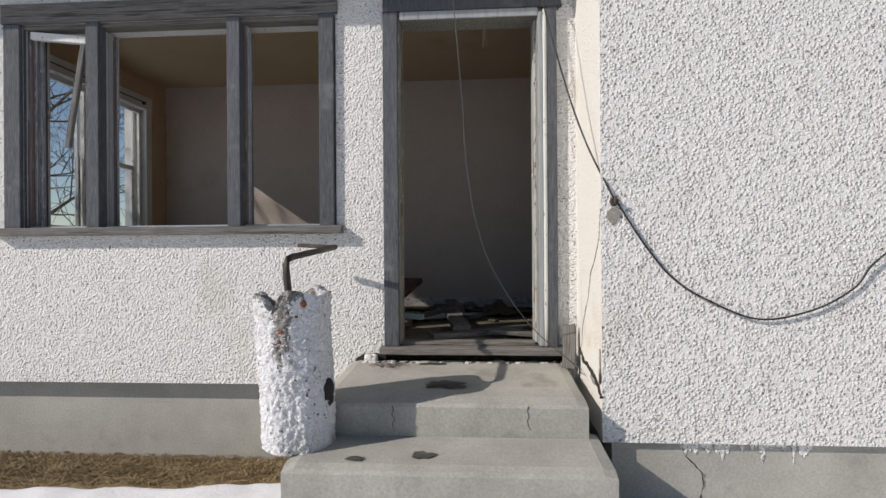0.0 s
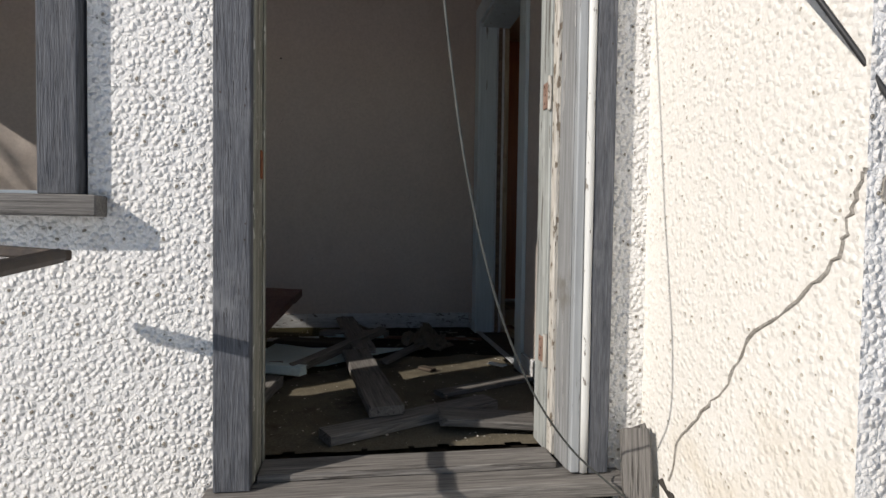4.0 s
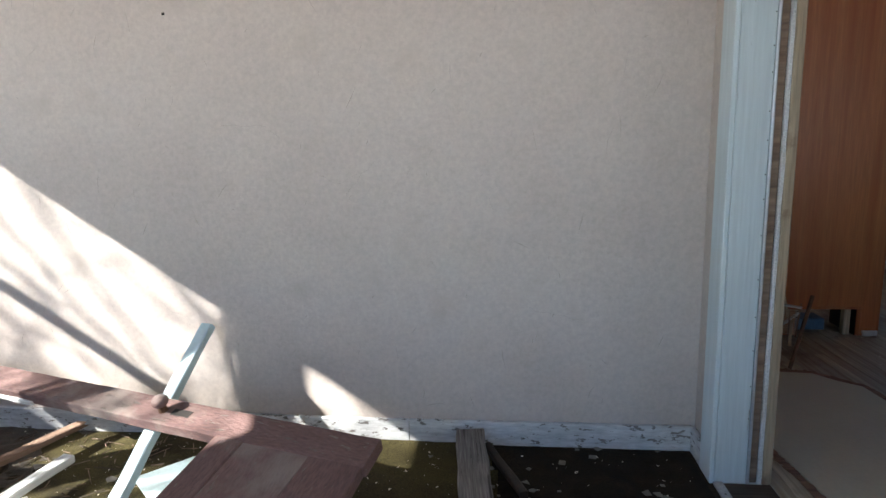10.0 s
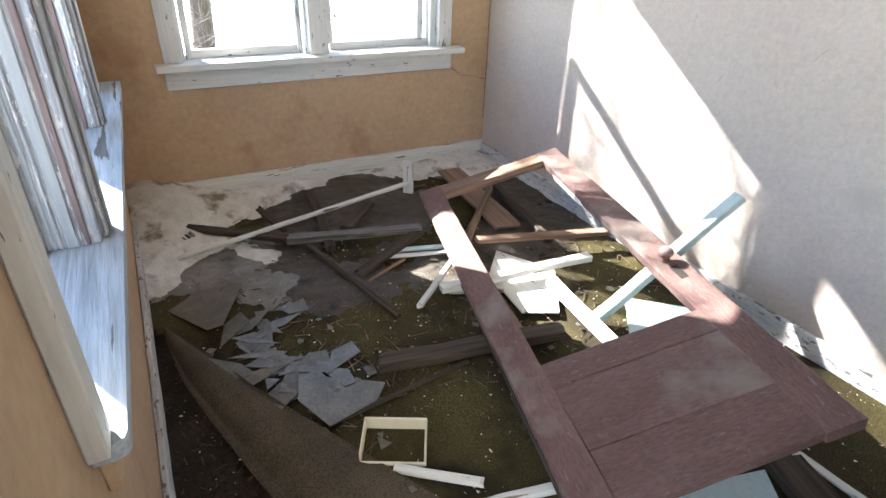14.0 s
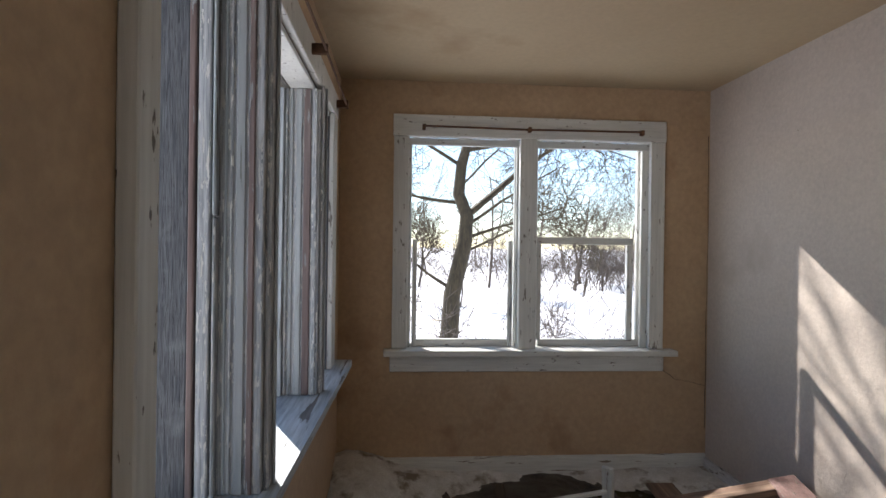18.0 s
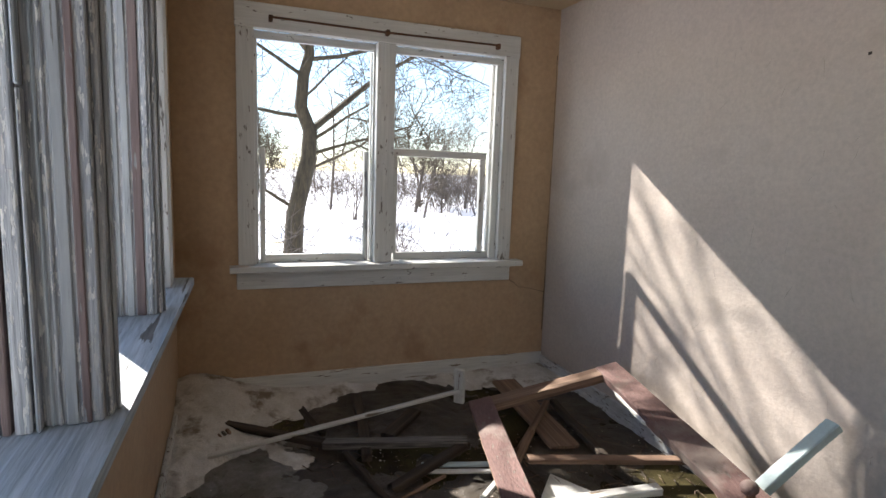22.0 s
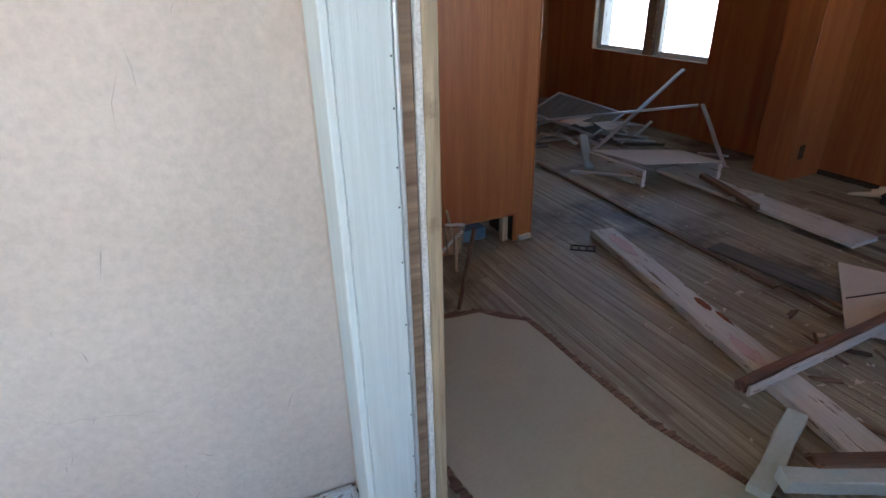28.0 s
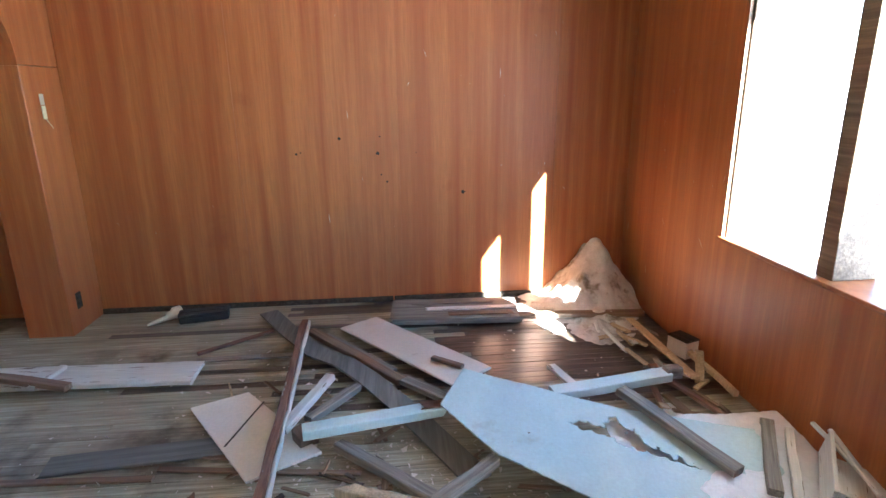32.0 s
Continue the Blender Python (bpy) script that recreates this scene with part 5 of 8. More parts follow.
tagged(part("wall_scuffs", bm, M_SCUFF), "faint scuffs and hairline cracks on the plaster", "scuffs", kind="stuff")
for x, z in ((-0.68, 1.838), (-1.40, 1.767), (-1.35, 1.97)):
    box("nail_hole", (x - 0.006, BACK_Y - 0.003, z - 0.005), (x + 0.006, BACK_Y - 0.0005, z + 0.005), M_HOLESHADE, bpy.data.objects["wall_back"], 0.001)
crack("trim_crack", [(LEFT_X + 0.003, 2.18, 0.66), (LEFT_X + 0.003, 2.26, 0.60), (LEFT_X + 0.003, 2.36, 0.585), (LEFT_X + 0.003, 2.45, 0.56)], 0.0018, M_HOLESHADE, "thin crack from the window corner")
crack("trim_crack", [(LEFT_X + 0.004, 2.452, 0.3), (LEFT_X + 0.004, 2.450, 0.9), (LEFT_X + 0.004, 2.454, 1.5), (LEFT_X + 0.004, 2.448, 2.1)], 0.002, M_HOLESHADE, "thin crack in the room corner")
# ---- broken lamp holder on the porch ceiling ----
lamp = root("lamp_holder", (0.119, 0.69, PORCH_TOP), "broken ceiling lamp holder with frayed wires", "lamp")
bm = bmesh.new()
tube(bm, [Vector((0, 0, 0)), Vector((0, 0, -0.012)), Vector((0, 0, -0.018))], [0.045, 0.042, 0.02], 20)
part("canopy", bm, M_DARKIRON, lamp)
bm = bmesh.new()
tube(bm, [Vector((0, 0, -0.018)), Vector((0, 0, -0.12)), Vector((0, 0, -0.135))], [0.017, 0.017, 0.013], 14)
part("socket", bm, M_SLATE, lamp)
for k in range(4):
    bm = bmesh.new()
    a = 1.6 * k
    tube(bm, [Vector((0.004 * math.cos(a), 0.004 * math.sin(a), -0.13)), Vector((0.012 * math.cos(a), 0.01 * math.sin(a), -0.22)), Vector((0.02 * math.cos(a + 1), 0.012 * math.sin(a), -0.30))], [0.0018, 0.0018, 0.0012], 5)
    part("frayed_wire", bm, M_PLASTIC, lamp)
# ---- grass strip ----
bm = bmesh.new()
rng = random.Random(21)
for k in range(9000):
    x, y = rng.uniform(-3.6, -0.75), 0.075 - abs(rng.gauss(0, 0.20))
    if y < -0.46:
        continue
    z = GROUND - 0.118
    a, l = rng.gauss(0.1, 0.7) + (3.14 if rng.random() < 0.45 else 0), rng.uniform(0.08, 0.24)
    h = rng.uniform(0.010, 0.050)
    d = Vector((math.cos(a) * l, math.sin(a) * l * 0.6, 0))
    s = Vector((-math.sin(a), math.cos(a), 0)) * 0.0026
    p = Vector((x, y, z))
    v = [bm.verts.new(q) for q in (p - s, p + s, p + d * 0.5 + s + Vector((0, 0, h)), p + d * 0.5 - s + Vector((0, 0, h)), p + d + Vector((0, 0, h * rng.uniform(0.3, 0.9))))]
    bm.faces.new((v[0], v[1], v[2], v[3]))
    bm.faces.new((v[3], v[2], v[4]))
tagged(part("grass_strip", bm, M_GRASS), "matted dead brown grass along the foundation", "grass", kind="stuff")
bm = bmesh.new()
relief(bm, -3.8, -0.74, -0.52, 0.10, 60, 18, lambda x, y: GROUND - 0.112 + 0.015 * wobble(x, y, 5, 2) - max(0, -y - 0.36) * 0.3)
tagged(part("grass_bed", bm, M_GRASS), "bare brown grass and soil", "ground", kind="structure")

# ---- snow drift by the steps ----
bm = bmesh.new()
relief(bm, -4.5, -0.75, -1.9, -0.16, 100, 50, lambda x, y: GROUND - 0.15 + 0.105 * min(1, max(0, (-0.40 + 0.20 * min(1, max(0, (x + 2.0) / 1.0)) - y + 0.10 * wobble(x, y, 3, 4)) / 0.16)) + 0.02 * wobble(x, y, 2.5, 8) + 0.008 * wobble(x, y, 9, 8))
tagged(part("snow_edge", bm, M_SNOW), "melting edge of clean snow", "snow", kind="structure")
bm = bmesh.new()
relief(bm, 0.62, 3.5, -2.2, -0.66, 40, 30, lambda x, y: GROUND - 0.02 + 0.10 * min(1, max(0, (-0.66 - y) / 0.4)) * 0.6 + 0.015 * wobble(x, y, 3, 8))
tagged(part("snow_edge", bm, M_SNOW), "snow bank beside the steps", "snow", kind="structure")


# ---- trees ----
def grow(bm, rng, p, d, length, r, depth, sides=5, droop=0.0):
    n = 5
    pts, radii = [p.copy()], [r]
    q = d.normalized()
    for i in range(n):
        q = (q + Vector((rng.uniform(-1, 1), rng.uniform(-1, 1), rng.uniform(-0.7, 0.8))) * 0.17).normalized()
        p = p + q * (length / n)
        pts.append(p.copy())
        radii.append(r * (1 - 0.75 * (i + 1) / n) + 0.002)
        if depth > 0 and i > 0:
            for _ in range(rng.choice((1, 2, 2)) if depth < 3 else rng.choice((1, 1, 2))):
                side = q.cross(Vector((rng.uniform(-1, 1), rng.uniform(-1, 1), rng.uniform(-1, 1)))).normalized()
                grow(bm, rng, p, q * 0.55 + side * 0.8 + Vector((0, 0, 0.12)), length * rng.uniform(0.42, 0.66), max(0.0035, radii[-1] * 0.6), depth - 1, 3 if depth < 3 else 4)
    tube(bm, pts, radii, sides)


def tree(at, trunk_pts, limbs, seed, label, r0=0.16):
    tr = root("tree", at, label, "tree")
    rng = random.Random(seed)
    bm = bmesh.new()
    ps = [Vector(p) for p in trunk_pts]
    tube(bm, ps, [r0 * (1 - 0.72 * i / (len(ps) - 1)) for i in range(len(ps))], 10)
    for f in bm.faces:
        f.smooth = True
    part("trunk", bm, M_BARK, tr)
    bm = bmesh.new()
    for p, d, l, r, dep in limbs:
        grow(bm, rng, Vector(p), Vector(d), l, r, dep, 6)
    part("crown", bm, M_BARK, tr, "bare spreading branches and twigs")
    return tr


tree((-9.2, 1.361, -0.75), [(0, -0.06, 0), (0, -0.02, 0.35), (0, 0.02, 0.75), (0, 0.055, 1.38), (0, 0.17, 1.85), (0, 0.26, 2.25), (0, 0.28, 2.67), (0, 0.14, 3.03), (0, 0.18, 3.49), (0, 0.27, 3.84), (0.05, 0.20, 4.6), (0.1, 0.35, 5.5), (0.1, 0.3, 6.6)],
     [((0, 0.28, 2.67), (0.05, 0.85, 0.62), 2.9, 0.060, 3), ((0, 0.20, 2.88), (-0.1, -1, 0.16), 1.9, 0.036, 4), ((0, 0.26, 2.3), (0.1, 1, 0.36), 1.7, 0.034, 4), ((0, 0.27, 2.5), (0.2, 0.9, 0.75), 1.8, 0.03, 3),
      ((0, 0.06, 1.45), (0.05, -0.9, 0.42), 1.3, 0.032, 4), ((0, 0.22, 2.05), (0.1, 1, 0.55), 1.6, 0.026, 3), ((0, 0.18, 3.49), (0.1, -0.9, 0.5), 2.0, 0.035, 4), ((0, 0.24, 3.75), (0, 1, 0.25), 2.6, 0.04, 3),
      ((0, 0.27, 3.84), (0.2, -0.8, 0.7), 2.2, 0.04, 3), ((0.03, 0.22, 4.3), (0.4, 0.8, 0.5), 2.2, 0.04, 3), ((0.1, 0.35, 5.4), (0.1, -0.5, 1), 2.2, 0.035, 3), ((0, 0.12, 3.1), (-0.3, 0.8, 0.8), 1.8, 0.022, 3)],
     31, "bare brown tree with a crooked trunk in the snow", 0.175)
tree((-9.5, 7.2, -0.75), [(0, 0, 0), (0.05, 0.05, 1.2), (0, 0.1, 2.4), (0.1, 0, 4.0), (0, 0.1, 5.5)],
     [((0, 0.1, 2.0), (0.8, -0.8, 0.6), 2.8, 0.05, 3), ((0, 0.1, 2.4), (-0.5, 0.8, 0.6), 2.4, 0.05, 3), ((0, 0.1, 1.6), (1, 0.2, 0.6), 2.4, 0.05, 3), ((0.1, 0, 3.4), (0.9, -0.4, 0.5), 2.8, 0.05, 3), ((0.1, 0, 4.0), (0.2, 0.8, 0.7), 2.4, 0.04, 3),
      ((0, 0.1, 5.2), (0.2, -0.3, 1), 2.2, 0.04, 3)], 32, "bare leafless tree beyond the porch window", 0.14)
tree((-7.5, -1.85, -0.75), [(0, 0, 0), (0.03, 0.03, 1.0), (0, 0.08, 2.0), (0.05, 0.05, 2.9), (0, 0.12, 3.7)],
     [((0.05, 0.05, 2.9), (0.05, 1.0, 0.80), 3.4, 0.026, 3), ((0.0, 0.1, 3.2), (-0.12, 1.0, 0.95), 3.2, 0.024, 3), ((0, 0.10, 3.4), (0.20, 1.0, 0.85), 3.0, 0.024, 3), ((0, 0.12, 3.6), (0.05, 1.0, 0.75), 3.0, 0.022, 3),
      ((0.0, 0.12, 3.7), (-0.05, 1.0, 1.0), 2.8, 0.022, 3), ((0, 0.1, 2.6), (0.1, 1.0, 1.0), 3.2, 0.022, 3)],
     33, "bare leafless tree in the yard", 0.13)

bm = bmesh.new()
rng = random.Random(41)
for k in range(105):
    dense = k < 34
    p = Vector((rng.uniform(-38, -25), rng.gauss(11.5, 2.8) if dense else rng.uniform(-14, 26), GROUND - 0.08))
    h = rng.uniform(1.6, 2.6) if dense else rng.uniform(1.0, 2.6)
    for _ in range(4):
        grow(bm, rng, p + Vector((rng.uniform(-0.3, 0.3), rng.uniform(-0.6, 0.6), 0)), Vector((rng.uniform(-0.3, 0.3), rng.uniform(-0.6, 0.6), 1)), h * rng.uniform(0.6, 1.0), 0.020, 2, 3)
tagged(part("brush_thicket", bm, M_TWIG), "dense bare brush at the edge of the snow", "brush", kind="stuff")
for at, tall, seed in (((-23.0, 5.2), 3.4, 51), ((-24.0, 8.6), 4.6, 52), ((-19.5, 2.6), 2.6, 53), ((-27.0, 10.6), 4.0, 54), ((-21.0, 0.6), 3.0, 55)):
    rng2 = random.Random(seed)
    bm = bmesh.new()
    for _ in range(3):
        grow(bm, rng2, Vector((rng2.uniform(-0.08, 0.08), rng2.uniform(-0.08, 0.08), 0)), Vector((rng2.uniform(-0.12, 0.12), rng2.uniform(-0.16, 0.16), 1)), tall * rng2.uniform(0.7, 1.0), 0.032, 3, 4)
    sapling = tagged(part("sapling", bm, M_TWIG), "slender bare sapling with many stems in the snow", "sapling", "saplings in the field")
    sapling.location = (at[0], at[1], GROUND - 0.12)
bm = bmesh.new()
for k in range(26):
    p = Vector((rng.uniform(-60, -46), rng.uniform(-25, 40), GROUND))
    grow(bm, rng, p, Vector((0, 0, 1)), rng.uniform(4, 6.5), 0.10, 2, 4)
for k in range(7):
    p = Vector((rng.uniform(-34, -26), (-4, 1.5, 5.0, 7.5, 9.0, 11, 13)[k], GROUND))
    grow(bm, rng, p, Vector((0.02, 0, 1)), rng.uniform(4, 5.6), 0.09, 3, 4)
tagged(part("far_trees", bm, M_TWIG), "far row of bare saplings", "trees", kind="stuff")
bm = bmesh.new()
for k in range(22):
    p = Vector((rng.uniform(-9.6, -7.0), rng.uniform(0.6, 4.6), GROUND - 0.05))
    grow(bm, rng, p, Vector((rng.uniform(-0.5, 0.5), rng.uniform(-1, 1), rng.uniform(0.15, 0.5))), rng.uniform(0.9, 1.7), rng.choice((0.02, 0.011, 0.011)), 2, 4)
tagged(part("fallen_branches", bm, M_TWIG), "tangle of fallen branches on the snow", "branches", kind="stuff")
# ---- porch floor covering ----
def inside(x, y, poly):
    hit = False
    for (x0, y0), (x1, y1) in zip(poly, poly[1:] + poly[:1]):
        if (y0 > y) != (y1 > y) and x < (x1 - x0) * (y - y0) / (y1 - y0) + x0:
            hit = not hit
    return hit


CARPET = [(-3.3, 0.22), (-2.16, 0.22), (-1.64, 0.50), (-0.62, 1.06), (-0.25, 1.20), (-0.16, 1.28), (-0.22, 1.7), (-0.12, 2.1), (-0.16, 2.43), (-3.3, 2.43)]
ROTTED = [(-0.20, 1.34), (0.05, 1.40), (0.30, 1.36), (0.63, 1.38), (0.63, 2.43), (-0.16, 2.43), (-0.12, 2.1), (-0.22, 1.7)]


def carpet_z(x, y):
    return 0.012 + 0.006 * wobble(x, y, 2.2, 7) + 0.003 * wobble(x, y, 8, 7)


bm = bmesh.new()
relief(bm, -3.3, 0.64, 0.21, 2.44, 160, 90, carpet_z)
bmesh.ops.delete(bm, geom=[f for f in bm.faces if not inside(f.calc_center_median().x, f.calc_center_median().y, CARPET)], context="FACES")
tagged(part("carpet", bm, M_CARPET), "damp green-brown carpet grown over with moss", "carpet")
bm = bmesh.new()
relief(bm, -0.3, 0.64, 1.10, 2.44, 50, 70, lambda x, y: 0.006 + 0.007 * wobble(x, y, 5, 7) + 0.004 * wobble(x, y, 16, 7))
bmesh.ops.delete(bm, geom=[f for f in bm.faces if not inside(f.calc_center_median().x, f.calc_center_median().y, ROTTED)], context="FACES")
tagged(part("carpet", bm, M_WETFLOOR), "black rotted carpet before the room doorway", "carpet")
M_MAT = surface("grey_brown_floor_felt", (0.115, 0.100, 0.070), (0.16, 0.142, 0.105), 5, gloss=0.15, fine=150, fine_var=0.35, bump=0.8,
                stain=(0.055, 0.044, 0.033), stain_at=0.56, stain_scale=4, random_var=0)
MAT = [(-0.44, 0.225), (0.60, 0.225), (0.63, 1.46), (0.40, 1.50), (0.22, 1.43), (0.05, 1.50), (-0.12, 1.42), (-0.20, 1.28), (-0.30, 1.20), (-0.48, 1.05), (-0.60, 0.80), (-0.52, 0.52)]
bm = bmesh.new()
relief(bm, -0.62, 0.64, 0.22, 1.56, 70, 74, lambda x, y: 0.017 + 0.006 * wobble(x, y, 3, 4) + 0.003 * wobble(x, y, 11, 4))
bmesh.ops.delete(bm, geom=[f for f in bm.faces if not inside(f.calc_center_median().x + 0.03 * wobble(f.calc_center_median().x, f.calc_center_median().y, 9, 6), f.calc_center_median().y + 0.03 * wobble(f.calc_center_median().x, f.calc_center_median().y, 13, 2), MAT)], context="FACES")
tagged(part("floor_felt", bm, M_MAT), "worn grey-brown floor felt inside the front doorway", "felt")
# folded-back flap of the carpet
bm = bmesh.new()
fold = [(-2.14, 0.27), (-1.90, 0.39), (-1.64, 0.51), (-1.36, 0.66), (-1.10, 0.80), (-0.86, 0.93), (-0.62, 1.06)]
free = [(-2.06, 0.262), (-1.80, 0.290), (-1.58, 0.345), (-1.28, 0.43), (-1.00, 0.52), (-0.76, 0.60), (-0.45, 0.86)]
rows = []
for (fx, fy), (gx, gy) in zip(fold, free):
    row = []
    for k in range(15):
        u = k / 14
        lift = 0.050 * math.sin(math.pi * min(1, u * 1.15)) ** 0.7 if u < 0.87 else 0.012
        z = 0.012 + max(0.0, lift) * (0.75 + 0.25 * wobble(fx, u, 4, 2)) + (0.02 if k == 0 else 0)
        row.append(bm.verts.new((fx + (gx - fx) * u, fy + (gy - fy) * u, z + 0.004 * wobble(fx * 3, u * 3, 2, 1))))
    rows.append(row)
for a, b in zip(rows, rows[1:]):
    for k in range(14):
        f = bm.faces.new((a[k], b[k], b[k + 1], a[k + 1]))
        f.smooth = True
bmesh.ops.subdivide_edges(bm, edges=bm.edges, cuts=1, use_grid_fill=True, smooth=0.6)
for f in bm.faces:
    f.smooth = True
tagged(part("carpet_flap", bm, M_CARPETBACK), "folded-back carpet corner showing its brown backing", "carpet")

# ---- snow blown in at the left wall ----


SNOW = [(-3.5, 0.1), (-2.40, 0.1), (-2.40, 0.29), (-2.56, 0.42), (-2.66, 0.56), (-2.46, 0.68), (-2.40, 0.80), (-2.56, 0.82), (-2.70, 0.72), (-2.86, 0.62), (-3.05, 0.68), (-3.03, 0.85),
        (-3.15, 1.03), (-3.20, 1.2), (-3.26, 1.35), (-3.22, 1.6), (-3.13, 1.85), (-3.08, 2.1), (-2.9, 2.3), (-2.8, 2.6), (-3.5, 2.6)]
ICE = [(-2.62, 0.32), (-2.39, 0.27), (-2.43, 0.42), (-2.27, 0.56), (-2.10, 0.62), (-2.07, 0.76), (-2.12, 0.87), (-2.22, 0.93), (-2.37, 0.86), (-2.50, 0.84), (-2.85, 0.75), (-2.72, 0.52)]


def depth_in(x, y, poly):
    """Distance from the outline, positive inside."""
    best = 9.0
    for (x0, y0), (x1, y1) in zip(poly, poly[1:] + poly[:1]):
        dx, dy = x1 - x0, y1 - y0
        u = max(0.0, min(1.0, ((x - x0) * dx + (y - y0) * dy) / (dx * dx + dy * dy)))
        best = min(best, math.hypot(x - x0 - u * dx, y - y0 - u * dy))
    return best if inside(x, y, poly) else -best


def drift(x, y):
    d = depth_in(x + 0.05 * wobble(x, y, 7, 3) + 0.02 * wobble(x, y, 23, 8), y + 0.05 * wobble(x, y, 6, 5) + 0.02 * wobble(x, y, 25, 2), SNOW)
    h = 0.020 + min(0.045, 0.30 * d) if d > -0.1 else -0.01
    h += 0.13 * math.exp(-((x - LEFT_X) ** 2 + (y - 0.24) ** 2) / 0.11) + 0.016 * wobble(x, y, 4, 4) * min(1, max(0, d * 6)) + 0.004 * wobble(x, y, 25, 4) + 0.003 * wobble(x, y, 60, 4)
    return h


bm = bmesh.new()
relief(bm, LEFT_X + 0.001, -2.2, 0.201, BACK_Y - 0.001, 150, 240, drift)
tagged(part("snow_drift", bm, M_DIRTSNOW), "grainy blown-in snow in the corner turning brown at its edges", "snow", kind="structure")

# ---- black mould on the carpet beside the snow ----
M_MOULD = surface("black_mould", (0.045, 0.037, 0.027), (0.080, 0.066, 0.049), 9, fine=150, fine_var=0.6, bump=0.9, bump_depth=0.005, rough=0.5, gloss=0.4,
                  stain=(0.020, 0.016, 0.012), stain_at=0.55, stain_scale=7, random_var=0)
bm = bmesh.new()
relief(bm, -3.3, -1.7, 0.5, 2.44, 110, 130, lambda x, y: 0.0235 + 0.03 * wobble(x, y, 1.8, 15) + 0.016 * wobble(x, y, 5, 5) + 0.006 * wobble(x, y, 20, 5) - 0.05 * max(0, x + 2.25) - 0.05 * max(0, 0.9 - y))
tagged(part("mould_patch", bm, M_MOULD), "black wet mould over the carpet beside the snow", "mould", kind="structure")

# ---- grey slush thinning out over the carpet ----
M_SLUSH = surface("grey_wet_slush", (0.120, 0.112, 0.094), (0.225, 0.218, 0.203), 7, fine=150, fine_var=0.3, bump=0.7, bump_depth=0.004, rough=0.42,
                  stain=(0.095, 0.082, 0.060), stain_at=0.56, stain_scale=11, random_var=0)


def slush(x, y):
    d = depth_in(x + 0.05 * wobble(x, y, 6, 13) + 0.02 * wobble(x, y, 21, 8), y + 0.05 * wobble(x, y, 7, 15) + 0.02 * wobble(x, y, 24, 2), ICE)
    return 0.014 + min(0.014, 0.14 * d) + 0.004 * wobble(x, y, 9, 7) + 0.003 * wobble(x, y, 40, 2)


bm = bmesh.new()
relief(bm, -2.95, -1.95, 0.23, 1.05, 130, 120, slush)
tagged(part("slush_patch", bm, M_SLUSH), "thin grey melting slush on the mossy carpet", "slush", kind="structure")

# ---- old door lying on the rubble ----
UX, VY = Vector((-1.968, 0.515, 0.035)).normalized(), Vector((0.181, 0.759, 0.216)).normalized()
VY = (VY - UX * VY.dot(UX)).normalized()
NZ = UX.cross(-VY)
od = root("old_door", (0, 0, 0), "faded maroon wooden door with its pane gone, lying across debris", "door")
od.matrix_world = Matrix.Translation((-0.475, 1.863, 0.338)) @ Matrix((UX, -VY, NZ)).transposed().to_4x4()


def slat(name, x0, x1, y0, y1, z0, z1, material, parent, seed, label="", jag=0.0):
    bm = bmesh.new()
    along = (x1 - x0) >= (y1 - y0)
    length, w = (x1 - x0, y1 - y0) if along else (y1 - y0, x1 - x0)
    beam(bm, length, w, z1 - z0, max(4, int(length / 0.08)), seed, 0.0018, jag, jag, chamfer=0.003)
    o = part(name, bm, material, parent, label)
    o.matrix_local = pose(x0, (y0 + y1) / 2, z0) if along else pose((x0 + x1) / 2, y0, z0, 0, 0, 90)
    return o


slat("stile", 0.0, 2.03, 0.0, 0.118, -0.044, 0.0, M_OLDDOOR, od, 1, "maroon stile bleached by the sun")
slat("stile", 0.0, 2.03, 0.692, 0.81, -0.044, 0.0, M_OLDDOOR, od, 2)
slat("top_rail", 1.925, 2.025, 0.1185, 0.6915, -0.043, -0.001, M_RAWWOOD, od, 3, "raw splintered top rail")
slat("bottom_rail", 0.005, 0.19, 0.1185, 0.6915, -0.043, -0.001, M_OLDDOOR, od, 4)
slat("mid_rail", 0.44, 0.55, 0.1185, 0.6915, -0.043, -0.001, M_OLDDOOR, od, 5)
slat("panel", 0.1905, 0.4395, 0.1185, 0.6915, -0.034, -0.004, M_OLDDOOR, od, 6)
bm = bmesh.new()
bmesh.ops.create_uvsphere(bm, u_segments=18, v_segments=12, radius=0.029)
for v in bm.verts:
    v.co.z = v.co.z * 0.78 + 0.042
for f in bm.faces:
    f.smooth = True
kn = part("knob", bm, M_OLDDOOR, od, "round maroon-painted knob")
kn.location = (0.83, 0.062, 0)
bm = bmesh.new()
tube(bm, [Vector((0, 0, 0)), Vector((0, 0, 0.03))], [0.017, 0.011], 12)
part("shank", bm, M_RUST, kn)
# raised near-black slat, the shade of the recess put into its colour
slat("lock_recess", 0.71, 0.79, 0.042, 0.075, -0.006, 0.0015, M_HOLESHADE, od, 9, "dark slat painted as the shade in the missing lock plate's recess")
slat("splinter", 1.45, 1.80, 0.112, 0.124, -0.05, -0.03, M_WHITEBOARD, od, 10, "white splintered edge", 0.03)
slat("edge_splinter", 0.12, 1.15, 0.8105, 0.816, -0.040, -0.022, M_DARKWOOD, od, 12, "dark split layer along the edge", 0.05)
slat("edge_splinter", 0.60, 1.92, 0.8105, 0.814, -0.018, -0.006, M_RAWWOOD, od, 13, "raw split layer along the edge", 0.05)
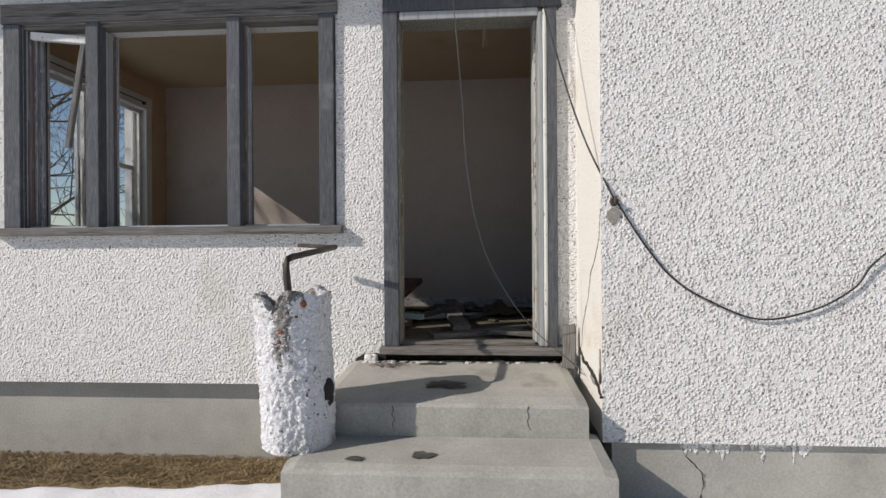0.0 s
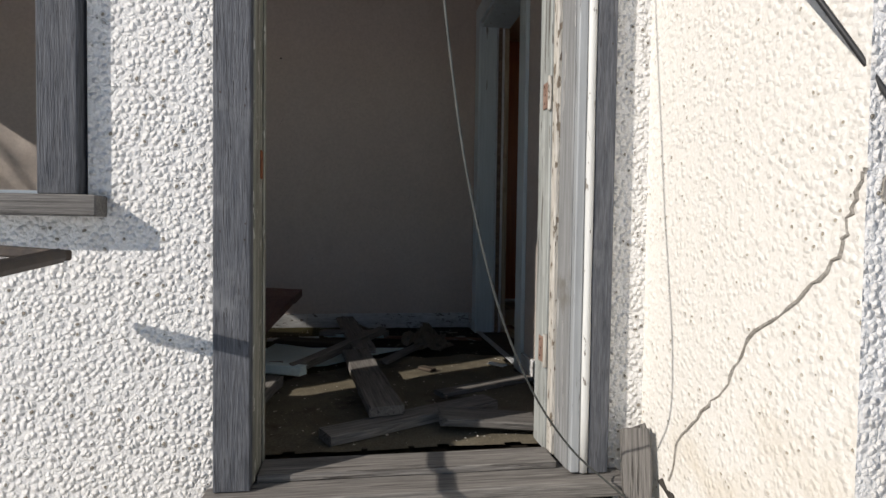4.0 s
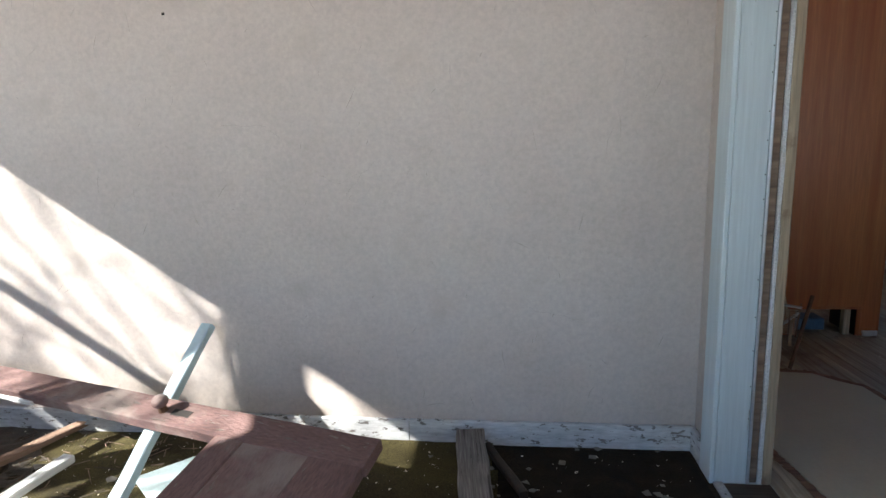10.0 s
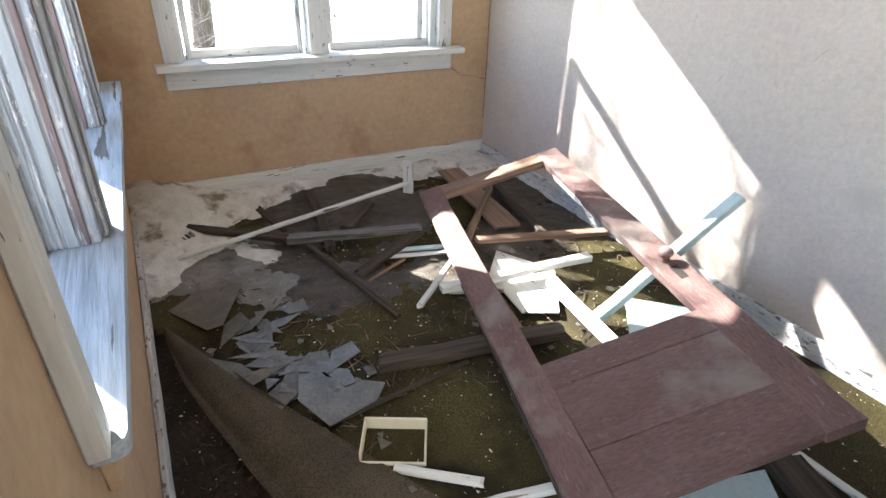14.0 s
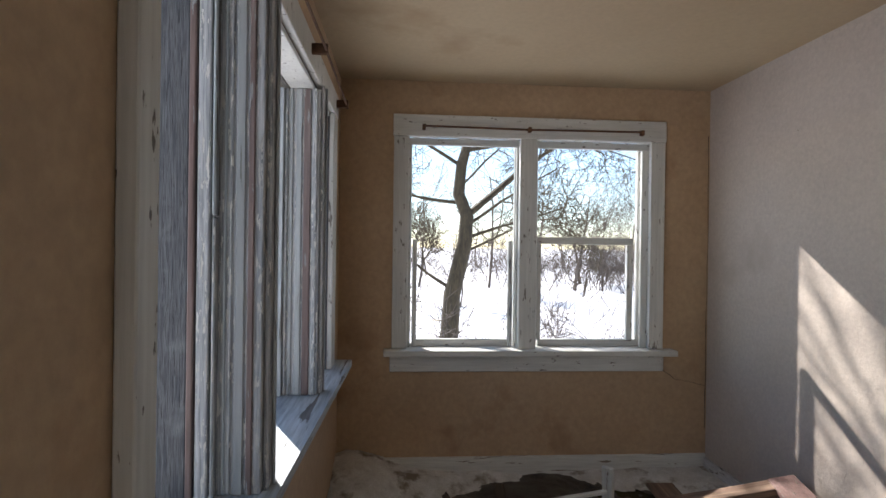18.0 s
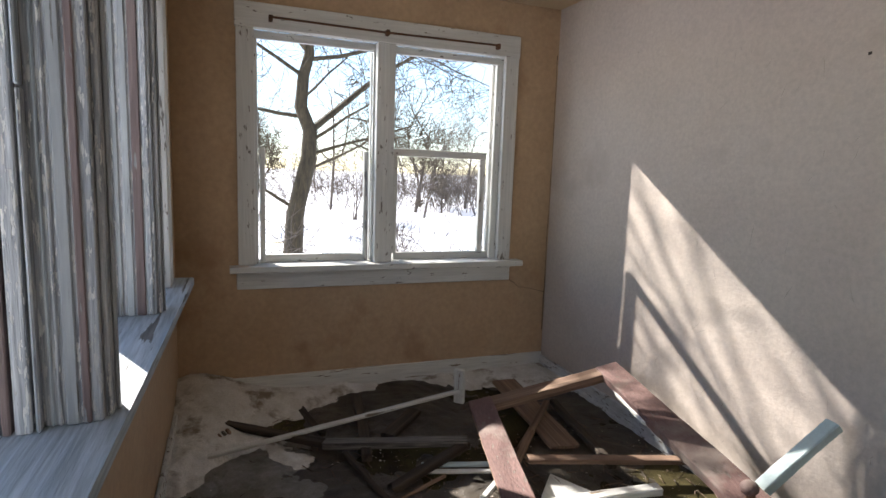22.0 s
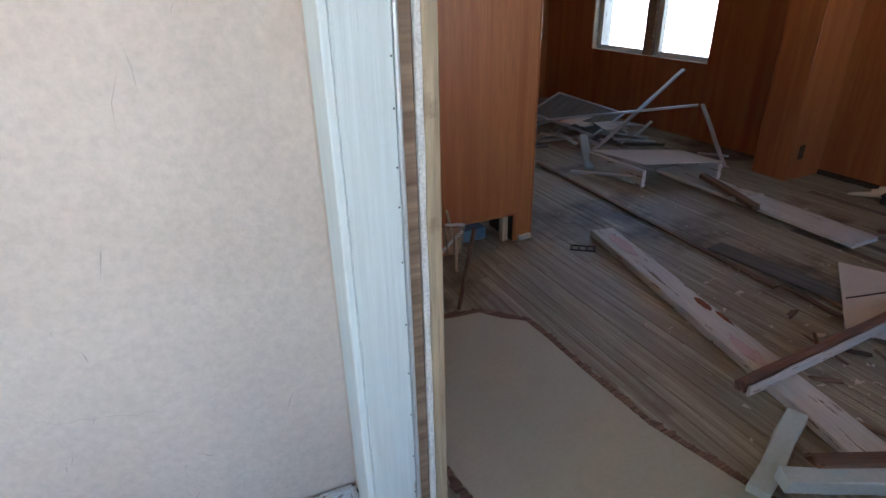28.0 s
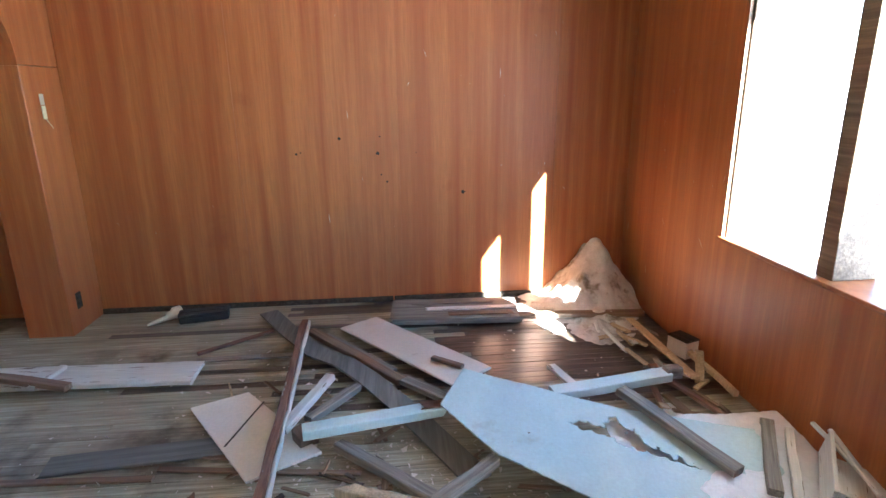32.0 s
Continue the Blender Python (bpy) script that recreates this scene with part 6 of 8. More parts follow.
slat("edge_splinter", 0.03, 0.52, 0.8105, 0.820, -0.048, -0.043, M_DARKWOOD, od, 14, "", 0.05)
slat("hinge_cut", 0.20, 0.29, 0.8105, 0.8125, -0.04, -0.005, M_HOLESHADE, od, 11)

# ---- boards, sticks and sheets on the porch floor ----
GR = "debris on the porch floor"
board("grey_board", (-0.24, 2.40, 0.060), (-0.115, 1.30, 0.075), 0.115, 0.032, M_GREYWOOD_X, "weathered grey-brown board leaning on the baseboard", group=GR)
board("grey_board", (-0.165, 1.285, 0.070), (-0.045, 0.40, 0.058), 0.125, 0.032, M_GREYWOOD_X, "weathered grey plank across the porch floor", group=GR, jag1=0.02)
board("sash_bar", (-0.44, 0.98, 0.060), (-0.01, 1.78, 0.085), 0.050, 0.04, M_GREYWOOD_X, "weathered sash bar with blue paint on one side", group=GR)
board("sash_bar", (-0.66, 1.09, 0.060), (-0.37, 0.96, 0.060), 0.055, 0.04, M_BLUEBOARD, "short sash piece painted pale blue", group=GR, jag1=0.02)
board("sash_rail", (-0.36, 1.90, 0.060), (0.02, 1.77, 0.070), 0.075, 0.030, M_GREYWOOD_X, "grey sash rail with a blue edge", group=GR)
board("blue_edge", (-0.345, 1.865, 0.055), (0.00, 1.745, 0.065), 0.014, 0.022, M_BLUEBOARD, "thin pale blue strip beside a sash rail", group=GR)
board("dark_board", (-0.61, 1.86, 0.020), (-0.21, 1.73, 0.020), 0.13, 0.03, M_DARKWOOD, "wide wet dark board on the carpet", group=GR)
board("batten", (-0.68, 1.93, 0.022), (-0.38, 1.945, 0.026), 0.028, 0.016, M_WHITEBOARD, "thin grooved pale batten on the carpet", group=GR)
board("red_stick", (-0.05, 1.98, 0.020), (0.60, 1.85, 0.020), 0.022, 0.018, M_BROWNBOARD, "thin red-brown stick on the dark floor", group=GR)
board("wide_plank", (-0.25, 0.30, 0.017), (0.36, 0.60, 0.020), 0.10, 0.034, M_GREYWOOD_X, "wide grey plank lying inside the threshold", group=GR, jag1=0.02)
board("short_plank", (0.12, 0.37, 0.052), (0.47, 0.345, 0.030), 0.13, 0.026, M_GREYWOOD_X, "short pale grey plank with broken ends", group=GR, jag0=0.03, jag1=0.04)
board("thin_plank", (0.18, 0.75, 0.016), (0.62, 0.96, 0.016), 0.07, 0.02, M_GREYWOOD_X, "thin grey plank near the doorway", group=GR)
board("post_stub", (-0.49, 0.97, 0.016), (-0.53, 0.62, 0.022), 0.055, 0.045, M_GREYWOOD_X, "short grey post stub near the threshold", group=GR, jag0=0.02)
board("splintered_stick", (-0.03, 1.25, 0.030), (0.20, 1.66, 0.026), 0.045, 0.025, M_GREYWOOD_X, "splintered grey stick beside the canvas rag", group=GR, jag0=0.05)
board("wood_chip", (0.50, 1.25, 0.024), (0.57, 1.17, 0.024), 0.03, 0.012, M_WHITEBOARD, "broken white chip of wood", "chip", group=GR, jag0=0.02, jag1=0.02)
board("wood_chip", (0.15, 1.19, 0.024), (0.21, 1.12, 0.024), 0.05, 0.014, M_DARKWOOD, "dark chip of wood", "chip", group=GR, jag0=0.02, jag1=0.02)
board("wood_block", (-0.52, 1.09, 0.0), (-0.53, 1.24, 0.012), 0.07, 0.05, M_GREYWOOD_X, "short grey block of wood", "block", group=GR)
board("post_stub", (-0.69, 1.20, 0.012), (-0.50, 1.02, 0.0), 0.075, 0.05, M_GREYWOOD_X, "grey post stub under the old door", group=GR)
board("white_strip", (-1.12, 0.80, 0.020), (-0.95, 1.01, 0.022), 0.028, 0.02, M_WHITEBOARD, "short splintered white strip", group=GR, jag1=0.02)
board("white_strip", (-0.90, 0.95, 0.020), (-0.84, 1.18, 0.035), 0.032, 0.02, M_WHITEBOARD, "splintered white strip under the old door", group=GR, jag0=0.02)
board("blue_post", (-1.41, 1.83, 0.020), (-1.31, 2.40, 0.515), 0.052, 0.035, M_BLUEBOARD, "pale blue sash stile leaning on the plaster wall", "sash")
board("white_bar", (-1.67, 1.79, 0.075), (-1.18, 1.76, 0.040), 0.055, 0.035, M_WHITEBOARD, "white painted sash bar with a broken end", group=GR, jag1=0.015)
board("white_bar", (-1.86, 1.35, 0.045), (-1.75, 2.08, 0.085), 0.050, 0.030, M_WHITEBOARD, "flaking white bar lying across the rubble", group=GR)
board("thin_bar", (-1.82, 1.22, 0.018), (-2.04, 1.53, 0.085), 0.026, 0.022, M_WHITEBOARD, "thin white stick under the old door", group=GR, jag0=0.02)
board("white_stub", (-1.88, 1.40, 0.015), (-1.78, 1.62, 0.020), 0.04, 0.03, M_WHITEBOARD, "short white stub of moulding", group=GR)
board("brown_bar", (-2.13, 1.66, 0.085), (-1.91, 2.36, 0.085), 0.055, 0.022, M_RAWWOOD, "splintered red-brown bar under the old door", group=GR, jag0=0.05, jag1=0.05)
board("blue_lath", (-2.31, 1.26, 0.030), (-2.20, 1.60, 0.040), 0.032, 0.014, M_BLUEBOARD, "thin pale blue lath on the carpet", group=GR)
board("white_lath", (-2.26, 1.25, 0.028), (-2.15, 1.58, 0.036), 0.026, 0.014, M_WHITEBOARD, "thin white lath beside a blue one", group=GR)
board("raw_board", (-3.02, 2.02, 0.075), (-2.24, 1.97, 0.030), 0.15, 0.022, M_RAWWOOD, "split red-brown board with a snowy end", group=GR, jag1=0.06)
board("dark_rail", (-2.74, 2.20, 0.035), (-2.03, 2.07, 0.035), 0.04, 0.03, M_DARKWOOD, "dark wet rail beside the baseboard", group=GR)
board("raw_stick", (-2.62, 2.08, 0.100), (-2.28, 1.73, 0.030), 0.030, 0.022, M_BROWNWOOD, "thin brown stick leaning on a board", group=GR, jag1=0.03)
board("raw_stick", (-2.42, 1.88, 0.060), (-2.18, 1.66, 0.030), 0.034, 0.02, M_RAWWOOD, "short raw splintered stick on rubble", group=GR, jag0=0.03, jag1=0.03)
board("dark_stub", (-2.85, 1.40, 0.025), (-2.61, 1.18, 0.025), 0.075, 0.03, M_DARKWOOD, "short dark stub of board", group=GR)
board("dark_stub", (-3.12, 1.14, 0.040), (-2.42, 1.04, 0.030), 0.05, 0.035, M_DARKWOOD, "dark peeling stub of moulding", group=GR, jag0=0.03)
board("long_stick", (-2.63, 0.37, 0.040), (-2.77, 1.62, 0.155), 0.028, 0.018, M_WHITEBOARD, "long thin stick propped on a white block", group=GR)
board("white_block", (-2.93, 1.69, 0.02), (-2.92, 1.68, 0.22), 0.06, 0.03, M_WHITEBOARD, "short upright white block at the wall", "block", group=GR)
board("dark_bar", (-2.97, 0.36, 0.050), (-2.58, 0.87, 0.050), 0.045, 0.03, M_DARKWOOD, "dark wet bar half sunk in snow", group=GR, jag0=0.08)
board("grey_bar", (-2.58, 0.87, 0.045), (-2.36, 1.50, 0.075), 0.06, 0.032, M_GREYWOOD_X, "grey moulded bar lying on rubble", group=GR)
board("dark_stick", (-2.49, 0.95, 0.040), (-1.80, 1.12, 0.018), 0.024, 0.02, M_DARKWOOD, "thin dark stick on the carpet", group=GR)
board("dark_beam", (-1.56, 0.91, 0.014), (-1.40, 1.68, 0.030), 0.075, 0.04, M_DARKWOOD, "rotten dark beam under the old door", group=GR, jag0=0.03, jag1=0.08)
board("dark_strip", (-1.37, 0.68, 0.016), (-1.44, 1.24, 0.016), 0.018, 0.012, M_DARKWOOD, "thin dark strip along broken glass", group=GR)
board("floor_stick", (-1.09, 0.42, 0.0), (-0.86, 0.40, 0.0), 0.032, 0.02, M_GREYWOOD_X, "short grey stick in the dark corner", group=GR)
board("broken_stump", (-0.90, 0.485, 0.0), (-0.77, 0.53, 0.012), 0.05, 0.04, M_PALEWOOD, "freshly broken pale piece of wood", group=GR, jag0=0.06)
board("brown_stick", (-2.08, 1.62, 0.02), (-1.45, 1.50, 0.02), 0.05, 0.02, M_BROWNWOOD, "brown lath under the white bars", group=GR, jag0=0.05)
board("dark_stub", (-2.153, 1.072, 0.020), (-2.36, 1.50, 0.060), 0.045, 0.035, M_DARKWOOD, "dark wet stub propped under the laths", group=GR, jag0=0.04)
board("raw_stick", (-2.10, 1.10, 0.018), (-2.21, 1.34, 0.024), 0.018, 0.014, M_RAWWOOD, "thin split stick beside a dark stub", group=GR, jag0=0.02, jag1=0.03)
board("dark_stub", (-3.00, 0.81, 0.055), (-2.69, 0.885, 0.040), 0.030, 0.025, M_DARKWOOD, "short dark twig of moulding in the snow", group=GR, jag0=0.04, jag1=0.03)
board("iron_pipe", (-0.17, 2.38, 0.02), (-0.03, 2.06, 0.02), 0.03, 0.026, M_DARKIRON, "dark iron strip on the floor", group=GR)


def plate(name, pts, z, th, material, label, category, tilt=(0, 0)):
    """A flat sheet with a given outline, tilted a little."""
    cx, cy = sum(p[0] for p in pts) / len(pts), sum(p[1] for p in pts) / len(pts)
    area = sum(a[0] * b[1] - b[0] * a[1] for a, b in zip(pts, pts[1:] + pts[:1]))
    out = [(x - cx, y - cy) for x, y in (pts if area > 0 else pts[::-1])]
    bm = bmesh.new()
    sheet(bm, out, 0, th)
    ob = part(name, bm, material)
    ob.matrix_world = pose(cx, cy, z, tilt[0], tilt[1], 0)
    return tagged(ob, label, category)


plate("blue_sheet", [(-0.70, 1.44), (-0.61, 1.78), (-0.40, 1.64), (0.12, 1.56), (-0.10, 1.42), (-0.30, 1.26), (-0.42, 1.245), (-0.50, 1.27), (-0.56, 1.33)], 0.030, 0.006, M_BLUEBOARD,
      "pale blue hardboard sheet with a rounded corner", "sheet", (1, -1))
plate("white_sheet", [(-2.08, 1.78), (-1.80, 1.93), (-1.52, 1.73), (-1.59, 1.59), (-1.9, 1.62)], 0.030, 0.006, M_WHITEBOARD, "broken white sheet on the carpet", "sheet")
plate("blue_sheet", [(-1.49, 2.07), (-1.30, 2.27), (-1.15, 2.17), (-1.18, 1.81)], 0.026, 0.006, M_BLUEBOARD, "small pale blue sheet on the carpet", "sheet")

# ---- broken glass ----
rng = random.Random(77)


def shard(cx, cy, r, label="dusty shard of broken window glass", pts=None):
    n = rng.choice((3, 4, 4, 5))
    a0 = rng.uniform(0, 6.28)
    out = pts or [(cx + r * rng.uniform(0.5, 1.25) * math.cos(a0 + 6.28 * k / n), cy + r * rng.uniform(0.45, 1.1) * math.sin(a0 + 6.28 * k / n)) for k in range(n)]
    ob = plate("glass_shard", out, 0.022 + rng.uniform(0, 0.012), 0.0025, M_GLASS, label, "glass shard", (rng.uniform(-7, 7), rng.uniform(-7, 7)))
    ob["group"] = "broken glass"


shard(0, 0, 0, "large dusty pane fragment on the carpet", [(-2.43, 0.39), (-2.33, 0.60), (-2.02, 0.47), (-2.02, 0.41), (-2.27, 0.285)])
shard(0, 0, 0, "large dusty pane fragment on the carpet", [(-1.62, 0.66), (-1.47, 0.92), (-1.40, 0.86), (-1.35, 0.68), (-1.5, 0.62)])


def sliver(cx, cy, length, width, a):
    """A long pointed piece with one broken end."""
    u, v = Vector((math.cos(a), math.sin(a))), Vector((-math.sin(a), math.cos(a)))
    c = Vector((cx, cy))
    ends = [c - u * length * 0.5, c + u * length * rng.uniform(0.2, 0.4) - v * width, c + u * length * 0.5 + v * width * rng.uniform(-0.3, 0.5), c + u * length * 0.1 + v * width * rng.uniform(0.6, 1.1)]
    shard(0, 0, 0, "long pointed shard of dusty window glass", [tuple(p) for p in ends])


for k in range(17):
    sliver(-1.86 + rng.gauss(0, 0.10), 0.56 + rng.gauss(0, 0.09), rng.uniform(0.12, 0.23), rng.uniform(0.025, 0.06), rng.uniform(0, 6.28))
for k in range(11):
    sliver(-1.62 + rng.gauss(0, 0.07), 0.70 + rng.gauss(0, 0.08), rng.uniform(0.14, 0.26), rng.uniform(0.03, 0.065), rng.uniform(0, 6.28))
for k in range(16):
    shard(-1.76 + rng.gauss(0, 0.18), 0.66 + rng.gauss(0, 0.14), rng.uniform(0.012, 0.04))
for k in range(26):
    shard(rng.uniform(-2.2, -0.9), rng.uniform(0.7, 2.2), rng.uniform(0.012, 0.035))
for k in range(30):
    shard(rng.uniform(-0.55, 0.62), rng.uniform(1.7, 2.40), rng.uniform(0.008, 0.026))
for k in range(7):
    shard(rng.gauss(0.52, 0.07), rng.gauss(1.95, 0.12), rng.uniform(0.015, 0.04))
# crumbs
bm = bmesh.new()
for k in range(2600):
    x, y = rng.uniform(-2.6, 0.6), rng.uniform(0.24, 2.42)
    s = 0.002 + 0.007 * rng.random() ** 3
    c = Vector((x, y, 0.018 if inside(x, y, CARPET) else 0.024 if inside(x, y, MAT) else 0.003))
    v = [bm.verts.new(c + Vector((rng.uniform(-1, 1), rng.uniform(-1, 1), rng.uniform(0, 0.6))) * s) for _ in range(4)]
    for t in ((0, 1, 2), (0, 2, 3), (0, 3, 1), (1, 3, 2)):
        bm.faces.new([v[i] for i in t])
tagged(part("crumbs", bm, M_HARDBOARD), "scattered crumbs of plaster and glass", "crumbs", kind="stuff")
for count, area, mat, label, lo, hi in ((700, (-3.0, -1.3, 0.5, 2.4), M_BROWNWOOD, "scattered brown splinters and straw on the carpet", 0.008, 0.055),
                                       (420, (-3.0, -1.2, 0.5, 2.4), M_DARKWOOD, "scattered dark splinters on the carpet", 0.01, 0.06),
                                       (420, (-2.0, -0.5, 0.23, 0.75), M_CARPETBACK, "brown litter on the bare floor by the wall", 0.006, 0.028)):
    bm = bmesh.new()
    for k in range(count):
        x, y = rng.uniform(area[0], area[1]), rng.uniform(area[2], area[3])
        a, l, w = rng.uniform(0, 6.28), lo + (hi - lo) * rng.random() ** 2.5, rng.uniform(0.0012, 0.004)
        d, side = Vector((math.cos(a), math.sin(a), rng.uniform(-0.1, 0.25))) * l, Vector((-math.sin(a), math.cos(a), 0)) * w
        c = Vector((x, y, 0.021 if inside(x, y, CARPET) else 0.004))
        v = [bm.verts.new(q) for q in (c - d - side, c - d + side, c + d + side * 0.4, c + d - side * 0.4, c - d + Vector((0, 0, w)), c + d + Vector((0, 0, w)))]
        for t in ((0, 1, 2, 3), (1, 4, 5, 2), (4, 0, 3, 5)):
            bm.faces.new([v[i] for i in t])
    tagged(part("splinters", bm, mat), label, "splinters", kind="stuff")

# ---- cream plastic frame ----
pf = root("plastic_fixture", (-1.20, 0.835, 0.02), "empty cream plastic fixture frame on the carpet", "frame")
pf.rotation_euler = (0, 0, radians(62))
for n_, lo, hi in (("side", (-0.10, -0.075, 0), (0.10, -0.068, 0.018)), ("side", (-0.10, 0.068, 0), (0.10, 0.075, 0.050)), ("end", (-0.10, -0.0675, 0), (-0.093, 0.0675, 0.046)), ("end", (0.093, -0.0675, 0), (0.10, 0.0675, 0.046))):
    box(n_, lo, hi, M_PLASTIC, pf, 0.004)

# ---- scrap of plaited straw in the snow ----
ps = root("straw_braid", (-2.76, 0.395, 0.045), "curled scrap of plaited straw lying in the snow", "straw")
ps.rotation_euler = (0, radians(-8), radians(128))
for k in range(7):
    bm = bmesh.new()
    u = -0.075 + 0.025 * k
    tube(bm, [Vector((u - 0.012, -0.032, 0.004)), Vector((u, -0.012, 0.022)), Vector((u + 0.008, 0.014, 0.020)), Vector((u + 0.020, 0.032, 0.003))], [0.006, 0.010, 0.010, 0.006], 6)
    for f in bm.faces:
        f.smooth = True
    part("strand", bm, M_CARPETBACK if k % 2 else M_BROWNWOOD, ps)
# ---- crumpled cloth, folds that lean over one another ----
bm = bmesh.new()
NU, NV = 96, 40
grid = {}
for i in range(NU + 1):
    for j in range(NV + 1):
        u, v = i / NU, j / NV - 0.5
        a = 2 * math.pi * (3.6 * u + 0.55 * v + 0.35 * noise.noise(Vector((u * 2.5, v * 2.5, 3.1))))
        body = max(0.0, math.sin(math.pi * min(1.0, u * 1.12))) ** 0.6 * (1 - 1.1 * abs(v + 0.10 * math.sin(5 * u)) ** 1.5)
        amp = max(0.05, body) * (1.0 if u < 0.55 else 0.42)
        x = 0.31 * u + 0.036 * amp * math.sin(a) + 0.014 * noise.noise(Vector((u * 9, v * 7, 6)))
        y = 0.40 * v * (0.70 + 0.30 * math.sin(math.pi * u + 0.5)) + 0.035 * noise.noise(Vector((u * 6, v * 5, 9)))
        z = 0.016 + amp * (0.030 + 0.034 * (1 - math.cos(a))) + 0.030 * amp * math.exp(-((u - 0.3) / 0.12) ** 2 - ((v - 0.1) / 0.2) ** 2) + 0.010 * noise.noise(Vector((u * 16, v * 14, 4.1)))
        grid[i, j] = bm.verts.new((x, y, max(0.010, z)))
for i in range(NU):
    for j in range(NV):
        f = bm.faces.new((grid[i, j], grid[i + 1, j], grid[i + 1, j + 1], grid[i, j + 1]))
        f.smooth = True
cl = tagged(part("cloth", bm, M_CLOTH), "crumpled dirty canvas rag on the porch floor", "cloth")
cl.scale = (0.84, 0.84, 1.25)
cl.location = (0.15, 1.81, 0.003)
cl.rotation_euler = (0, 0, radians(-38))
# ---- room: veneer panels ----
rng = random.Random(5)
far_wall = bpy.data.objects["wall_far"]
edges_y = [MAIN_FRONT_IN + 0.004, 0.60, 1.72, 2.82, ARCH_Y - 0.004]
for y0, y1 in zip(edges_y, edges_y[1:]):
    box("panel", (FAR_X - 0.0075, y0 + 0.0012, 0.02), (FAR_X - 0.0005, y1 - 0.0012, ROOM_TOP - 0.004), M_PANEL, far_wall, 0.0012)
for y0, y1 in ((ARCH_Y2 + 0.004, 5.127), (6.792, DINE_Y - 0.01)):
    box("panel", (FAR_X - 0.0075, y0, 0.02), (FAR_X - 0.0005, y1, ROOM_TOP - 0.004), M_PANEL, far_wall, 0.0012)
box("panel", (FAR_X - 0.0075, 5.130, 0.02), (FAR_X - 0.0005, 6.79, 0.688), M_PANEL, far_wall, 0.0012)
M_BLUEDUCT = surface("blue_painted_metal", (0.055, 0.115, 0.17), (0.085, 0.16, 0.22), 9, fine=70, fine_var=0.15, bump=0.3, rough=0.5, stain=(0.06, 0.07, 0.08), stain_at=0.6, stain_scale=9)
stub = bpy.data.objects["wall_arch_left"]
bm = bmesh.new()
put_box(bm, (0.85, ARCH_Y - 0.007, 0.0), (1.698, ARCH_Y - 0.0005, ROOM_TOP - 0.004), 0, 0)
put_box(bm, (1.698, ARCH_Y - 0.007, 0.172), (2.178, ARCH_Y - 0.0005, ROOM_TOP - 0.004), 0, 0)
put_box(bm, (2.058, ARCH_Y - 0.007, 0.0), (2.178, ARCH_Y - 0.0005, 0.172), 0, 0)
part("panel", bm, M_PANEL, stub)
box("corner_bead", (2.172, ARCH_Y - 0.010, 0.0), (2.184, ARCH_Y + 0.01, ROOM_TOP - 0.004), M_PANEL, stub, 0.003)
box("duct", (1.71, ARCH_Y + 0.10, 0.0), (1.93, ARCH_Y + 0.24, 0.075), M_BLUEDUCT, stub, 0.004, "blue painted sheet-metal duct in the hole")
box("hole_edge", (1.99, ARCH_Y + 0.01, 0.0), (2.03, ARCH_Y + 0.05, 0.166), M_PALEWOOD, stub, 0.003)
for n_, lo, hi in (("hole_trim", (1.69, ARCH_Y - 0.013, 0.168), (2.075, ARCH_Y - 0.0075, 0.184)), ("hole_trim", (2.054, ARCH_Y - 0.013, 0.0), (2.075, ARCH_Y - 0.0075, 0.1675))):
    box(n_, lo, hi, M_PANEL, stub, 0.002)
# small holes, scratches and fittings on the panels
for y, z, r in ((2.13, 1.206, 0.011), (1.85, 1.215, 0.006), (1.87, 1.10, 0.013), (1.85, 0.95, 0.006), (1.27, 0.811, 0.013), (1.81, 0.90, 0.008), (2.43, 1.106, 0.009), (2.40, 1.115, 0.006), (1.6, 1.1, 0.004), (1.255, 0.813, 0.005)):
    bm = bmesh.new()
    bmesh.ops.create_cone(bm, cap_ends=True, segments=9, radius1=r, radius2=r * 0.7, depth=0.003)
    for v in bm.verts:
        v.co.x *= random.uniform(0.7, 1.2)
    o = part("nail_hole", bm, M_HOLESHADE, far_wall)
    o.matrix_world = pose(FAR_X - 0.0085, y, z, 0, 90, 0)
bm = bmesh.new()
rng = random.Random(73)
for k in range(46):
    far = k % 2
    a, l, w = rng.gauss(1.57, 0.4), 0.006 + 0.05 * rng.random() ** 3, rng.uniform(0.0006, 0.0022)
    u, z = (rng.uniform(0.3, 3.7) if far else rng.uniform(3.65, 4.8)), rng.uniform(0.3, 2.0)
    p = Vector((FAR_X - 0.0085, u, z)) if far else Vector((u, MAIN_FRONT_IN + 0.0012, z))
    along = Vector((0, math.cos(a), math.sin(a))) if far else Vector((math.cos(a), 0, math.sin(a)))
    over = Vector((0, -math.sin(a), math.cos(a))) if far else Vector((-math.sin(a), 0, math.cos(a)))
    bm.faces.new([bm.verts.new(q) for q in (p - along * l, p + over * w, p + along * l, p - over * w)])
tagged(part("panel_scratches", bm, M_HARDBOARD), "short pale scratches on the veneer panels", "scratches", kind="stuff")
sw = root("light_switch", (4.62, ARCH_Y - 0.001, 1.42), "broken white switch plate with a dangling wire", "switch")
box("plate", (-0.02, -0.006, -0.04), (0.02, 0.0, 0.04), M_PLASTIC, sw, 0.003)
box("patch", (-0.022, -0.003, 0.045), (0.022, 0.0, 0.11), M_HARDBOARD, sw, 0.001)
bm = bmesh.new()
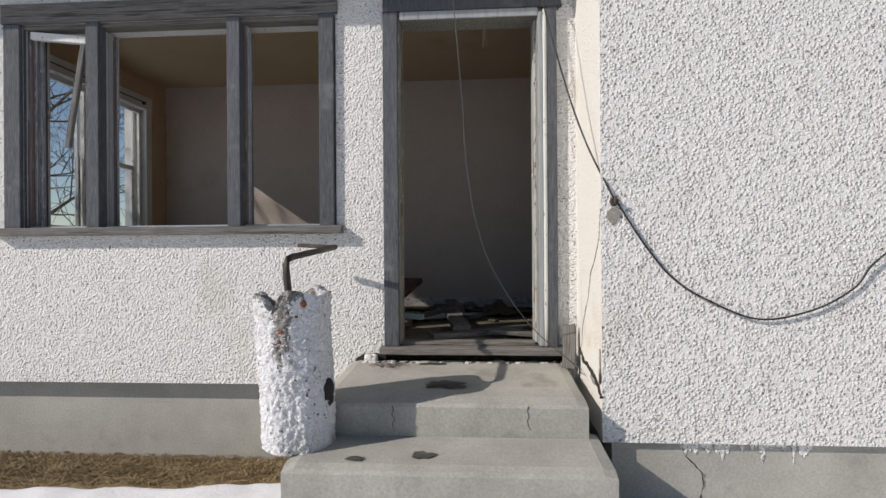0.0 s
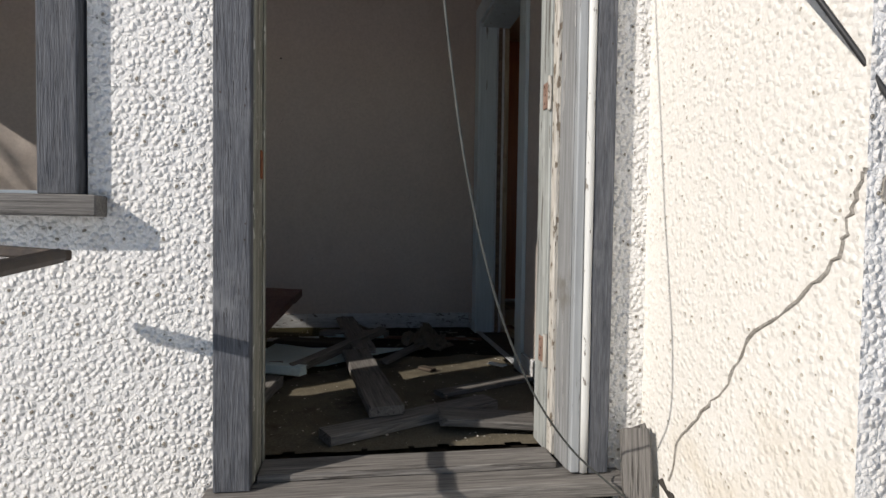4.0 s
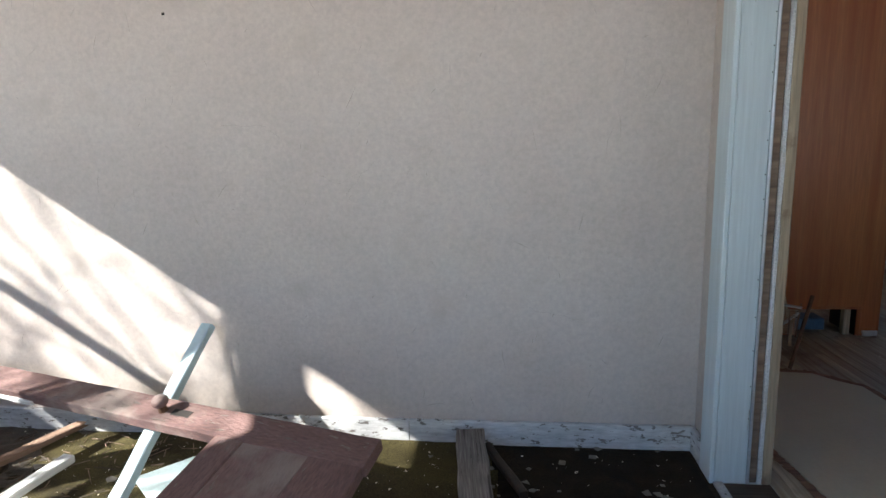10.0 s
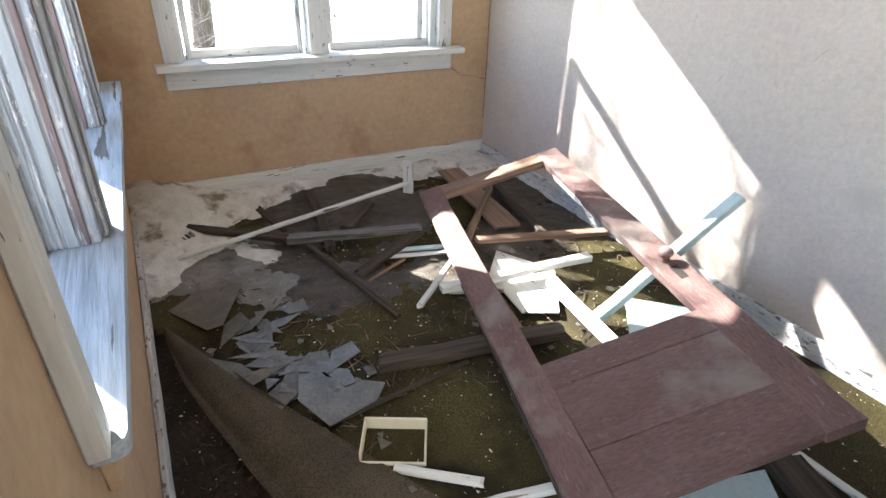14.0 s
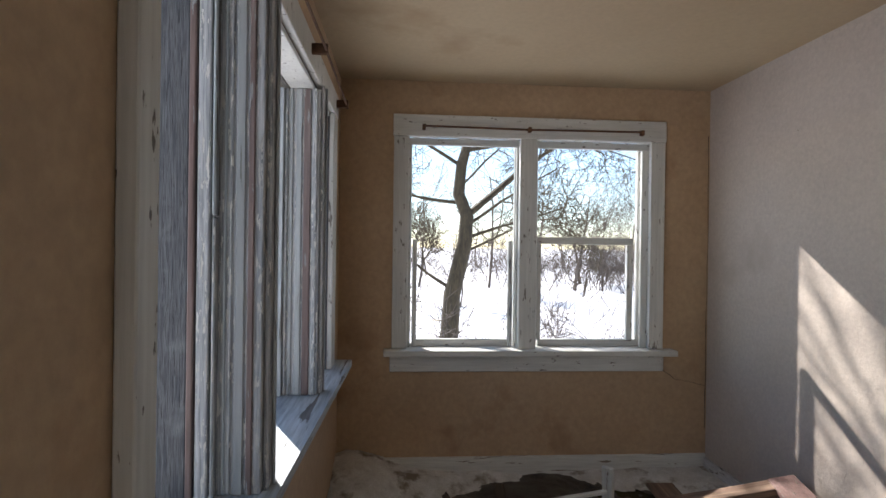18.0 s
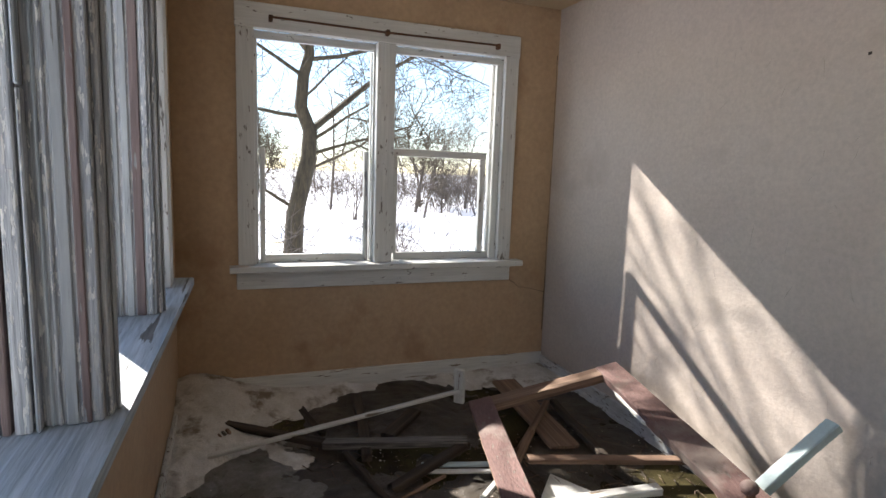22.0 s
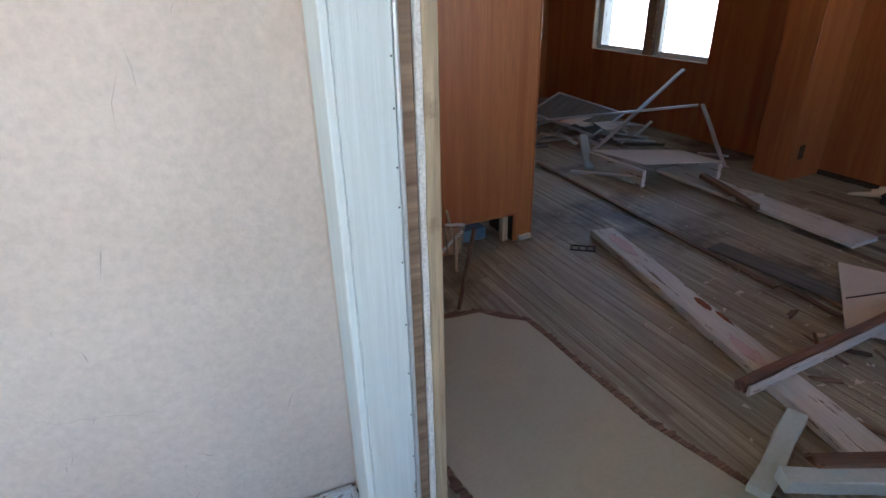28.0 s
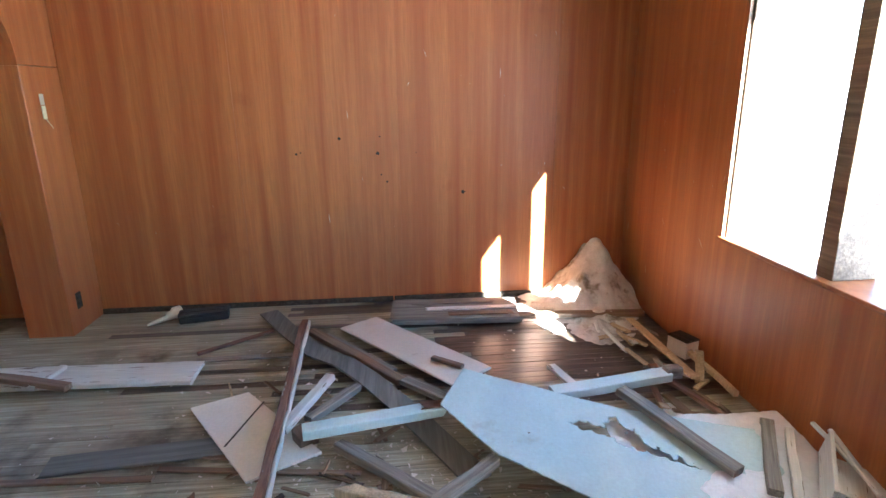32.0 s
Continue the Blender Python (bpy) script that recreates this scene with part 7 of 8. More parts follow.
tube(bm, [Vector((0.0, -0.006, -0.04)), Vector((0.02, -0.012, -0.07)), Vector((0.06, -0.006, -0.10))], [0.002] * 3, 5)
part("wire", bm, M_PLASTIC, sw)
outl = root("wall_outlet", (4.585, ARCH_Y - 0.001, 0.205), "dark brown outlet plate low on the column", "outlet")
box("plate", (-0.03, -0.006, -0.055), (0.03, 0.0, 0.055), M_DARKWOOD, outl, 0.003)
for dz in (-0.024, 0.024):
    box("socket", (-0.012, -0.009, dz - 0.014), (0.012, -0.0062, dz + 0.014), M_BLACK, outl, 0.003)

# ---- room: debris ----
SX, SY = -0.04, 0.24
G2 = "debris on the room floor"


def rb(name, a, b, w, h, material, label, **kw):
    return board(name, (a[0] + SX, a[1] + SY, a[2]), (b[0] + SX, b[1] + SY, b[2]), w, h, material, label, group=G2, **kw)


def rp(name, pts, z, th, material, label, tilt=(0, 0)):
    ob = plate(name, [(x + SX, y + SY) for x, y in pts], z, th, material, label, "sheet", tilt)
    ob["group"] = G2
    return ob


rb("red_bar", (4.34, 2.134, 0.065), (2.03, 2.024, 0.085), 0.038, 0.042, M_BROWNBOARD, "long bar, rust-brown on top and white on its side", jag1=0.02)
rb("bar_edge", (4.33, 2.105, 0.062), (2.05, 1.995, 0.082), 0.012, 0.042, M_WHITEBOARD, "white painted edge strip of a long bar")
rb("pink_plank", (2.62, 3.46, 0.001), (2.21, 1.58, 0.001), 0.145, 0.042, M_WHITEBOARD, "long whitewashed plank with pink and rust stains", jag1=0.02)
M_PINKSTAIN = surface("pink_stain", (0.60, 0.46, 0.50), (0.66, 0.56, 0.57), 9, fine=60, fine_var=0.12, bump=0.1)
pk = bpy.data.objects["pink_plank"]
for name, x0, x1, y0, y1, mat, lab, sd in (("pink_stain", 0.05, 0.40, -0.045, 0.05, M_PINKSTAIN, "pink smear", 1), ("pink_stain", 1.15, 1.42, -0.05, 0.02, M_PINKSTAIN, "faint pink smear", 4), ("rust_patch", 0.84, 0.99, 0.018, 0.062, M_RUSTRED, "rust-brown torn patch", 2), ("rust_patch", 0.97, 1.10, 0.044, 0.068, M_RUSTRED, "rust-brown torn edge", 3)):
    bm = bmesh.new()
    out = [((x0 + x1) / 2 + (x1 - x0) / 2 * math.cos(a) * (0.8 + 0.3 * noise.noise(Vector((a * 2, sd, 0)))), (y0 + y1) / 2 + (y1 - y0) / 2 * math.sin(a) * (0.8 + 0.35 * noise.noise(Vector((a * 3, 0, sd))))) for a in [6.2832 * i / 22 for i in range(22)]]
    sheet(bm, out, 0.0405, 0.0455)
    part(name, bm, mat, pk, lab)
rp("white_square", [(3.45, 2.56), (3.57, 2.31), (3.04, 1.88), (2.88, 2.16)], 0.020, 0.012, M_HARDBOARD, "off-white square wallboard offcut", (0, -1))
rb("white_plank", (3.88, 4.20, 0.020), (3.82, 2.63, 0.022), 0.23, 0.028, M_WHITEBOARD, "wide white plank with a broken end", jag1=0.03)
rb("slate_board", (3.08, 3.05, 0.001), (3.16, 2.25, 0.004), 0.135, 0.016, M_SLATE, "dark slate-grey board on the strip floor", jag0=0.03)
rb("blue_bar", (3.07, 1.96, 0.085), (3.20, 1.32, 0.085), 0.075, 0.045, M_BLUEBOARD, "pale blue sash bar with a torn rusty end", jag1=0.04)
rb("torn_end", (3.18, 1.45, 0.10), (3.20, 1.27, 0.095), 0.06, 0.04, M_RAWWOOD, "torn rust-brown end of a bar", jag0=0.04, jag1=0.05)
rb("blue_bar", (3.22, 0.82, 0.110), (3.32, 0.20, 0.115), 0.080, 0.045, M_BLUEBOARD, "pale blue bar beyond the big sheet")
rb("grey_block", (3.32, 0.22, 0.12), (3.33, 0.14, 0.12), 0.05, 0.06, M_DRIFTWOOD, "small grey block on the end of a bar")
# bent grey strip
bm = bmesh.new()
ctr = [(4.67, 2.43, 0.03), (4.35, 2.24, 0.02), (4.00, 2.02, 0.025), (3.80, 1.84, 0.055), (3.62, 1.70, 0.045), (3.3, 1.50, 0.03), (2.80, 1.23, 0.01)]
prev = None
for k, (x, y, z) in enumerate(ctr):
    p = Vector((x + SX, y + SY, z))
    q = Vector(ctr[min(k + 1, len(ctr) - 1)]) - Vector(ctr[max(k - 1, 0)])
    s = Vector((-q.y, q.x, 0)).normalized() * 0.062
    row = [bm.verts.new(p + s), bm.verts.new(p - s), bm.verts.new(p - s + Vector((0, 0, 0.012))), bm.verts.new(p + s + Vector((0, 0, 0.012)))]
    if prev:
        for i in range(4):
            bm.faces.new((prev[i], prev[(i + 1) % 4], row[(i + 1) % 4], row[i]))
    else:
        bm.faces.new(row[::-1])
    prev = row
bm.faces.new(prev)
tagged(part("bent_strip", bm, M_SLATE), "long warped grey strip winding through the debris", "strip", G2)
rb("white_board", (4.40, 1.79, 0.030), (3.50, 1.16, 0.085), 0.28, 0.014, M_HARDBOARD, "pinkish white wallboard strip in the debris")
rb("brown_rail", (4.34, 2.09, 0.004), (3.60, 1.52, 0.012), 0.06, 0.035, M_BROWNWOOD, "old brown rail beside the wallboard")
rb("brown_rail", (4.26, 1.98, 0.004), (3.72, 1.56, 0.012), 0.04, 0.03, M_DRIFTWOOD, "grey-brown rail beside the wallboard")
rb("stub", (3.70, 1.35, 0.10), (3.58, 1.20, 0.10), 0.035, 0.02, M_BROWNWOOD, "small brown stick on the wallboard")
rb("stub", (3.62, 1.52, 0.02), (3.36, 1.28, 0.03), 0.07, 0.03, M_DRIFTWOOD, "grey board under the sheet", jag0=0.03)
# large blue sheet with a torn hole, built from patches round the hole
sheet_pts = [(3.38, 1.22), (3.01, 0.57), (2.83, 0.07), (2.60, 0.10), (2.42, 0.35), (2.53, 0.85), (2.79, 1.16), (3.12, 1.36)]
hole_pts = [(2.955, 0.83), (2.945, 0.74), (2.905, 0.70), (2.965, 0.625), (2.91, 0.615), (2.86, 0.60), (2.865, 0.57), (2.79, 0.555), (2.728, 0.50), (2.625, 0.383), (2.68, 0.474), (2.73, 0.566), (2.79, 0.654), (2.85, 0.70), (2.90, 0.78)]
bm = bmesh.new()


def sheet_z(x, y):
    return 0.10 + 0.10 * (x - 2.5) / 0.9 + 0.006 * wobble(x, y, 4, 1)


def in_sheet(x, y):
    return inside(x, y, sheet_pts) and not inside(x + 0.022 * wobble(x, y, 34, 2), y + 0.022 * wobble(x, y, 38, 5), hole_pts)


N = 230
vid = {}
for i in range(N):
    for j in range(N):
        x, y = 2.40 + i / N, 0.05 + 1.33 * j / N
        if in_sheet(x + 0.5 / N, y + 0.66 / N):
            vs = []
            for a, b in ((i, j), (i + 1, j), (i + 1, j + 1), (i, j + 1)):
                if (a, b) not in vid:
                    xx, yy = 2.40 + a / N, 0.05 + 1.33 * b / N
                    vid[a, b] = bm.verts.new((xx + SX, yy + SY, sheet_z(xx, yy)))
                vs.append(vid[a, b])
            bm.faces.new(vs)
for f in bm.faces:
    f.smooth = True
ext = bmesh.ops.extrude_face_region(bm, geom=list(bm.faces))
for v in ext["geom"]:
    if isinstance(v, bmesh.types.BMVert):
        v.co.z += 0.006
bmesh.ops.recalc_face_normals(bm, faces=bm.faces)
tagged(part("blue_sheet", bm, M_BLUEBOARD), "large pale blue hardboard sheet with a torn hole", "sheet", G2)
rb("post", (3.10, 0.54, 0.185), (2.58, 0.30, 0.125), 0.06, 0.035, M_DRIFTWOOD, "grey bar lying on the torn sheet")
rb("prop_block", (2.75, 0.7, 0.001), (2.76, 0.9, 0.001), 0.10, 0.09, M_BROWNWOOD, "brown block under the sheet")
rb("prop_block", (3.05, 1.1, 0.001), (3.2, 1.0, 0.001), 0.10, 0.11, M_BROWNWOOD, "brown block under the sheet")
rb("old_panel", (4.55, 1.58, 0.020), (4.49, 0.68, 0.020), 0.36, 0.045, M_DRIFTWOOD, "weathered grey-brown panel at the wall", jag0=0.03, jag1=0.05)
for k, (y0, y1, x) in enumerate(((1.45, 0.85, 4.62), (1.35, 0.70, 4.50), (1.2, 0.75, 4.40))):
    rb("lath", (x, y0, 0.067), (x - 0.02, y1, 0.068), 0.05, 0.012, (M_DRIFTWOOD, M_WHITEBOARD, M_BROWNWOOD)[k], "thin split lath on the old panel", jag0=0.05, jag1=0.05)
rb("dark_bar", (3.08, 1.81, 0.004), (2.66, 1.39, 0.012), 0.055, 0.042, M_DRIFTWOOD, "grey-brown bar on the floor")
rb("dark_bar", (2.63, 1.42, 0.045), (2.82, 1.16, 0.070), 0.050, 0.04, M_DRIFTWOOD, "short grey bar laid across another")
rb("flaked_stub", (3.57, 1.89, 0.080), (3.12, 2.06, 0.065), 0.05, 0.035, M_WHITEBOARD, "flaking white stub propped on the bar", jag1=0.02)
rb("flaked_stub", (3.52, 1.74, 0.045), (3.24, 1.96, 0.040), 0.05, 0.035, M_DRIFTWOOD, "flaking grey stub beside the bar", jag0=0.02)
rb("dark_stub", (3.20, 2.00, 0.02), (3.08, 1.93, 0.02), 0.09, 0.05, M_BROWNWOOD, "dark broken stub of wood", jag0=0.04, jag1=0.04)
rb("splinter", (2.80, 1.80, 0.004), (2.55, 1.22, 0.012), 0.055, 0.040, M_PALEWOOD, "pale splintered stick on the floor", jag0=0.08, jag1=0.06)
rb("thin_stick", (3.10, 4.88, 0.002), (2.96, 2.55, 0.002), 0.035, 0.014, M_BROWNWOOD, "long loose brown moulding on the floor")
rb("thin_stick", (3.02, 2.55, 0.002), (2.90, 1.70, 0.002), 0.030, 0.014, M_BROWNWOOD, "loose brown moulding on the floor", jag1=0.04)
rb("red_stick", (4.11, 2.74, 0.001), (4.40, 2.35, 0.004), 0.03, 0.018, M_BROWNBOARD, "thin red-brown stick on the floor")
rb("pale_strip", (4.03, 2.72, 0.001), (4.04, 2.10, 0.001), 0.05, 0.012, M_DRIFTWOOD, "pale loose floor strip")
rb("stick", (3.83, 3.82, 0.075), (3.66, 3.22, 0.055), 0.055, 0.035, M_BROWNWOOD, "brown stick on the white plank", jag1=0.03)
rb("stick", (3.68, 3.43, 0.052), (3.92, 3.39, 0.052), 0.04, 0.025, M_WHITEBOARD, "short white stick on the plank")
rb("blue_stub", (2.14, 1.87, 0.046), (1.78, 1.72, 0.010), 0.065, 0.035, M_BLUEBOARD, "short pale blue stub leaning on the plank")
rb("corner_bar", (1.82, 1.70, 0.060), (2.36, 1.40, 0.070), 0.06, 0.05, M_BLUEBOARD, "pale blue frame bar near the doorway", jag0=0.02)
rb("corner_bar", (1.92, 1.69, 0.112), (2.40, 1.46, 0.122), 0.05, 0.02, M_BROWNWOOD, "brown lath on a frame bar", jag0=0.04, jag1=0.04)
rb("wire_stick", (3.10, 2.30, 0.04), (3.42, 2.20, 0.06), 0.008, 0.006, M_DARKIRON, "thin bent wire on the wallboard")
rb("long_board", (4.39, 0.80, 0.030), (4.31, -0.12, 0.035), 0.07, 0.03, M_BROWNWOOD, "brown board by the snow heap")
rb("lath", (4.15, 0.04, 0.075), (3.36, 0.03, 0.080), 0.05, 0.014, M_PALEWOOD, "pale lath near the window wall")
rb("lath", (3.31, 0.18, 0.09), (3.02, 0.08, 0.075), 0.03, 0.02, M_BROWNBOARD, "thin red-brown lath in the debris")
rb("lath", (3.55, 0.73, 0.09), (3.33, 0.68, 0.095), 0.05, 0.02, M_WHITEBOARD, "short white lath in the debris")
rb("lath", (3.70, -0.10, 0.06), (3.24, -0.12, 0.04), 0.03, 0.03, M_PALEWOOD, "pale stick along the wall")
rb("lath", (3.40, -0.02, 0.03), (3.60, -0.12, 0.10), 0.045, 0.02, M_PALEWOOD, "pale stick crossing another one")
rb("white_post", (2.80, -0.06, 0.13), (2.44, 0.16, 0.10), 0.035, 0.03, M_WHITEBOARD, "thin white stick in the heap")
rb("white_post", (2.86, 0.0, 0.14), (2.48, 0.22, 0.11), 0.05, 0.03, M_DRIFTWOOD, "grey stick in the heap")
rb("window_stick", (2.78, -0.14, 0.18), (2.47, -0.10, 0.17), 0.02, 0.015, M_WHITEBOARD, "thin white stick by the window wall")
rb("window_stick", (2.70, -0.15, 0.20), (2.38, -0.08, 0.16), 0.02, 0.015, M_WHITEBOARD, "thin white stick by the window wall")
rng = random.Random(91)
for k in range(34):
    x, y = rng.uniform(2.5, 4.2), rng.uniform(-0.14, 0.10) + (0.16 if k % 3 else 0)
    a = rng.uniform(0, 3.14)
    l = rng.uniform(0.08, 0.30)
    rb("scrap", (x, y, rng.uniform(0.002, 0.05)), (x + l * math.cos(a), max(-0.16, y + l * math.sin(a) * 0.5), rng.uniform(0.002, 0.09)), rng.uniform(0.015, 0.05), 0.014,
       rng.choice((M_BROWNWOOD, M_PALEWOOD, M_DRIFTWOOD, M_BROWNBOARD, M_WHITEBOARD)), "small scrap of broken wood", jag0=0.02, jag1=0.02)
for k in range(70):
    x, y = rng.uniform(2.3, 3.6), rng.uniform(0.9, 2.4)
    a = rng.uniform(0, 3.14)
    l = rng.uniform(0.05, 0.24)
    rb("scrap", (x, y, 0.002), (x + l * math.cos(a), y + l * math.sin(a), rng.uniform(0.002, 0.02)), rng.uniform(0.008, 0.03), 0.010,
       rng.choice((M_BROWNWOOD, M_DARKWOOD, M_RAWWOOD, M_BROWNWOOD, M_PALEWOOD)), "small splinter of broken wood", jag0=0.02, jag1=0.03)

# ---- snow heap in the room corner ----
bm = bmesh.new()


def heap(x, y):
    dx, dy = FAR_X - x, y - MAIN_FRONT_IN
    h = 0.31 * math.exp(-(max(0, dx - 0.16) ** 2 / 0.05 + (dy - 0.27) ** 2 / (0.025 if dy < 0.27 else 0.045)))
    h += 0.15 * math.exp(-((dx - 0.10) ** 2 / 0.09 + (dy - 0.10) ** 2 / 0.03)) + 0.06 * math.exp(-(dx ** 2 / 0.12 + (dy - 0.45) ** 2 / 0.08))
    h += 0.06 * math.exp(-((dx - 0.45) ** 2 / 0.10 + (dy - 0.35) ** 2 / 0.06)) + 0.05 * math.exp(-((dx - 0.8) ** 2 / 0.05 + (dy - 0.45) ** 2 / 0.02)) + 0.045 * math.exp(-((dx - 0.35) ** 2 / 0.05 + (dy - 0.75) ** 2 / 0.05))
    rough = 0.09 * abs(wobble(x, y, 5.5, 3)) + 0.05 * abs(wobble(x, y, 12, 9)) + 0.014 * wobble(x, y, 26, 3)
    return h - 0.045 + rough * min(1, 0.25 + h * 4)


relief(bm, FAR_X - 1.1, FAR_X - 0.008, MAIN_FRONT_IN + 0.001, MAIN_FRONT_IN + 1.25, 80, 90, heap)
tagged(part("snow_heap", bm, M_DIRTSNOW), "heap of blown-in snow in the panelled corner", "snow", kind="structure")
bm = bmesh.new()


def sheet_snow(x, y):
    base = 0.10 + 0.10 * (x - SX - 2.5) / 0.9 - 0.026
    m = 0.042 * math.exp(-((x - 2.53) ** 2 / 0.022 + (y - 0.47) ** 2 / 0.030)) + 0.055 * math.exp(-((x - 2.77) ** 2 / 0.006 + (y - 0.27) ** 2 / 0.005)) + 0.03 * math.exp(-((x - 2.47) ** 2 / 0.02 + (y - 0.66) ** 2 / 0.03))
    return base - 0.008 + m + 0.010 * wobble(x, y, 9, 3) + 0.007 * wobble(x, y, 26, 3)


relief(bm, 2.40, 2.95, 0.10, 0.90, 80, 90, sheet_snow)
tagged(part("snow_patch", bm, M_SNOW), "grainy snow lying over the blue sheet", "snow", kind="structure")
for x, y, rx, ry, h in ((4.15, 0.42, 0.07, 0.11, 0.04), (3.12, 0.44, 0.10, 0.05, 0.045), (2.62, 0.13, 0.09, 0.06, 0.07), (4.35, 0.75, 0.22, 0.09, 0.03)):
    bm = bmesh.new()
    relief(bm, x - rx * 1.6, x + rx * 1.6, max(y - ry * 1.6, MAIN_FRONT_IN + 0.002), y + ry * 1.6, 30, 30, lambda u, v: h * math.exp(-(((u - x) / rx) ** 2 + ((v - y) / ry) ** 2)) * (1 + 0.5 * wobble(u, v, 12, 2)) - 0.012 + 0.006 * wobble(u, v, 30, 6))
    tagged(part("snow_patch", bm, M_SNOW), "small clump of blown-in snow on the floor", "snow", kind="structure")
bx = root("cardboard_box", (3.70, 0.14, 0.03), "small cream carton by the window wall", "box")
bx.rotation_euler = (0, 0, radians(20))
box("body", (-0.07, -0.05, 0), (0.07, 0.05, 0.10), M_HARDBOARD, bx, 0.004)
box("flap", (-0.072, -0.052, 0.1005), (0.072, 0.052, 0.108), M_DARKWOOD, bx, 0.001)
crate = root("wooden_crate", (2.42, 0.16, 0.10), "broken white wooden crate in the heap", "crate")
crate.rotation_euler = (radians(10), radians(-8), radians(-35))
for n_, lo, hi in (("side", (-0.16, -0.12, 0), (0.16, -0.105, 0.12)), ("side", (-0.16, 0.105, 0), (0.16, 0.12, 0.12)), ("end", (-0.16, -0.104, 0), (-0.145, 0.104, 0.12)), ("bottom", (-0.144, -0.104, 0), (0.16, 0.104, 0.008))):
    box(n_, lo, hi, M_WHITEBOARD, crate, 0.002)

# ---- bottle and fixture at the wall ----
sp = root("plastic_nozzle", (4.64, 3.34, 0.012), "cream plastic bottle lying by the wall", "bottle")
sp.rotation_euler = (0, 0, radians(-42))
bm = bmesh.new()
tube(bm, [Vector((-0.13, 0, 0.016)), Vector((-0.02, 0, 0.022)), Vector((-0.015, 0, 0.03)), Vector((0.02, 0, 0.034)), Vector((0.03, 0, 0.04)), Vector((0.07, 0, 0.04)), Vector((0.075, 0, 0.034))], [0.012, 0.020, 0.030, 0.032, 0.042, 0.042, 0.02], 14)
for f in bm.faces:
    f.smooth = True
part("body", bm, M_PLASTIC, sp)
bm = bmesh.new()
tube(bm, [Vector((-0.16, 0, 0.014)), Vector((-0.131, 0, 0.016))], [0.006, 0.012], 10)
part("tip", bm, M_PLASTIC, sp)
fx = root("black_case", (4.64, 3.11, 0.004), "long black plastic case lying by the wall", "case")
fx.rotation_euler = (0, 0, radians(-78))
box("body", (-0.16, -0.055, 0), (0.16, 0.055, 0.05), M_BLACK, fx, 0.008)
box("lid", (-0.165, -0.058, 0.0505), (0.165, 0.058, 0.068), M_BLACK, fx, 0.006)
box("rib", (-0.15, -0.02, 0.0685), (0.15, 0.02, 0.075), M_BLACK, fx, 0.002)
gr = root("floor_grille", (2.36, 3.60, 0.001), "small rusty register grille on the floor", "grille")
gr.rotation_euler = (0, 0, radians(-38))
for x in (-0.065, -0.022, 0.022, 0.065):
    box("bar", (x - 0.008, -0.028, 0), (x + 0.008, 0.028, 0.006), M_DARKIRON, gr, 0.001)
for y in (-0.034, 0.028):
    box("rail", (-0.073, y, 0), (0.073, y + 0.006, 0.008), M_DARKIRON, gr, 0.001)
bk = root("wicker_basket", (1.64, ARCH_Y - 0.04, 0.0), "crushed wicker basket leaning at the vent hole", "basket")
rng = random.Random(61)
for k in range(13):
    z = 0.022 + 0.0125 * k
    w0, w1 = -0.045 - 0.0012 * k, 0.050 + 0.0022 * k
    bm = bmesh.new()
    tube(bm, [Vector((w0, 0.006, z + 0.014)), Vector((w0 * 0.4, -0.014, z + 0.006)), Vector((w1 * 0.5, -0.016, z + 0.003)), Vector((w1, 0.004, z + rng.uniform(-0.003, 0.003)))], [0.0036] * 4, 5)
    part("weave", bm, M_PALEWOOD, bk)
for dx in (-0.04, 0.0, 0.045):
    bm = bmesh.new()
    tube(bm, [Vector((dx, -0.012, 0.0)), Vector((dx * 1.15, -0.018, 0.10)), Vector((dx * 1.5, -0.008, 0.215))], [0.0045, 0.004, 0.003], 6)
    part("stake", bm, M_BROWNWOOD, bk)
bm = bmesh.new()
beam(bm, 0.13, 0.03, 0.012, 4, 3, 0.002, 0.01, 0.02)
rim = part("rim", bm, M_WHITEBOARD, bk, "split pale rim")
rim.matrix_local = pose(-0.055, -0.012, 0.205, 0, 10, 0)
board("pale_stick", (1.517, ARCH_Y - 0.05, 0.004), (1.702, ARCH_Y - 0.045, 0.150), 0.024, 0.010, M_WHITEBOARD, "short pale stick leaning over the basket", "stick")
board("pale_stick", (1.60, ARCH_Y - 0.03, 0.29), (1.640, ARCH_Y - 0.035, 0.11), 0.022, 0.012, M_PALEWOOD, "thin splinter standing in the basket", "stick", jag0=0.02)
board("pale_stick", (1.577, 3.673, 0.002), (1.655, ARCH_Y - 0.06, 0.105), 0.016, 0.010, M_PALEWOOD, "thin splinter leaning on the basket", "stick")
board("white_lath", (1.10, ARCH_Y - 0.022, 0.0), (1.522, ARCH_Y - 0.022, 0.0), 0.018, 0.030, M_WHITEBOARD, "flaking white base strip along the partition", "trim", jag1=0.02)
board("white_lath", (2.085, ARCH_Y - 0.020, 0.0), (2.172, ARCH_Y - 0.020, 0.0), 0.016, 0.034, M_WHITEBOARD, "short flaking white base strip at the partition end", "trim", jag0=0.01)
bm = bmesh.new()
tube(bm, [Vector((0, 0, 0)), Vector((0.085, 0.003, 0.402))], [0.0095, 0.0095], 10)
pp = tagged(part("iron_pipe", bm, M_RUST), "rusty upright pipe stub rising from the floor", "pipe")
pp.location = (1.419, 3.327, 0.0)

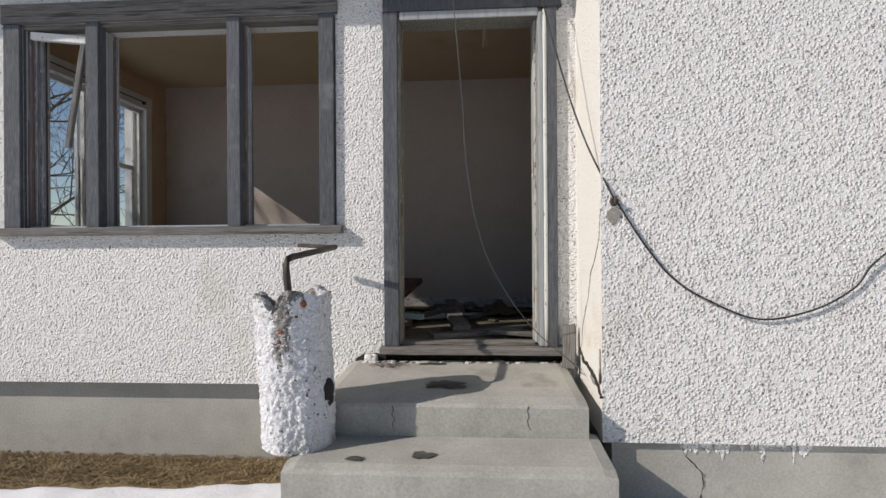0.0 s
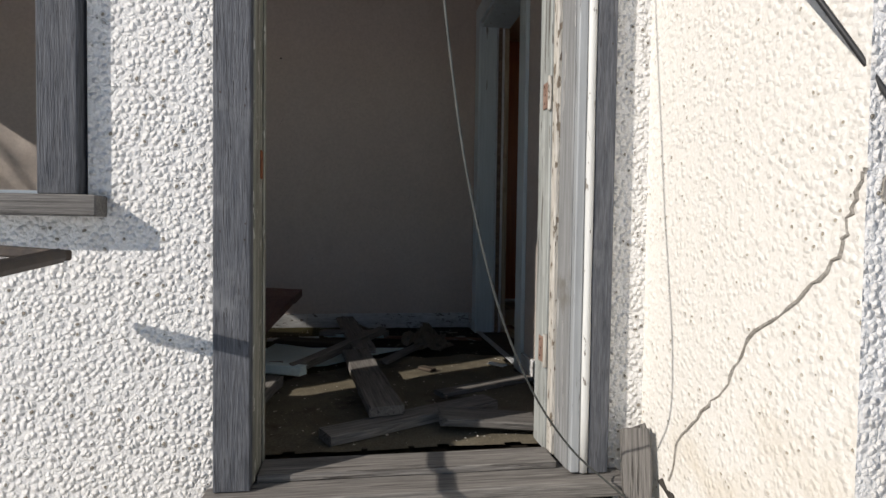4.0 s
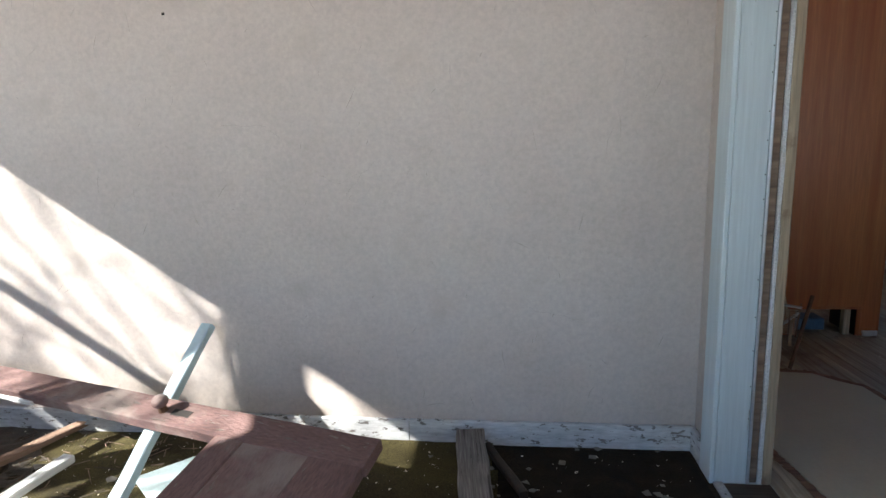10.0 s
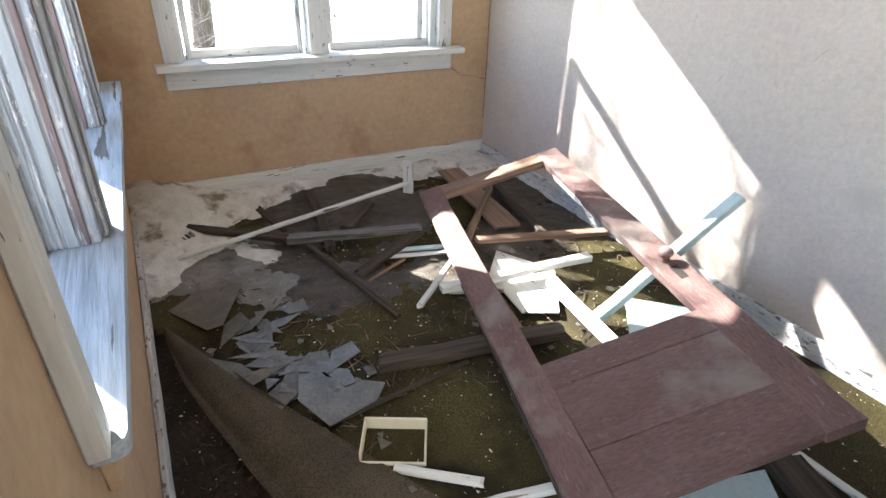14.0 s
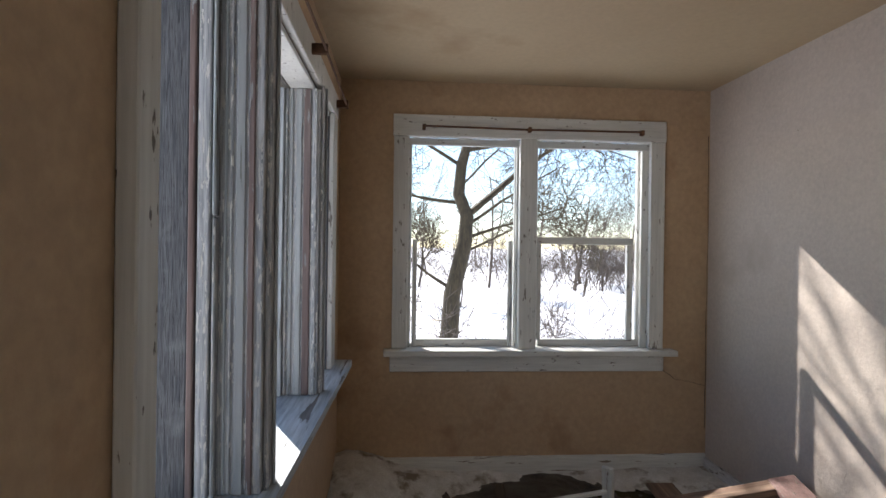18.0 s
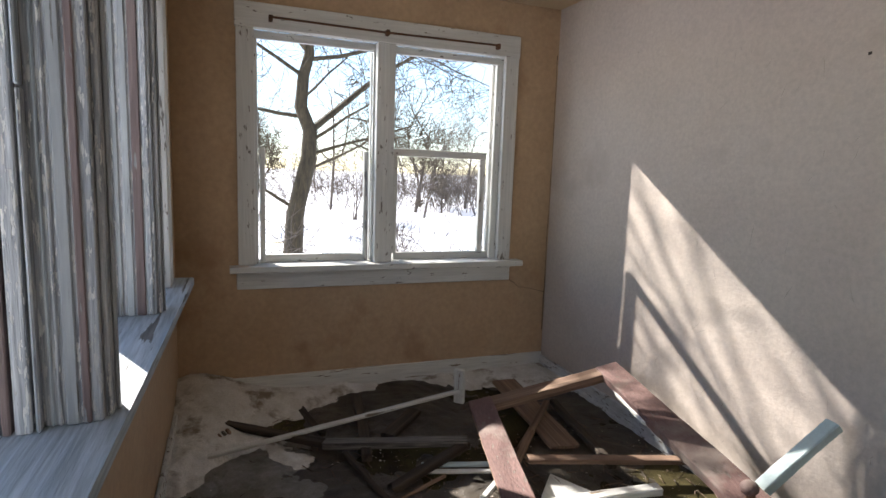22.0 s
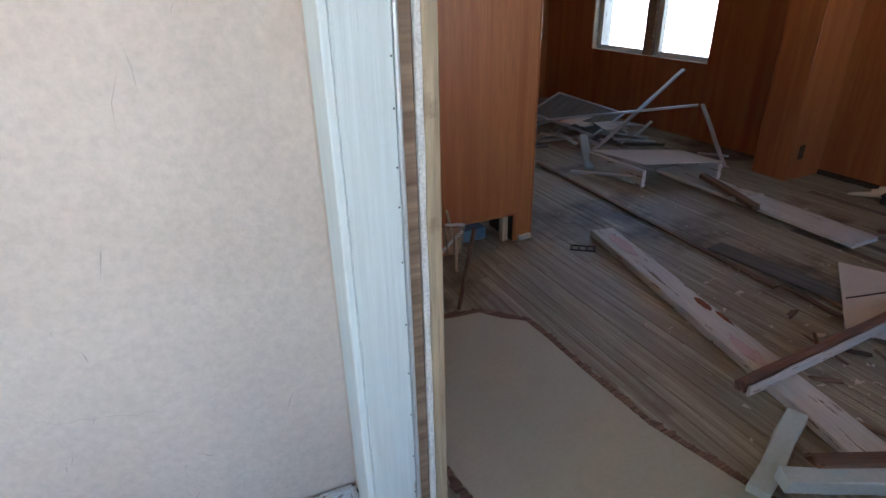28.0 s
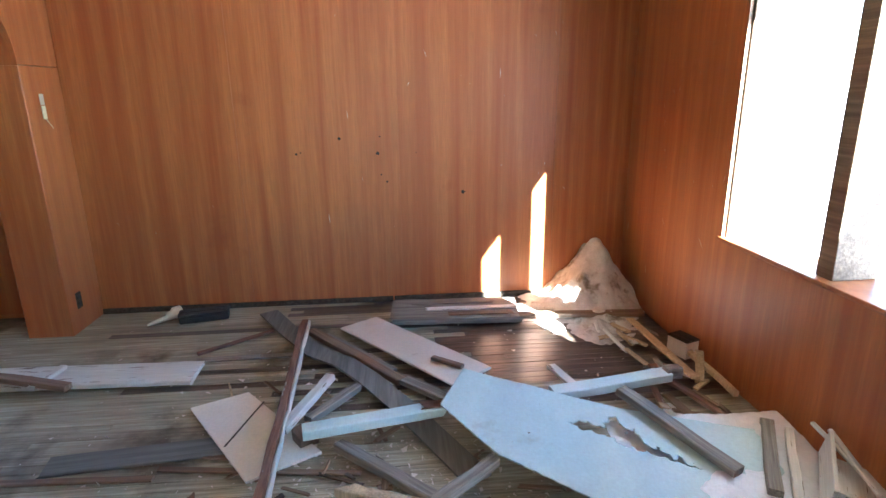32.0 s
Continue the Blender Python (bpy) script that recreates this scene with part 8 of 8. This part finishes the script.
# ---- linoleum left near the doorway ----
bm = bmesh.new()
lino = [(1.09, 1.75), (1.76, 1.95), (1.74, 2.05), (1.672, 2.334), (1.658, 2.663), (1.655, 2.925), (1.645, 3.09), (1.56, 3.16), (1.488, 3.25), (1.36, 3.262), (1.23, 3.29), (0.87, 3.20), (0.87, 2.50), (0.962, 2.483), (0.997, 2.138)]
sheet(bm, lino, 0.001, 0.006)
tagged(part("linoleum", bm, M_LINOLEUM), "remnant of pale green linoleum with a torn edge", "linoleum", kind="structure")
bm = bmesh.new()
edge_pts = [(1.78, 1.92), (1.757, 2.05), (1.69, 2.34), (1.672, 2.66), (1.67, 2.92), (1.66, 3.10), (1.50, 3.268), (1.23, 3.305)]
edge_back = [(1.075, 1.75), (0.98, 2.13), (0.945, 2.48)]
rng = random.Random(12)
for (x0, y0), (x1, y1) in list(zip(edge_pts, edge_pts[1:])) + list(zip(edge_back, edge_back[1:])):
    for k in range(12):
        u = k / 12
        cx, cy = x0 + (x1 - x0) * u, y0 + (y1 - y0) * u
        out = [(cx + 0.022 * rng.uniform(0.4, 1.3) * math.cos(a), cy + 0.034 * rng.uniform(0.5, 1.2) * math.sin(a)) for a in (0.2, 1.4, 2.6, 3.9, 5.2)]
        sheet(bm, out, 0.0012, 0.0035 + 0.0012 * (k % 2))
tagged(part("torn_backing", bm, M_RAWWOOD), "torn red-brown felt along the linoleum edge", "felt", kind="stuff")

# ---- dining pile ----
G3 = "scrap pile in the dining room"


def db(name, a, b, w, h, material, label, **kw):
    return board(name, (a[0] + SX, a[1] + SY, a[2]), (b[0] + SX, b[1] + SY, b[2]), w, h, material, label, group=G3, **kw)


db("alu_frame", (3.60, 5.55, 0.18), (4.52, 4.57, 0.40), 0.035, 0.02, M_ALU, "bent grey aluminium screen frame")
db("alu_frame", (4.54, 4.55, 0.41), (4.36, 4.07, 0.006), 0.035, 0.02, M_ALU, "bent leg of an aluminium frame")
db("alu_frame", (4.86, 5.11, 0.61), (3.60, 4.83, 0.02), 0.04, 0.02, M_ALU, "grey aluminium bar leaning on the pile")
db("blue_stub", (3.52, 4.85, 0.19), (3.38, 4.55, 0.004), 0.07, 0.03, M_BLUEBOARD, "pale blue stub leaning on the pile")
db("white_fascia", (3.42, 4.60, 0.001), (3.46, 4.02, 0.001), 0.035, 0.13, M_WHITEBOARD, "white fascia board on edge")
ob = plate("torn_board", [(3.42 + SX, 4.58 + SY), (4.10 + SX, 4.32 + SY), (4.14 + SX, 3.92 + SY), (3.80 + SX, 4.02 + SY), (3.52 + SX, 4.10 + SY)], 0.135, 0.008, M_HARDBOARD, "torn grey-brown cover board on the fascia", "sheet", (0, 2))
ob["group"] = G3
db("white_fascia", (4.10, 3.90, 0.001), (4.12, 4.30, 0.001), 0.035, 0.12, M_WHITEBOARD, "short white fascia under the cover board")
scr = root("window_screen", (4.12 + SX, 5.75 + SY, 0.16), "grey mesh window screen lying on the pile", "screen", G3)
scr.rotation_euler = (radians(8), radians(-16), radians(15))
for n_, lo, hi in (("rail", (-0.26, -0.42, 0), (0.26, -0.40, 0.02)), ("rail", (-0.26, 0.40, 0), (0.26, 0.42, 0.02)), ("side", (-0.26, -0.3995, 0), (-0.24, 0.3995, 0.02)), ("side", (0.24, -0.3995, 0), (0.26, 0.3995, 0.02))):
    box(n_, lo, hi, M_ALU, scr, 0.002)
box("mesh", (-0.2395, -0.3995, 0.006), (0.2395, 0.3995, 0.009), M_SLATE, scr, 0.0)
rng = random.Random(15)
for k in range(34):
    x, y = rng.uniform(3.1, 4.5), rng.uniform(4.4, 6.2)
    a, l = rng.uniform(0, 6.28), rng.uniform(0.25, 0.7)
    z = rng.uniform(0.003, 0.05) if k % 2 else 0.02
    db("scrap_bar", (x, y, z), (min(4.8, x + l * math.cos(a)), y + l * math.sin(a), max(0.003, z + rng.uniform(-0.06, 0.06))), rng.uniform(0.02, 0.06), 0.018,
       rng.choice((M_ALU, M_BLUEBOARD, M_WHITEBOARD, M_GREYWOOD_X, M_BLUEBOARD)), "thin grey and blue scrap strip")
for k in range(5):
    x, y = rng.uniform(3.4, 4.3), rng.uniform(4.7, 5.6)
    ob = plate("scrap_sheet", [(x + SX, y + SY), (x + 0.35 + SX, y + 0.08 + SY), (x + 0.30 + SX, y + 0.32 + SY), (x + 0.05 + SX, y + 0.26 + SY)], 0.10 + 0.02 * k, 0.004, (M_BLUEBOARD, M_HARDBOARD, M_WHITEBOARD)[k % 3],
               "pale scrap sheet on the pile", "sheet", (rng.uniform(-9, 9), rng.uniform(-9, 9)))
    ob["group"] = G3
# plaster crumbs on the room floor
bm = bmesh.new()
rng = random.Random(17)
for k in range(1700):
    x, y = rng.choice(((rng.gauss(3.0, 0.45), rng.gauss(2.2, 0.5)), (rng.uniform(1.9, 4.6), rng.uniform(0.4, 4.4)), (rng.gauss(2.6, 0.25), rng.gauss(1.75, 0.25))))
    if not (1.9 < x < 4.7 and 0.2 < y < 5):
        continue
    s = 0.003 + 0.020 * rng.random() ** 3
    c = Vector((x, y, 0.002))
    v = [bm.verts.new(c + Vector((rng.uniform(-1, 1), rng.uniform(-1, 1), rng.uniform(0, 0.7))) * s) for _ in range(4)]
    for t in ((0, 1, 2), (0, 2, 3), (0, 3, 1), (1, 3, 2)):
        bm.faces.new([v[i] for i in t])
tagged(part("plaster_crumbs", bm, M_HARDBOARD), "scattered crumbs of plaster on the boards", "crumbs", kind="stuff")

# ---- strip floor ----
floor = bpy.data.objects["floor_room"]
rng = random.Random(3)
W = 0.0572
meshes = {}


def strip_mesh(length, wet):
    key = (round(length, 1), wet)
    if key not in meshes:
        bm = bmesh.new()
        beam(bm, key[0], W - 0.0014, 0.02, max(2, int(key[0] / 0.5)), int(key[0] * 10), 0.0004, chamfer=0.0012)
        me = bpy.data.meshes.new("strip")
        bm.to_mesh(me)
        bm.free()
        me.materials.append(M_WETSTRIP if wet else M_FLOORSTRIP)
        meshes[key] = me
    return meshes[key]


M_FLOORSTRIP = surface("worn_oak_strip", (0.335, 0.315, 0.232), (0.425, 0.402, 0.305), 30, (0.03, 1, 1), fine=120, fine_var=0.36, bump=0.5, rough=0.58,
                       streak=((0.25, 0.212, 0.145), 40, (0.05, 1, 1)), random_var=0.13,
                       stain=(0.075, 0.054, 0.034), stain_at=0.535, stain_scale=1.15, stain_place=True)
M_WETSTRIP = surface("wet_rotten_strip", (0.075, 0.052, 0.038), (0.13, 0.095, 0.07), 9, X_GRAIN, fine=60, fine_var=0.35, bump=0.6, rough=0.34,
                     streak=((0.035, 0.024, 0.018), 30, (0.12, 1, 1)), random_var=0.35)
x, count = ROOM_X0 + W / 2, 0
joined = []
while x < FAR_X - 0.02:
    y = MAIN_FRONT_IN + 0.004
    while y < DINE_Y - 0.05:
        l = round(min(rng.uniform(1.1, 2.6), DINE_Y - 0.02 - y), 1)
        if l < 0.1:
            break
        m = pose(x, y, -0.0215 + rng.uniform(-0.0012, 0.0012), 0, 0, 90)
        if count < 300 and y < 5.2:
            o = new("strip", strip_mesh(l, x > 3.25 + rng.uniform(0, 0.35) and y < 1.2))
            o.parent = floor
            o.matrix_world = m
            count += 1
        else:
            joined.append((m, l))
        y += l + 0.001
    x += W
bm = bmesh.new()
for m, l in joined:
    tmp = bmesh.new()
    beam(tmp, l, W - 0.0014, 0.02, 2, 3, 0.0006, chamfer=0.002)
    tmp.transform(m)
    me = bpy.data.meshes.new("tmp")
    tmp.to_mesh(me)
    tmp.free()
    bm.from_mesh(me)
    bpy.data.meshes.remove(me)
tagged(part("far_strips", bm, M_STRIP, floor), kind="stuff")
